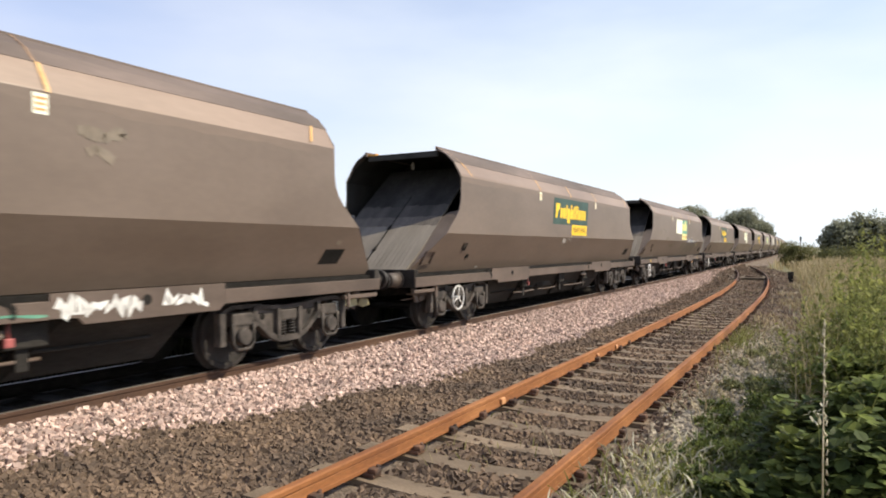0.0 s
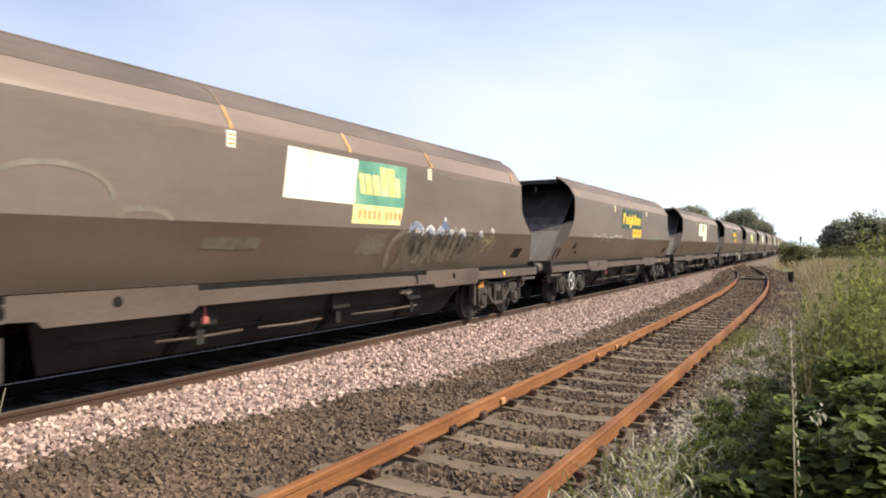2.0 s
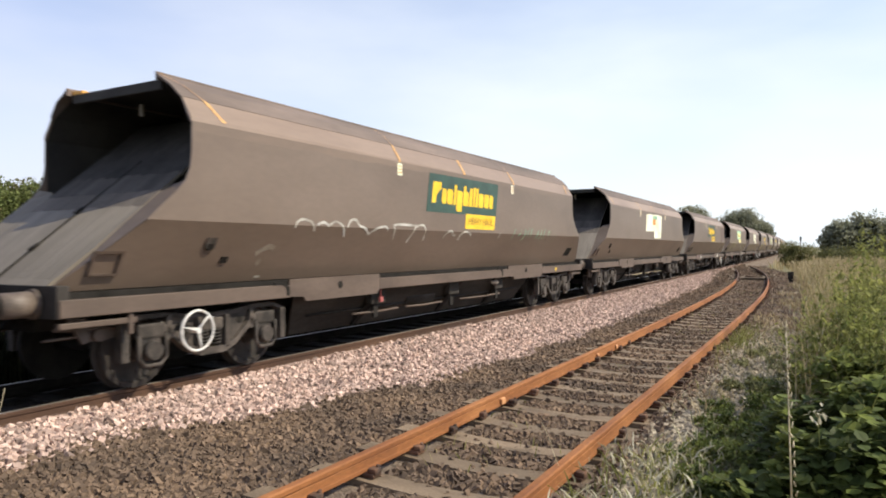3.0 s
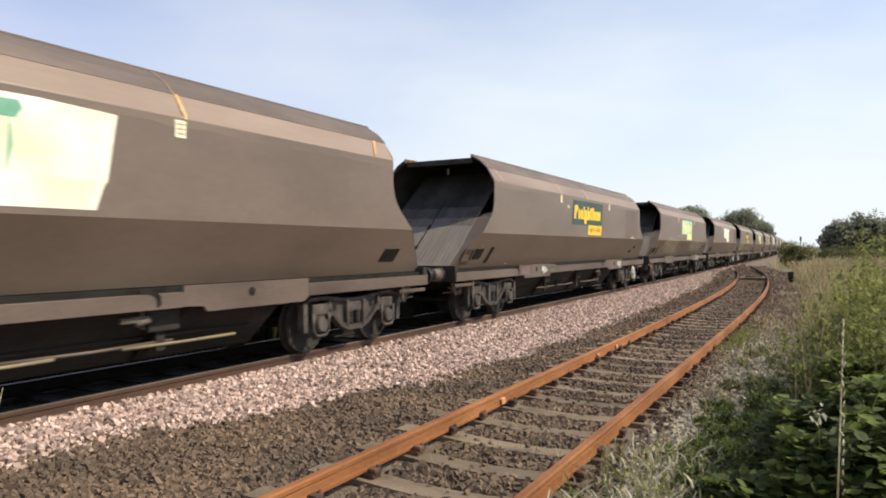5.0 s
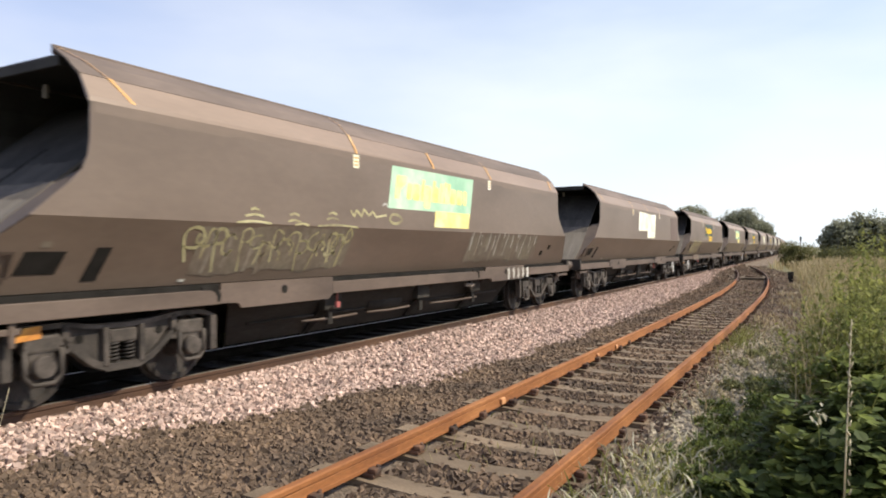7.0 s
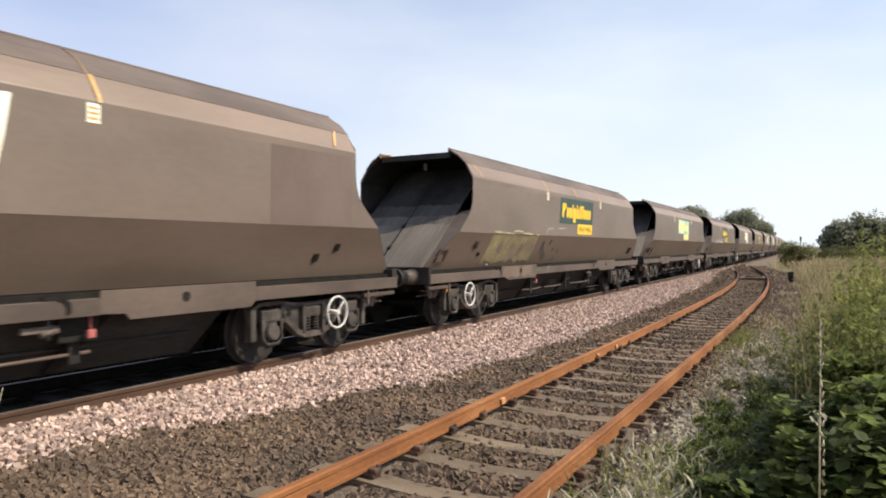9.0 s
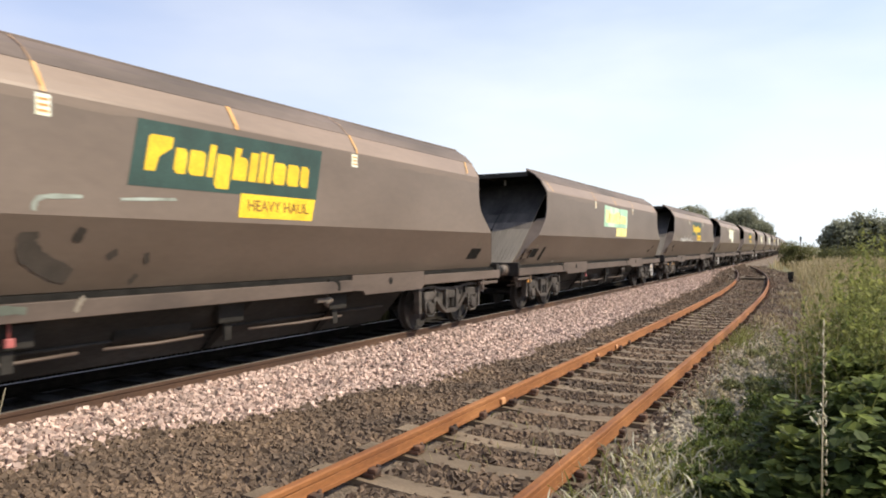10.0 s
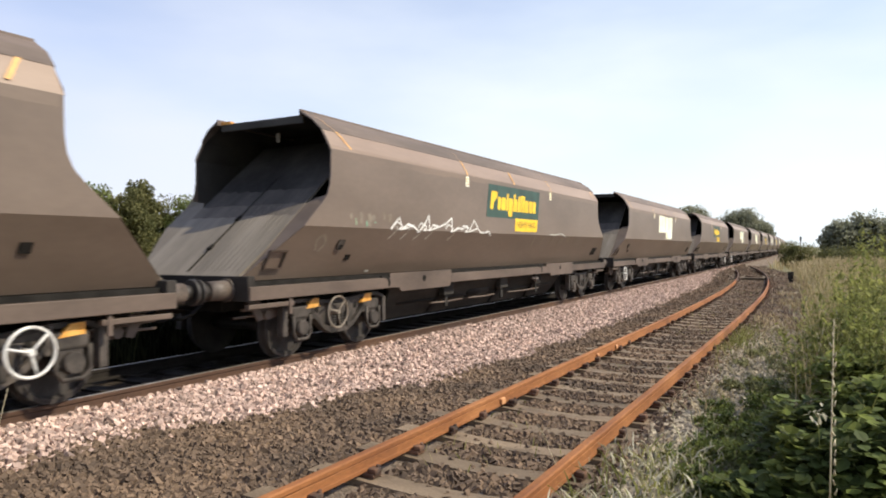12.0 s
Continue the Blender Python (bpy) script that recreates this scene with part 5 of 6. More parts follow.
def stripe_marks(w):
    """Yellow gauge stripes over the shoulder and small white data panels."""
    def over(s, wd, lo, hi, mat, name):
        prof = [(1.4625, 3.02), (1.4635, 3.15), (1.449, 3.21), (1.294, 3.464), (1.129, 3.636), (0.893, 3.785)]
        pts = [(x, z) for x, z in prof if lo <= z <= hi]
        bm = bmesh.new()
        for (xa, za), (xb, zb) in zip(pts, pts[1:]):
            nrm = Vector((zb - za, 0, xa - xb)).normalized() * 0.004
            vs = [Vector((xa, wy(s), za)), Vector((xa, wy(s + wd), za)), Vector((xb, wy(s + wd), zb)), Vector((xb, wy(s), zb))]
            bm.faces.new([bm.verts.new(v + nrm) for v in vs])
        part(name, bm, mat, w)
    def slanted(pts, wd, mat):
        """A stripe across the shoulder whose ends lie at different places along the side."""
        bm = bmesh.new()
        for (xa, sa, za), (xb, sb, zb) in zip(pts, pts[1:]):
            nrm = Vector((zb - za, 0, xa - xb)).normalized() * 0.004
            vs = [Vector((xa, wy(sa), za)), Vector((xa, wy(sa + wd), za)), Vector((xb, wy(sb + wd), zb)), Vector((xb, wy(sb), zb))]
            bm.faces.new([bm.verts.new(v + nrm) for v in vs])
        part("gauge_stripe", bm, mat, w)

    r = random.Random(5)                                 # sheen of the rounded crease, painted as a pale band below it
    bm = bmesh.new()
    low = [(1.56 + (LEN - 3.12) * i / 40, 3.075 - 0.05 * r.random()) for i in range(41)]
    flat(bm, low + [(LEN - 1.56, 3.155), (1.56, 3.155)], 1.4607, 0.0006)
    part("bleached_band", bm, M["bleached"], w, "paler painted band for the sheen along the crease")
    slanted([(1.449, 2.01, 3.20), (1.294, 1.82, 3.464)], 0.05, M["stripe"])
    slanted([(1.294, 1.82, 3.464), (1.129, 1.665, 3.636), (0.893, 1.50, 3.785)], 0.028, M["stripe_faded"])
    slanted([(1.449, LEN - 2.07, 3.20), (1.294, LEN - 1.89, 3.464)], 0.06, M["stripe"])
    over(6.03, 0.05, 3.14, 3.5, M["stripe"], "gauge_stripe")
    over(6.03, 0.022, 3.46, 3.8, M["stripe_faded"], "gauge_stripe")
    over(8.50, 0.07, 3.14, 3.5, M["stripe"], "gauge_stripe")
    over(11.08, 0.05, 3.14, 3.5, M["stripe"], "gauge_stripe")
    over(11.06, 0.022, 3.46, 3.8, M["stripe_faded"], "gauge_stripe")
    for s0, wd, ht in ((5.98, 0.15, 0.21), (10.96, 0.15, 0.20)):
        bm = bmesh.new()
        flat(bm, [(s0, 3.13 - ht), (s0 + wd, 3.13 - ht), (s0 + wd, 3.13), (s0, 3.13)])
        p = part("data_panel", bm, M["cream"], w)
        for k in range(3):
            bm = bmesh.new()
            z = 3.13 - ht * (0.3 + 0.27 * k)
            flat(bm, [(s0 + 0.02, z), (s0 + wd - 0.02, z), (s0 + wd - 0.02, z + 0.025), (s0 + 0.02, z + 0.025)], 1.4665)
            part("print_bar", bm, M["stripe"], p)


def build_train():
    first = tagged(new("hopper_wagon"), "bronze-brown steel bogie coal hopper wagon, dusty", "freight wagon", "wagons of the coal train")
    wagon_body(first)
    stripe_marks(first)
    bogie(first, 2.145)
    bogie(first, LEN - 2.145)
    numbers = list(range(-1, 31))
    made = {n: first if n == 0 else None for n in numbers}
    plain = None                                         # far wagons leave out what is too small to tell at their distance
    small = ("spring", "frame_hole", "guard_loop", "weld", "column", "bolster_end", "print_bar", "pedestal_leg", "frame_web", "door_rib", "groove_end", "lifting_hole", "seam", "hanger_plate", "beam_tip", "brake_hose", "brake_rigging", "brake_beam")
    for n in numbers:
        if n and n < 14:
            made[n] = copy_thing(first, pose(0, 0, 0))
        elif n and plain is None:
            plain = made[n] = copy_thing(first, pose(0, 0, 0))
            for o in list(plain.children_recursive):
                if o.name.startswith(small):
                    bpy.data.objects.remove(o)
        elif n:
            made[n] = copy_thing(plain, pose(0, 0, 0))
    yellow = {0, 2, 4, 7, 9, 11, 14, 16, 19, 21, 24, 27}
    masters = {}
    for n in numbers:
        w = made[n]
        kind = "logo" if n in yellow else {1: 0, 3: 4, 5: 3, 6: 1, 8: 2, 12: 4, 17: 0, 22: 3}.get(n, 1)
        if kind in masters:
            for src in masters[kind]:
                o = share(src, w)
                for ch in src.children:
                    share(ch, o)
        else:
            before = set(w.children)
            if kind == "logo":
                logo_parts(w, M["green"], M["yellow"], M["yellow"], M["ink"], "HEAVY HAUL")
            elif kind == 3:
                logo_parts(w, M["mint"], M["paleyellow"], M["paleyellow"], M["cream"])
            else:
                patch_parts(w, kind)
            masters[kind] = [o for o in w.children if o not in before]
        end = "A" if n in (-1, 0, 1, 2, 3, 7, 9, 10, 12, 13, 15, 17, 18, 20, 23, 26) else "B"
        if end in masters:
            for src in masters[end]:
                share(src, w)
        else:
            before = set(w.children)
            end_fittings(w, end)
            masters[end] = [o for o in w.children if o not in before]
        label = "bronze-brown steel coal hopper wagon with a " + ("yellow-lettered green logo board" if kind == "logo" else "bleached pale logo board")
        tagged(w, label)
        if n in (0, 1, 2, 7, 9, 10, 12):
            hand_wheel(w, 1.95 if n == 9 else 1.78, "smear" if n == 9 else "white", 200 if n == 0 else 285)
        if n in (4, 6, 8, 11):
            hand_wheel(w, LEN - 1.72)
    scribble(made[-1], M["white"], 11.3, 12.3, 1.04, 0.27, 3, 0.08, 1.268, 20)
    scribble(made[-1], M["white"], 12.6, 13.2, 1.04, 0.24, 4, 0.08, 1.268, 20)
    scribble(made[-1], M["lime"], 10.6, 11.2, 1.0, 0.05, 31, 0.03, 1.268, 3)
    scribble(made[-1], M["smear"], 11.4, 11.95, 2.82, 0.22, 21, 0.13, 1.4645, 7)
    scribble(made[-1], M["smear"], 11.5, 11.8, 2.62, 0.12, 22, 0.10, 1.4645, 7)
    scribble(made[0], M["white"], 7.9, 8.25, 1.86, 0.28, 61, 0.085, None, 16)
    scribble(made[0], M["chalk"], 8.32, 8.6, 1.93, 0.16, 62, 0.04, None, 16)
    scribble(made[0], M["smear"], 7.9, 8.4, 1.80, 0.14, 63, 0.05, None, 10)
    for a, b, z0, z1, m in ((LEN - 0.75, LEN - 0.42, 0.66, 0.86, "chalkyellow"), (LEN - 1.1, LEN - 0.8, 0.60, 0.80, "chalk"), (LEN - 0.38, LEN - 0.08, 0.64, 0.80, "ochre")):
        bm = bmesh.new()
        prism(bm, [(1.05, wy(a), z0 + 0.05), (1.05, wy(a + 0.08), z1), (1.05, wy(b), z1 - 0.02), (1.05, wy(b + 0.04), z0 + 0.03), (1.05, wy((a + b) / 2), z0)], (-0.02, 0, 0))
        part("painted_lever", bm, M[m], made[-1], "brake lever oversprayed with pale paint")
    bm = bmesh.new()
    flat(bm, [(6.58, 2.80), (6.74, 2.80), (6.74, 2.88), (6.58, 2.88)])
    part("data_label", bm, M["chalk"], made[4], "small whitish data label")
    arches(made[1], M["smear"], 3.0, 4.5, 2.2, 0.36, 1, 0.06, 5)
    arches(made[1], M["smear"], 4.5, 5.3, 1.98, 0.18, 1, 0.07, 55)
    blotch(made[1], M["haze"], 5.7, 6.9, 1.62, 1.80, 56)
    # a row of white-edged blue arches along the fold, with pale runs below
    m = made[1]
    blotch(m, M["haze"], 8.9, 9.7, 1.5, 1.9, 57)
    drips(m, M["haze"], 10.1, 13.5, 26, 1.24, 1.93, 0.17, 22)
    drips(m, M["smear"], 10.3, 13.4, 11, 1.5, 1.93, 0.15, 23)
    drips(m, M["chalk"], 10.35, 12.7, 4, 1.72, 1.92, 0.07, 29)
    stroke(m, M["smear"], [(10.0, 1.31), (9.88, 1.6), (9.98, 1.84), (10.28, 1.94)], 0.13)
    for s0, s1, zt, wd in ((10.3, 10.8, 2.11, 0.05), (10.86, 11.26, 2.06, 0.05), (11.3, 11.62, 2.06, 0.04), (11.72, 11.98, 1.99, 0.035), (12.2, 12.55, 2.03, 0.05), (13.1, 13.35, 2.0, 0.04)):
        c = (s0 + s1) / 2
        stroke(m, M["blue"], [(s0 + 0.05, 1.93), (s0 + 0.1, zt - 0.08), (c, zt - 0.045), (s1 - 0.1, zt - 0.08), (s1 - 0.05, 1.93)], 0.11)
        stroke(m, M["white"], [(s0, 1.92), (s0 + 0.06, zt - 0.07), (c, zt), (s1 - 0.06, zt - 0.07), (s1 + 0.02, 1.88)], wd)
        drips(m, M["blue"], s0 + 0.1, s1 - 0.05, 2, 1.74, 1.93, 0.07, int(s0 * 10))
        stroke(m, M["white"], [(c - 0.02, 1.93), (c + 0.06, 1.98), (c + 0.13, 1.92)], 0.07)
    stroke(m, M["blue"], [(11.5, 1.9), (11.62, 2.1), (11.75, 1.95)], 0.16)
    stroke(m, M["white"], [(11.6, 2.2), (11.68, 2.2)], 0.1)
    stroke(m, M["chalk"], [(12.02, 1.95), (12.07, 2.07), (12.12, 1.95)], 0.06)
    stroke(m, M["chalk"], [(12.6, 1.9), (12.8, 1.93), (13.0, 1.86), (13.3, 1.9)], 0.035)
    for a, z, q in ((13.45, 1.78, 0.13), (13.65, 1.68, 0.16), (13.85, 1.8, 0.12), (14.05, 1.72, 0.14)):
        stroke(m, M["chalkyellow"], [(a - q, z), (a - 0.3 * q, z + 0.8 * q), (a + 0.7 * q, z + 0.5 * q), (a + 0.5 * q, z - 0.6 * q), (a - 0.4 * q, z - 0.8 * q), (a + 1.2 * q, z + q)], 0.025)
    stroke(m, M["white"], [(13.75, 1.98), (13.8, 2.06), (13.9, 2.02), (13.85, 1.94)], 0.045)
    # thin white arches
    m = made[2]
    for pts in ([(3.32, 1.93), (3.38, 2.03), (3.51, 2.06), (3.68, 2.02), (3.77, 1.90)], [(3.80, 1.99), (3.95, 2.03), (4.08, 1.98)], [(4.10, 2.0), (4.25, 2.05), (4.42, 1.98), (4.54, 1.82)],
                [(4.53, 1.97), (4.62, 2.08), (4.76, 2.09), (4.86, 2.0), (5.0, 1.97), (5.15, 1.88)], [(5.15, 1.87), (5.35, 1.97), (5.6, 2.01), (5.68, 1.94)],
                [(5.95, 1.80), (5.90, 1.95), (5.92, 2.05), (6.61, 2.05)], [(6.43, 1.74), (6.52, 1.92), (6.6, 2.03), (6.9, 2.05), (6.98, 1.79)],
                [(7.72, 1.84), (7.8, 1.94), (7.98, 1.98), (8.08, 1.9), (8.2, 1.9)], [(8.38, 1.80), (8.4, 1.92), (8.6, 1.98), (8.84, 1.93), (8.86, 1.88)], [(10.3, 1.87), (10.32, 1.97)]):
        stroke(m, M["chalk"], pts, 0.04)
    stroke(m, M["smear"], [(2.75, 1.57), (2.86, 1.63), (2.98, 1.67), (3.08, 1.64)], 0.08)
    stroke(m, M["smear"], [(2.84, 1.42), (2.9, 1.5)], 0.08)
    drips(m, M["lime"], 10.9, 13.6, 9, 1.8, 2.14, 0.035, 64, 0.15)
    drips(m, M["smear"], 10.9, 14.2, 9, 1.75, 2.1, 0.07, 65, 0.1)
    for a, b in ((6.5, 8.2), (8.9, 9.8), (10.6, 12.3)):
        bm = bmesh.new()
        tube(bm, [(1.0, wy(a), 0.50), (1.0, wy((a + b) / 2), 0.494), (1.0, wy(b), 0.50)], 0.02)
        part("painted_pipe", bm, M["ochre"], made[3], "faded yellowish painted pipe")
    scribble(made[4], M["white"], 5.0, 5.35, 1.05, 0.24, 10, 0.07, 1.268, 14)
    scribble(made[4], M["white"], 12.75, 13.25, 1.04, 0.22, 12, 0.08, 1.268, 14)
    for pts, wd, m in (([(14.1, 2.0), (14.35, 2.02), (14.7, 1.99)], 0.06, "chalk"), ([(14.2, 1.90), (14.5, 1.92), (14.85, 1.88)], 0.07, "smear"), ([(14.15, 2.1), (14.3, 2.12)], 0.05, "smear")):
        stroke(made[4], M[m], pts, wd)
    repaint(made[4], 13.3, 15.2)
    blotch(made[4], M["plum"], 3.55, 4.3, 0.93, 1.17, 71, 1.2672)
    stroke(made[4], M["plum"], [(5.45, 1.13), (5.8, 1.16), (6.1, 1.14)], 0.04, True, 1.268)
    stroke(made[4], M["dull_teal"], [(5.5, 1.03), (5.75, 1.01), (5.95, 1.04)], 0.06, True, 1.268)
    stroke(made[7], M["dull_teal"], [(5.6, 1.04), (5.8, 1.07), (6.0, 1.05)], 0.08, True, 1.268)
    stroke(made[7], M["smear"], [(6.5, 1.0), (6.55, 1.1), (6.6, 1.15)], 0.06, True, 1.268)
    # yellowish line work with small stacked bars above the fold
    m = made[5]
    blotch(m, M["haze"], 3.0, 6.2, 1.28, 1.95, 25)
    for c, bars in ((3.82, ((0.16, 2.16), (0.34, 2.08), (0.62, 1.99))), (4.59, ((0.2, 2.12), (0.26, 2.03))), (5.45, ((0.2, 2.17), (0.28, 2.09))), (5.6, ((1.0, 1.985),)), (4.75, ((0.3, 1.985),))):
        for wd, z in bars:
            stroke(m, M["chalkyellow"], [(c - wd / 2, z - 0.012), (c, z + 0.012), (c + wd / 2, z - 0.012)], 0.035)
    r = random.Random(14)
    for k in range(16):                                  # tangled loops, nothing to read
        a, z = 2.95 + 0.2 * k + r.uniform(-0.06, 0.06), 1.72 + r.uniform(-0.1, 0.12)
        turn, size, flat_ = r.uniform(0, 6.3), r.uniform(0.10, 0.2), r.uniform(0.5, 1.1)
        stroke(m, M["chalkyellow"], [(a + size * math.cos(turn + q * 1.05) * (1 - 0.06 * q), min(1.94, z + flat_ * size * math.sin(turn + q * 1.05))) for q in range(6)]
               + [(a + r.uniform(-0.05, 0.1), 1.3 + r.uniform(0, 0.25))], r.uniform(0.025, 0.05))
    drips(m, M["smear"], 3.1, 6.1, 12, 1.28, 1.9, 0.06, 41)
    stroke(m, M["chalkyellow"], [(5.9, 2.24), (6.0, 2.14), (6.05, 2.25), (6.2, 2.15), (6.25, 2.28), (6.4, 2.17), (6.5, 2.25), (6.6, 2.16), (6.9, 2.2)], 0.035, False)
    stroke(m, M["chalkyellow"], [(7.0, 2.14), (7.1, 2.22), (7.3, 2.21), (7.4, 2.14), (7.25, 2.07), (7.08, 2.08), (7.0, 2.14)], 0.05)
    stroke(m, M["chalk"], [(6.8, 2.36), (6.9, 2.4), (6.95, 2.34)], 0.03)
    # grey hatching near the other end, running on over the sole plate
    blotch(m, M["haze"], 10.3, 14.3, 1.28, 1.955, 24)
    drips(m, M["chalk"], 10.3, 14.3, 15, 1.4, 1.99, 0.045, 50, -0.18)
    drips(m, M["smear"], 10.3, 14.3, 14, 1.28, 1.95, 0.12, 51, -0.18)
    for k in range(5):
        stroke(m, M["chalk"], [(12.5 + 0.3 * k, 0.9), (12.55 + 0.3 * k, 1.02), (12.5 + 0.3 * k, 1.14)], 0.12, True, 1.268)
    for n, c in ((-1, 10.9), (0, 5.9), (1, 5.9), (2, 5.9), (5, 5.95), (6, 11.2), (7, 5.9), (8, 5.9)):
        bm = bmesh.new()
        box(bm, 1.13, 1.18, wy(c) - 0.045, wy(c) + 0.045, 0.70, 0.79, 0.012)
        rod(bm, (1.15, wy(c), 0.78), (1.15, wy(c), 0.95), 0.014, seg=6)
        part("release_handle", bm, M["red"], made[n], "small red release handle")
    repaint(made[6], 13.6, 15.4)
    m = made[7]
    blotch(m, M["ochre"], 2.55, 5.5, 1.24, 1.955, 14)
    drips(m, M["smear"], 2.9, 5.3, 4, 1.3, 1.8, 0.22, 17, 0.1)
    drips(m, M["chalkyellow"], 2.7, 5.4, 6, 1.6, 1.93, 0.06, 16, 0.05)
    for a, b in ((3.55, 4.54), (4.67, 5.5)):             # either side of the lifting hole
        blotch(m, M["buffed"], a, b, 0.885, 1.19, 15, 1.267)
    for pts in ([(2.6, 2.01), (3.2, 1.995), (3.7, 1.98)], [(3.72, 2.03), (4.0, 2.055), (4.3, 2.03)], [(4.3, 1.99), (4.6, 2.0), (4.92, 1.975)], [(5.2, 1.975), (5.4, 1.97)]):
        stroke(m, M["chalkyellow"], pts, 0.035)
    stroke(m, M["mist"], [(5.96, 2.01), (5.98, 2.1), (6.08, 2.15), (6.45, 2.17)], 0.05)
    stroke(m, M["mist"], [(6.88, 2.17), (7.2, 2.19), (7.6, 2.21)], 0.035)
    for pts, wd in (([(5.97, 1.81), (6.0, 1.64), (6.2, 1.49), (6.51, 1.36)], 0.15), ([(6.5, 1.86), (6.46, 1.72)], 0.08), ([(6.9, 1.62), (6.95, 1.55)], 0.09), ([(7.26, 1.33), (7.32, 1.29)], 0.08), ([(7.35, 1.6), (7.4, 1.48)], 0.06)):
        stroke(m, M["smudge"], pts, wd * 1.35)
    for n, c in ((1, 1.9), (1, 14.9), (2, 14.6)):
        bm = bmesh.new()
        rod(bm, (1.262, wy(c), 1.03), (1.270, wy(c), 1.03), 0.055, seg=14)
        part("sticker", bm, M["yellow"], made[n], "round yellow sticker")
    m = made[9]
    stroke(m, M["white"], [(3.14, 1.97), (3.26, 2.06), (3.42, 2.18), (3.52, 1.98), (3.7, 2.07), (3.93, 2.02), (4.08, 1.94), (4.3, 2.1), (4.45, 2.26), (4.47, 1.96), (4.6, 2.08), (4.85, 2.05), (5.05, 2.11)], 0.042, False)
    stroke(m, M["white"], [(5.05, 2.09), (5.35, 2.24), (5.37, 1.96), (5.6, 2.05), (5.8, 2.02), (6.0, 2.1), (6.15, 2.02), (6.36, 2.23), (6.5, 2.1), (6.64, 1.98), (6.85, 1.97), (7.08, 2.01), (7.23, 1.9)], 0.04, False)
    for a, b in ((3.2, 3.9), (4.05, 4.9), (5.1, 5.7), (5.75, 6.5)):
        stroke(m, M["white"], [(a, 2.02), (a + 0.12, 2.1), (a + 0.3, 2.03), (a + 0.2, 1.97), ((a + b) / 2 + 0.1, 2.0), (b, 2.06)], 0.03)
    for a in (3.15, 3.55, 4.0, 4.4, 5.3):
        stroke(m, M["chalk"], [(a, 1.8), (a + 0.14, 1.9), (a + 0.2, 2.02)], 0.025)
    drips(m, M["smear"], 1.9, 3.2, 6, 2.0, 2.25, 0.10, 27)
    drips(m, M["lime"], 1.95, 2.8, 3, 2.0, 2.14, 0.03, 26)
    stroke(m, M["chalk"], [(11.0, 2.0), (11.4, 1.99), (11.9, 2.03), (12.3, 1.94)], 0.035)
    drips(m, M["smear"], 9.8, 14.6, 9, 1.6, 1.98, 0.08, 18)
    stroke(m, M["smear"], [(1.35, 1.62), (1.3, 1.76), (1.42, 1.84), (1.52, 1.72), (1.42, 1.6)], 0.045)
    for n, s in ((7, 0.98), (5, 1.08), (8, 1.08), (9, 1.5), (9, 2.9), (8, LEN - 1.2), (4, LEN - 1.2), (1, 13.95)):
        bm = bmesh.new()
        prism(bm, [(1.125, wy(s) - 0.17, 0.73), (1.125, wy(s) + 0.12, 0.75), (1.125, wy(s) + 0.12, 0.88), (1.125, wy(s) - 0.04, 0.87)], (-0.06, 0, 0))
        part("painted_cover", bm, M["orange"], made[n], "orange-painted cover plate")
    return made


wagons = build_train()


# ---------------------------------------------------------------- plants
def blades(name, xy, h, wd, mat, label, category="grass", lean=0.35, base=None, kind="stuff", curl=0.5):
    """Grass: each blade is a bent strip of three quads."""
    n = len(xy)
    a = rng.uniform(0, 2 * np.pi, n)
    side = np.stack([np.cos(a), np.sin(a), np.zeros(n)], 1) * (wd * 0.5)[:, None]
    b = rng.uniform(0, 2 * np.pi, n)
    bend = np.stack([np.cos(b), np.sin(b), np.zeros(n)], 1) * (h * lean * rng.uniform(0.2, 1.4, n))[:, None]
    z = (ground_z(xy[:, 0], xy[:, 1]) if base is None else base) - 0.02
    root = np.stack([xy[:, 0], xy[:, 1], z], 1)
    rows = []
    for f, k in ((0, 1.0), (0.4, 0.95), (0.75, 0.7), (1.0, 0.12)):
        c = root + bend * (f ** 2) + np.array([0, 0, 1.0]) * (h * (f - curl * 0.25 * f ** 3))[:, None]
        rows += [c - side * k, c + side * k]
    v = np.stack(rows, 1)
    q = np.array([[0, 1, 3, 2], [2, 3, 5, 4], [4, 5, 7, 6]])
    f = (q[None] + 8 * np.arange(n)[:, None, None]).reshape(-1, 4)
    ob = mesh_np(name, v.reshape(-1, 3), f, [mat])
    tagged(ob, label, category, kind=kind)
    return ob


LEAF = np.array([[0, 0, 0], [0.30, 0.22, 0.05], [0.36, 0.58, 0.06], [0, 1.0, -0.05], [-0.36, 0.58, 0.06], [-0.30, 0.22, 0.05]])
LEAF_F = np.array([[0, 1, 2, 3], [0, 3, 4, 5]])


def leaves(name, centre, size, mat, up=0.5, wide=1.0):
    n = len(centre)
    R = rotations(n)
    if up:
        az, tilt = rng.uniform(0, 2 * np.pi, n), rng.normal(0, up, n)
        ca, sa, ct, st = np.cos(az), np.sin(az), np.cos(tilt), np.sin(tilt)
        R = np.stack([ca, -sa * ct, sa * st, sa, ca * ct, -ca * st, 0 * ca, st, ct], 1).reshape(n, 3, 3)
    v = np.einsum("nij,kj->nki", R, LEAF * np.array([wide, 1.0, 1.0])) * size[:, None, None] + centre[:, None]
    f = (LEAF_F[None] + 6 * np.arange(n)[:, None, None]).reshape(-1, 4)
    return mesh_np(name, v.reshape(-1, 3), f, [mat])


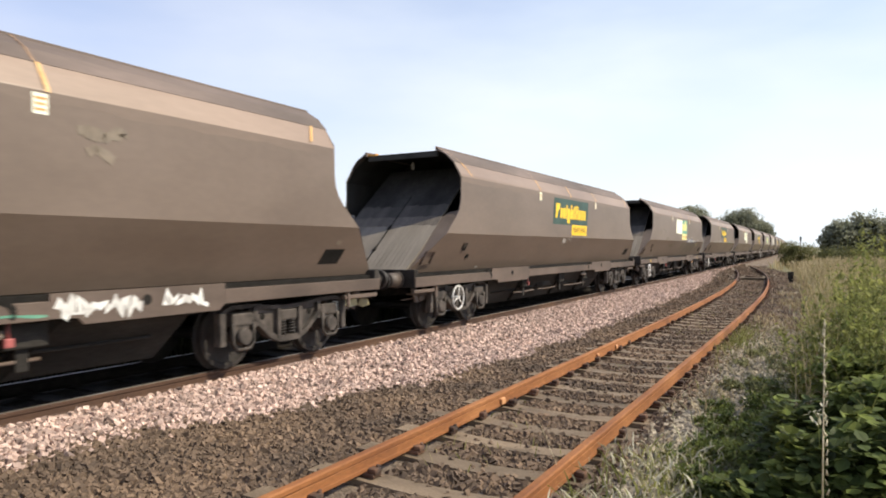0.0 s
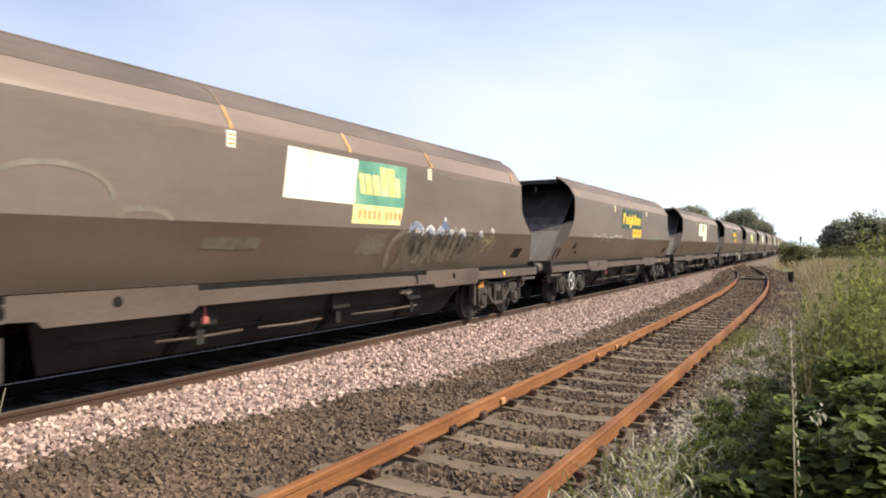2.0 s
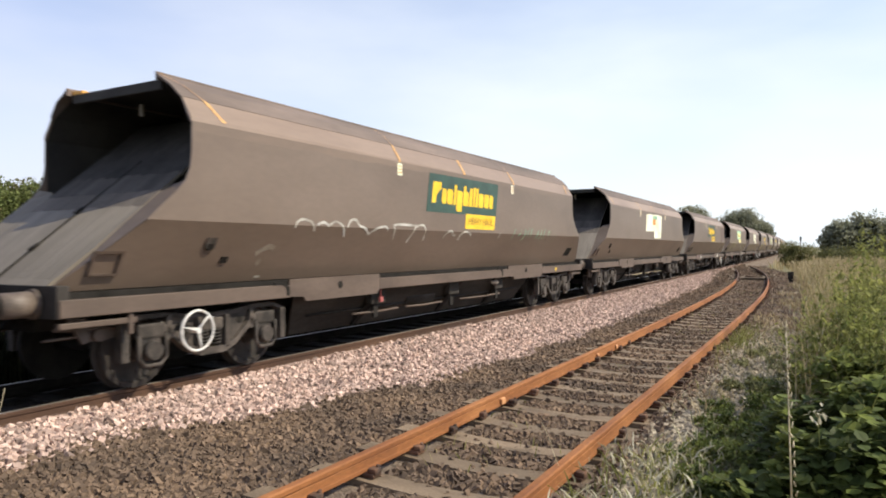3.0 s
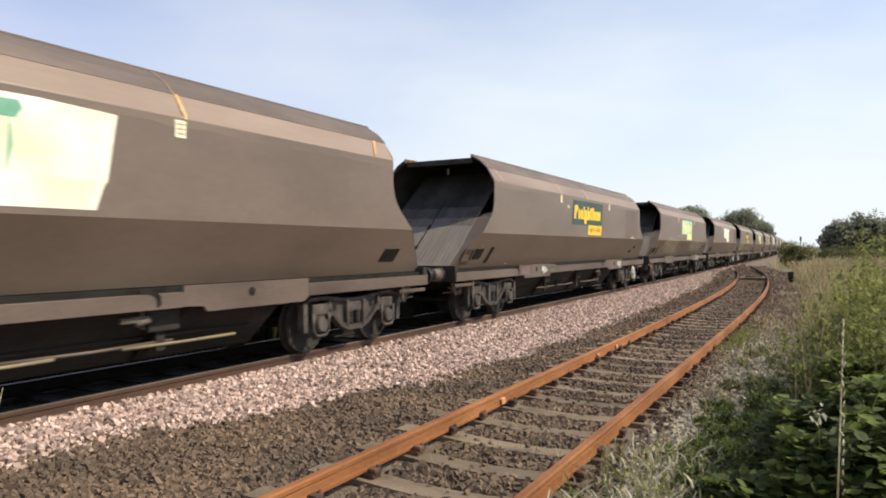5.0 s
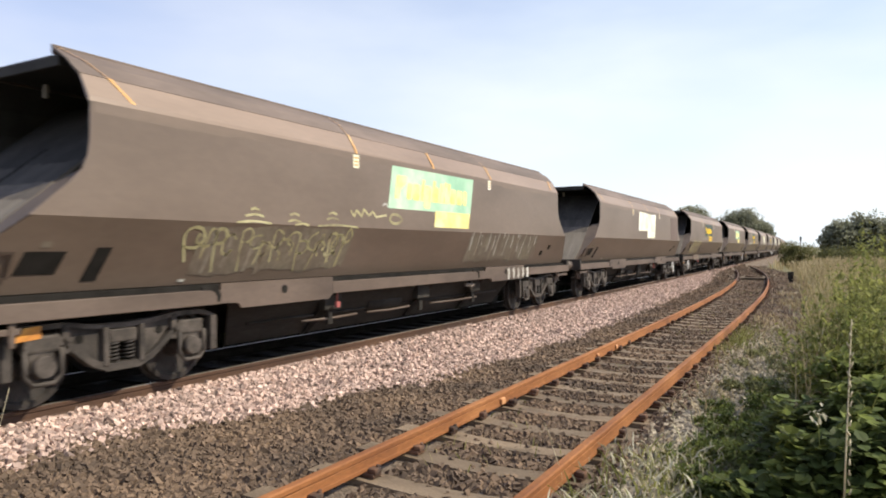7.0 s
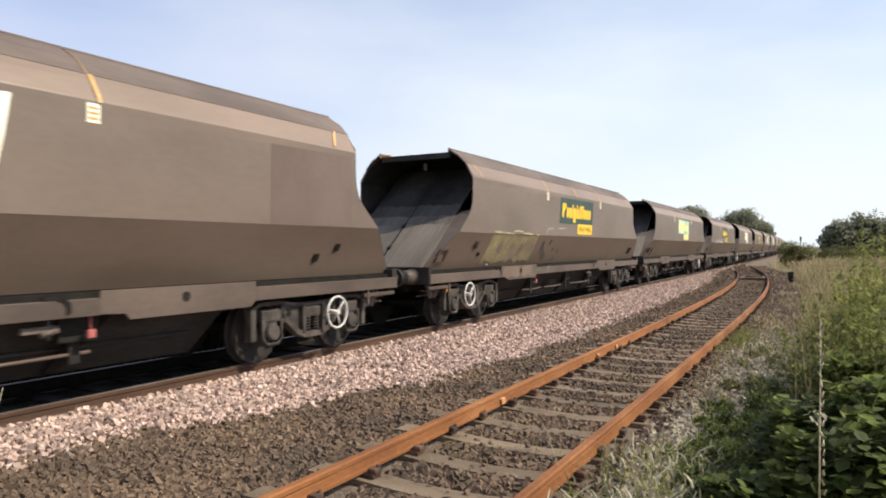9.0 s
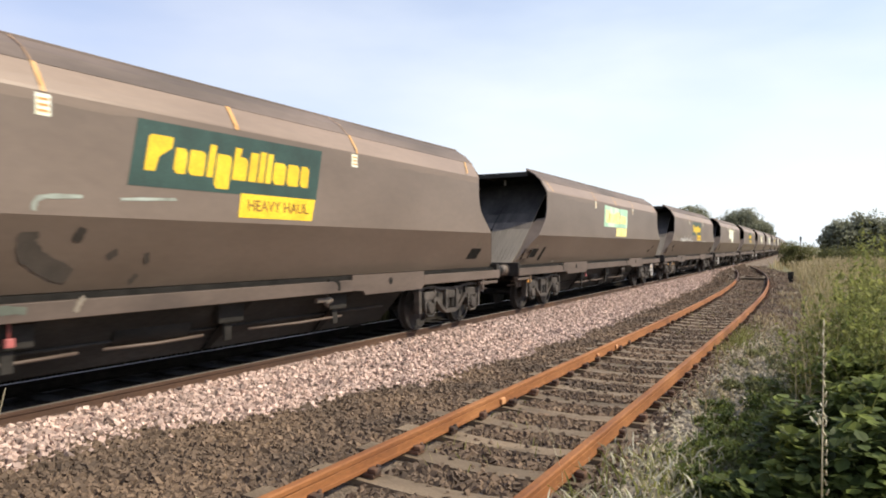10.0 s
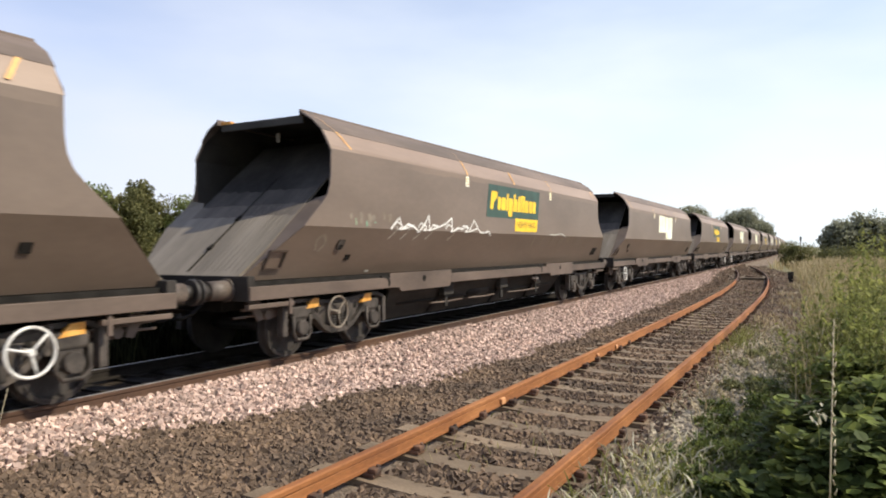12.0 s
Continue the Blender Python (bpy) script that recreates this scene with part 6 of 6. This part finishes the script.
def crown_points(n_clumps, per, R, zc, rz, clump):
    """Leaf places in clumps strewn over an uneven crown."""
    d = rng.normal(size=(n_clumps, 3))
    d /= np.linalg.norm(d, axis=1)[:, None]
    rad = rng.uniform(0.15, 1.0, n_clumps) ** 0.5
    c = d * rad[:, None] * np.array([R, R, rz]) * rng.uniform(0.8, 1.12, (n_clumps, 1)) + np.array([0, 0, zc])
    e = rng.normal(size=(n_clumps, per, 3))
    e /= np.linalg.norm(e, axis=2)[..., None]
    p = c[:, None] + e * (rng.uniform(0.5, 1, (n_clumps, per, 1)) ** 0.5) * clump * rng.uniform(0.6, 1.25, (n_clumps, 1, 1)) * np.array([1, 1, 0.75])
    return p.reshape(-1, 3), c


def tree(x, y, height, radius, mat, label, leaf=0.3, clumps=70, per=70, low=0.25, name="tree", stems=1):
    t = tagged(new(name), label, name.split("_")[-1])
    z = float(ground_z(x, y))
    t.location = (x, y, z - 0.05)
    zc, rz = height * (0.5 + low / 2), height * (0.5 - low / 2)
    pts, c = crown_points(clumps, per, radius, zc, rz, radius * 0.24)
    ob = leaves("crown", pts, leaf * rng.uniform(0.6, 1.3, len(pts)), mat, 0.9)
    ob.parent = t
    bm = bmesh.new()
    r0 = 0.03 * height
    fork = height * (low * 0.6 + 0.12)
    rod(bm, (0, 0, 0), (0.05, 0, fork), r0, r0 * 0.72, 9)
    rod(bm, (0.05, 0, fork), (0.1, 0.05, height * 0.82), r0 * 0.72, r0 * 0.15, 7)
    part("trunk", bm, M["bark"], t)
    for k in rng.choice(len(c), min(6, len(c)), replace=False):
        bm = bmesh.new()
        a = Vector((0.05, 0, fork * rng.uniform(0.85, 1.3)))
        b = Vector(c[k].tolist())
        m = a.lerp(b, 0.55) + Vector((0, 0, 0.06 * height))
        rod(bm, a, m, r0 * 0.4, r0 * 0.25, 6)
        rod(bm, m, b, r0 * 0.25, r0 * 0.06, 5)
        part("limb", bm, M["bark"], t)
    return t


def bush(name, x, y, R, h, mat, leaf, clumps, per, label, up=0.6, wide=1.0):
    t = tagged(new(name), label, name.split("_")[-1])
    t.location = (x, y, float(ground_z(x, y)) - 0.03)
    pts, c = crown_points(clumps, per, R, h * 0.5, h * 0.5, R * 0.3)
    pts = pts[pts[:, 2] > 0.02]
    ob = leaves("foliage", pts, leaf * rng.uniform(0.55, 1.25, len(pts)), mat, up, wide)
    ob.parent = t
    for k in rng.choice(len(c), min(4, len(c)), replace=False):
        bm = bmesh.new()
        rod(bm, (0, 0, 0), Vector(c[k].tolist()), 0.01 + 0.008 * h, 0.004, 5)
        part("stem", bm, M["bark"], t)
    return t


def weed(name, x, y, R, h, mat, label, stems=20, per=26, size=0.115):
    """Upright leafy stems that spread from one root stock."""
    t = tagged(new(name), label, "weed")
    t.location = (x, y, float(ground_z(x, y)) - 0.03)
    a, rad = rng.uniform(0, 2 * np.pi, stems), R * np.sqrt(rng.uniform(0, 1, stems))
    foot = np.stack([np.cos(a) * rad * 0.6, np.sin(a) * rad * 0.6, np.zeros(stems)], 1)
    tip = np.stack([np.cos(a) * rad * 1.2, np.sin(a) * rad * 1.2, h * rng.uniform(0.55, 1.05, stems)], 1)
    f = rng.uniform(0.12, 1.0, (stems, per, 1)) ** 0.8
    pts = (foot[:, None] + (tip - foot)[:, None] * f + rng.normal(0, 0.018, (stems, per, 3))).reshape(-1, 3)
    n = len(pts)
    sz = size * rng.uniform(0.5, 1.2, n) * (1.15 - 0.55 * f.reshape(-1))
    az, tilt = rng.uniform(0, 2 * np.pi, n), rng.normal(0.45, 0.4, n)
    ca, sa, ct, st = np.cos(az), np.sin(az), np.cos(tilt), np.sin(tilt)
    Rm = np.stack([ca, -sa * ct, sa * st, sa, ca * ct, -ca * st, 0 * ca, st, ct], 1).reshape(n, 3, 3)
    v = np.einsum("nij,kj->nki", Rm, LEAF * np.array([0.62, 1.25, 1.0])) * sz[:, None, None] + pts[:, None]
    ob = mesh_np("foliage", v.reshape(-1, 3), (LEAF_F[None] + 6 * np.arange(n)[:, None, None]).reshape(-1, 4), [mat])
    ob.parent = t
    for k in range(0, stems, 3):
        bm = bmesh.new()
        rod(bm, foot[k].tolist(), tip[k].tolist(), 0.005, 0.002, 5)
        part("stem", bm, M["herb"], t)
    return t


def build_plants():
    # trees beyond the train
    row = [(-49, 12, 8.2, 4.4), (-47, 18, 7.4, 4.0), (-48.5, 23, 7.0, 3.6), (-48.5, 26.2, 7.4, 3.2), (-50, 28.6, 7.8, 3.0), (-47, 29, 7.7, 2.6), (-48.5, 31.4, 7.7, 2.8), (-50, 34.3, 7.5, 2.8),
           (-47, 34.2, 7.0, 2.5), (-48.5, 36.8, 8.3, 1.5), (-50, 40.3, 7.3, 2.8), (-47, 41, 6.7, 2.6), (-48.5, 44.6, 6.5, 2.8), (-50, 48.6, 6.3, 3.0), (-48, 52, 6.0, 3.2),
           (-54, 60, 6.4, 4.8), (-58, 70, 6.8, 5.2), (-60, 84, 7.2, 5.6), (-58, 102, 7.8, 6.0), (-50, 122, 8.2, 6.0)]
    for i, (x, y, h, r) in enumerate(row):
        tree(x, y, h, r, M["treeleaf2" if i in (1, 3, 6, 11, 13, 16) else "treeleaf"], "broad leafy green tree in a hedge row", 0.2, 230, 84, 0.0)
    for x, y, h, r in ((-25.6, 158, 11.4, 4.4), (-30.0, 160, 10.4, 4.4), (-16.4, 163, 10.4, 4.7), (-12.6, 166, 7.4, 2.6)):
        tree(x, y, h, r, M["farleaf"], "distant round-crowned green tree", 0.34, 620, 50, 0.1)
    for x, y, h, r in ((1.9, 128, 5.9, 2.9), (5.4, 130, 7.0, 3.8), (10.8, 134, 6.8, 4.6), (16, 132, 7.2, 4.4)):
        tree(x, y, h, r, M["farleaf"], "spreading green tree at the field edge", 0.36, 420, 44, 0.0)
    bush("bush", -2.7, 78, 1.6, 2.1, M["treeleaf"], 0.18, 60, 60, "dense dark green bush beside the line", 0.9)
    for x, y, R, h in ((2.5, 100, 4, 1.8), (10, 98, 5, 1.7), (19, 100, 6, 2.0), (-6, 170, 5, 3.0)):
        bush("hedge_bush", x, y, R, h, M["treeleaf"], 0.24, 60, 60, "low dull-green hedge bush in the meadow", 0.9)
    # brambles and weeds beside the viewer
    for x, y, R, h in ((0.11, 5.03, 0.42, 0.72), (-0.2, 4.85, 0.36, 0.42), (0.35, 5.98, 0.45, 0.95), (-0.05, 5.97, 0.45, 0.7), (-0.43, 5.18, 0.3, 0.3), (0.43, 5.21, 0.45, 0.9), (0.33, 7.12, 0.45, 0.95)):
        bush("bramble_bush", x, y, R, h, M["bramble"], 0.088, 60, 40, "dark glossy bramble bush of broad leaves", 0.55, 1.3)
    for x, y, R, h in ((0.05, 8.1, 0.45, 1.1), (0.42, 8.9, 0.5, 1.95), (0.8, 9.7, 0.5, 2.0), (-0.12, 9.69, 0.4, 0.95), (0.25, 11.11, 0.5, 1.65), (0.74, 12.55, 0.6, 1.85), (0.05, 12.3, 0.5, 0.9),
                       (0.2, 13.84, 0.6, 0.95), (0.75, 15.37, 0.7, 1.45), (1.5, 18.06, 0.8, 1.4), (0.3, 10.1, 0.45, 1.35), (0.5, 7.9, 0.4, 1.5), (0.45, 6.9, 0.4, 1.3)):
        weed("weed_clump", x, y, R, h, M["herb"], "tall yellow-green leafy weed clump on the bank")
    for k in range(34):                                  # the bank behind, clump by clump
        y = 7.2 + 0.36 * k + rng.uniform(-0.2, 0.2)
        x = rng.uniform(0.4, 0.8) + 0.075 * (y - 7) * rng.uniform(0.2, 1.5)
        weed("weed_clump", x, y, rng.uniform(0.4, 0.6), rng.uniform(0.65, 1.1) + (0.3 * x if y < 12 else 0.0), M[("bramble", "lowweed", "herb")[k % 3]], "leafy green weed clump on the bank", 18, 40, 0.085)
    for x, y, R, h in ((-0.95, 7.6, 0.22, 0.2), (-0.8, 7.0, 0.25, 0.26), (-0.7, 6.3, 0.25, 0.28), (-0.95, 6.6, 0.2, 0.2), (-1.05, 8.3, 0.2, 0.18), (-0.65, 7.5, 0.26, 0.3), (-0.6, 8.3, 0.26, 0.3),
                       (-0.85, 5.6, 0.22, 0.24), (-0.6, 5.2, 0.24, 0.3)):
        bush("low_bramble", x, y, R, h, M["bramble"], 0.036, 26, 34, "low trailing bramble spreading over the gravel", 0.9)
    for x, y, R, h in ((-0.30, 5.0, 0.14, 0.5), (-0.52, 4.72, 0.12, 0.36)):
        weed("young_weed", x, y, R, h, M["herb"], "bright young leafy weed among brambles", 7, 16, 0.07)
    for x, y, R, h in ((0.33, 7.6, 0.22, 1.95), (0.43, 8.4, 0.28, 2.05), (0.38, 6.7, 0.2, 1.75), (0.52, 10.4, 0.32, 2.1), (0.27, 9.0, 0.22, 1.75), (0.2, 10.8, 0.25, 1.6)):
        weed("tall_weed", x, y, R, h, M["herb"], "tall leafy yellow-green weed on the bank", 11, 30, 0.09)
    for x, y, h in ((0.38, 9.2, 2.2), (0.5, 11.2, 2.3), (0.72, 12.0, 2.45)):
        weed("tall_weed", x, y, 0.32, h, M["herb"], "very tall sparse leafy weed above the bank", 7, 24, 0.1)
    for k in range(52):                                  # low leafy growth over the gravel
        y = 4.9 + 5.4 * (k + rng.uniform(0, 1)) / 52
        x = rng.uniform(-1.1 if y < 8 else -0.8, -0.25)
        R = rng.uniform(0.10, 0.2) + 0.08 * (x + 1.15)
        bush("low_weed", x, y, R, R * rng.uniform(0.5, 1.1), M[("lowweed", "herb", "lowweed", "bramble")[k % 4]], 0.044, 14, 15, "low leafy green weed on the gravel verge", 0.9)
    for k in range(16):
        y = rng.uniform(9.5, 13.5)
        R = rng.uniform(0.10, 0.2)
        bush("low_weed", rng.uniform(-1.2, -0.5), y, R, R * rng.uniform(0.7, 1.3), M["lowweed"], 0.036, 14, 28, "low grey-green weed on the gravel verge", 1.0)

    def scatter(n, x0, x1, y0, y1):
        return np.stack([rng.uniform(x0, x1, n), rng.uniform(y0, y1, n)], 1)
    n = 5200
    xy = scatter(n, -1.7, 0.6, 3.4, 16)
    keep = np.clip((xy[:, 0] + 1.2) / 1.3, 0.04, 0.7) * np.where(np.sin(xy[:, 1] * 1.9) + np.sin(xy[:, 0] * 5 + xy[:, 1]) > -0.6, 1, 0.3)
    xy = xy[(rng.random(n) < keep) & ((xy[:, 1] > 6.6) | (xy[:, 0] > -0.5))]
    blades("silver_grass", xy, rng.uniform(0.08, 0.30, len(xy)), rng.uniform(0.006, 0.018, len(xy)), M["silver"], "short grey-green seeding grass on gravel", lean=0.8)
    n = 450
    xy = scatter(n, -1.75, -0.75, 4.2, 6.4)
    xy = xy[rng.random(n) < np.clip((xy[:, 0] + 1.8) / 0.6, 0.15, 1)]
    blades("seeding_grass", xy, rng.uniform(0.12, 0.28, len(xy)), rng.uniform(0.010, 0.02, len(xy)), M["herb"], "short green grass in seed at the rail", lean=0.8)
    m = 240
    q = xy[rng.integers(0, len(xy), m)] + rng.normal(0, 0.04, (m, 2))
    blades("seed_heads", q, rng.uniform(0.05, 0.085, m), rng.uniform(0.010, 0.016, m), M["seed"], "pale seed heads of short grass", "seed heads", lean=1.2,
           base=ground_z(q[:, 0], q[:, 1]) + rng.uniform(0.06, 0.24, m))
    m = 130
    q = np.stack([rng.uniform(-1.5, -0.75, m), rng.uniform(4.3, 5.9, m)], 1)
    blades("long_seed_heads", q, rng.uniform(0.07, 0.12, m), rng.uniform(0.012, 0.018, m), M["seed"], "long pale drooping grass heads", "seed heads", lean=1.3,
           base=ground_z(q[:, 0], q[:, 1]) + rng.uniform(0.08, 0.22, m))
    m = 420
    q = np.stack([rng.uniform(-1.25, -0.25, m), rng.uniform(5.6, 11, m)], 1)
    blades("pale_weeds", q, rng.uniform(0.05, 0.16, m), rng.uniform(0.01, 0.02, m), M["seed"], "pale dried weeds on the gravel", "weeds", lean=1.0)
    n = 1500
    xy = scatter(n, -0.25, 2.6, 6.5, 18)
    blades("bank_straw", xy, rng.uniform(0.5, 1.45, n), rng.uniform(0.005, 0.012, n), M["dry"], "dry straw-coloured stems among the bank weeds", lean=0.4)
    n = 9000
    xy = scatter(n, 0.5, 9, -9, 4.4)
    xy = xy[np.hypot(xy[:, 0], xy[:, 1]) > 0.9]
    blades("rough_grass", xy, rng.uniform(0.2, 0.6, len(xy)), rng.uniform(0.008, 0.02, len(xy)), M["grass"], "rough green and straw grass on the bank", lean=0.6)
    n = 9000
    xy = np.stack([rng.uniform(-0.5, 2.8, n), rng.uniform(5.4, 17, n)], 1)
    xy = xy[(xy[:, 0] > -0.1 + rng.exponential(0.35, n)) & (rng.random(n) < 0.3)]
    blades("bank_grass", xy, rng.uniform(0.4, 1.55, len(xy)), rng.uniform(0.004, 0.010, len(xy)), M["grass"], "tall yellow-green grass among the weeds", lean=0.35)
    m = 420
    q = np.stack([rng.uniform(-0.4, 2.6, m), rng.uniform(6, 18, m)], 1)
    blades("tall_seed_heads", q, rng.uniform(0.05, 0.1, m), rng.uniform(0.006, 0.012, m), M["seed"], "pale drooping seed heads of tall grass", "seed heads", lean=0.9,
           base=ground_z(q[:, 0], q[:, 1]) + rng.uniform(0.6, 1.35, m))
    n = 3000
    xy = scatter(n, -0.3, 5, 4.4, 22)
    xy = xy[xy[:, 0] > -0.45 + rng.exponential(0.5, n) * 0.6]
    blades("green_grass", xy, rng.uniform(0.25, 0.75, len(xy)), rng.uniform(0.006, 0.014, len(xy)), M["grass"], "tall green grass on the bank", lean=0.5)
    n = 3200
    xy = scatter(n, -0.9, 7, 17, 36)
    xy = xy[xy[:, 0] > -0.5 + rng.exponential(0.4, n)]
    blades("tall_grass", xy, rng.uniform(0.35, 0.95, len(xy)), rng.uniform(0.012, 0.03, len(xy)), M["grass"], "tall meadow grass", lean=0.4)
    n = 5200
    xy = scatter(n, -1.6, -0.2, 7.5, 40)
    xy = xy[(np.sin(xy[:, 1] * 1.1) + np.sin(xy[:, 0] * 4 + xy[:, 1] * 0.7) + rng.normal(0, 0.6, n)) > 0.1 - (xy[:, 0] + 0.9)]
    blades("verge_straw", xy, rng.uniform(0.06, 0.28, len(xy)), rng.uniform(0.006, 0.016, len(xy)), M["dry"], "short dry straw-coloured grass on the gravel verge", lean=0.8)
    n = 520                                              # tufts hard by the rail
    xy = np.stack([rng.normal(-1.45, 0.16, n), rng.normal(14.6, 1.3, n)], 1)
    blades("verge_tufts", xy, rng.uniform(0.08, 0.3, n), rng.uniform(0.007, 0.016, n), M["grass"], "yellow-green grass tufts beside the rusty rail", lean=0.8)
    n = 24000
    xy = scatter(n, -2.0, 14, 17, 75)
    xy = xy[xy[:, 0] > -0.75 + rng.exponential(0.4, n) - np.clip((xy[:, 1] - 32) / 26, 0, 1) * 2.4 - np.clip((xy[:, 1] - 58) / 20, 0, 1)]
    blades("dry_grass", xy, rng.uniform(0.4, 1.05, len(xy)), rng.uniform(0.012, 0.035, len(xy)), M["dry"], "tall straw-coloured dry meadow grass", lean=0.35)
    n = 7000
    xy = scatter(n, -6, 45, 60, 140)
    xy = xy[xy[:, 0] > main_x(xy[:, 1]) + 4]
    blades("far_grass", xy, rng.uniform(0.5, 1.1, len(xy)), rng.uniform(0.06, 0.14, len(xy)), M["dry"], "distant straw-coloured meadow grass", lean=0.3)
    # scrub added to keep the gaps below the wagons dark, shade in its colour
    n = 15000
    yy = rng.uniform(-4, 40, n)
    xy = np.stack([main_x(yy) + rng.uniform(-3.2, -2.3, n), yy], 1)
    blades("lineside_scrub", xy, rng.uniform(0.8, 1.5, n), rng.uniform(0.02, 0.05, n), M["scrub"], "dense added scrub, shade in its colour, along the far side of the line", "scrub", lean=0.4)
    n = 14000
    xy = scatter(n, -36, -13.5, 2, 50)
    blades("far_bank_grass", xy, rng.uniform(0.35, 0.9, len(xy)), rng.uniform(0.016, 0.04, len(xy)), M["grass"], "rough green grass beyond the line", lean=0.4)
    n = 1500
    v = rng.uniform(-1.1, 1.6, n)
    yy = rng.uniform(5, 34, n)
    xy = np.stack([siding_mid(yy) + v, yy], 1)
    xy = xy[(np.sin(yy * 1.3) + np.sin(yy * 0.47 + v * 2) + rng.normal(0, 0.7, n)) > 0.9]
    blades("siding_weeds", xy, rng.uniform(0.06, 0.2, len(xy)), rng.uniform(0.006, 0.014, len(xy)), M["grass"], "small weeds among the sleepers", lean=0.7)


build_plants()


def stalk(x, y, h, lean_x=0.0, r=0.006, seeds=True):
    t = tagged(new("grass_stalk"), "tall thin dry pale grass stalk with a seed head", "grass stalk")
    t.location = (x, y, float(ground_z(x, y)) - 0.03)
    bm = bmesh.new()
    pts = [(0, 0, 0), (0.01 + lean_x * 0.1, 0, h * 0.35), (-0.008 + lean_x * 0.45, 0.01, h * 0.7), (0.004 + lean_x, 0, h)]
    for k, (a, b) in enumerate(zip(pts, pts[1:])):
        rod(bm, a, b, r * (1 - 0.25 * k), r * (1 - 0.25 * (k + 1)), 6)
    part("stem", bm, M["stalk"], t)
    if seeds:
        bm = bmesh.new()
        for k in range(26):
            f = 0.72 + 0.28 * k / 26
            a = Vector((0.002 + lean_x * f ** 2.2, 0, h * f))
            d = Vector((rng.uniform(-1, 1), rng.uniform(-1, 1), 2.0)).normalized() * 0.013
            rod(bm, a, a + d, 0.003, 0.001, 4)
        part("seed_head", bm, M["stalk"], t)
    return t


big_stalk = stalk(0.018, 1.543, 1.76, r=0.0046)
stalk_b = stalk(-0.42, 3.3, 0.72, r=0.004)
stalk_c = stalk(-1.77, 5.05, 0.6, -0.13, r=0.004)
stalk_d = stalk(-3.35, 2.95, 0.42, r=0.004)
stalk_e = stalk(-4.72, 2.45, 1.1, 0.16, r=0.0035)


def flower(x, y, h):
    """A thin stem with a loose head of pale drooping petals."""
    t = tagged(new("wild_flower"), "pale cream wild flower standing above the brambles", "flower")
    t.location = (x, y, float(ground_z(x, y)) - 0.03)
    bm = bmesh.new()
    rod(bm, (0, 0, 0), (0.02, 0, h * 0.6), 0.004, 0.003, 5)
    rod(bm, (0.02, 0, h * 0.6), (0.0, 0.01, h), 0.003, 0.002, 5)
    part("stem", bm, M["herb"], t)
    c = np.array([0, 0, h]) + rng.normal(0, 0.028, (16, 3))
    ob = leaves("petals", c, rng.uniform(0.03, 0.06, 16), M["seed"], 0.9, 0.7)
    ob.parent = t


flower(-0.054, 4.89, 0.86)


# ---------------------------------------------------------------- what moves
travel = spline([0.0, 0.5, 1.0, 1.5, 2.0, 2.5, 3.0, 5.0, 5.5, 6.0, 6.5, 7.0, 9.0, 9.5, 10.0, 10.5, 11.0, 11.5, 12.0], [-0.52, 6.75, 14.06, 21.26, 28.47, 35.56, 42.73, 70.6, 77.63, 84.63, 91.64, 98.58, 126.25, 133.14, 139.98, 146.86, 153.68, 160.71, 167.43])


def motions():
    lead0 = 10.51
    sag = {0: 0.035}                                     # this wagon's body sits lower on its springs
    times = np.arange(0, 12.01, 0.25)
    for n, w in wagons.items():
        rows = []
        for t in times:
            s = lead0 + PITCH * n - float(travel(t)) + LEN / 2
            x, y, a = on_line(s)
            rows.append((float(t), pose(x, y, -sag.get(n, 0), 0, 0, a)))
        walk(w, rows)
        for b in w.children:
            if b.name.startswith("bogie"):
                b.location.z += sag.get(n, 0)
        if n <= 12:
            spin = [(k / FPS, -float(travel(k / FPS)) / 0.46) for k in range(0, 361)]
            for b in w.children:
                if b.name.startswith("bogie"):
                    for ws in b.children:
                        if ws.name.startswith("wheelset"):
                            home = ws.location.copy()
                            walk(ws, [(t, Matrix.Translation(home) @ Matrix.Rotation(-a, 4, "X")) for t, a in spin])
    sway = [(0.0, -0.95), (0.5, -0.76), (1.0, -0.87), (1.5, -3.9), (2.0, -3.1), (2.5, -4.1), (3.0, -3.4), (4.0, -1.4), (5.0, 0.25), (5.5, -1.5), (6.0, -1.96), (6.5, -1.93), (7.0, 0.76), (8.0, -0.4),
            (9.0, -1.2), (9.5, -0.6), (10.0, -1.0), (10.5, -1.96), (11.0, -1.85), (11.5, -1.4), (12.0, -0.36)]
    for st, k, ph in ((big_stalk, 1.0, 0), (stalk_b, 1.6, 2), (stalk_c, 1.6, 4), (stalk_d, 1.4, 1), (stalk_e, 1.6, 3)):
        base = st.location.copy()
        vals = [v for _, v in sway]
        rows = [(t, Matrix.Translation(base) @ pose(0, 0, 0, 0, k * vals[(i + ph) % len(vals)], 29)) for i, (t, _) in enumerate(sway)]
        walk(st, rows)


motions()
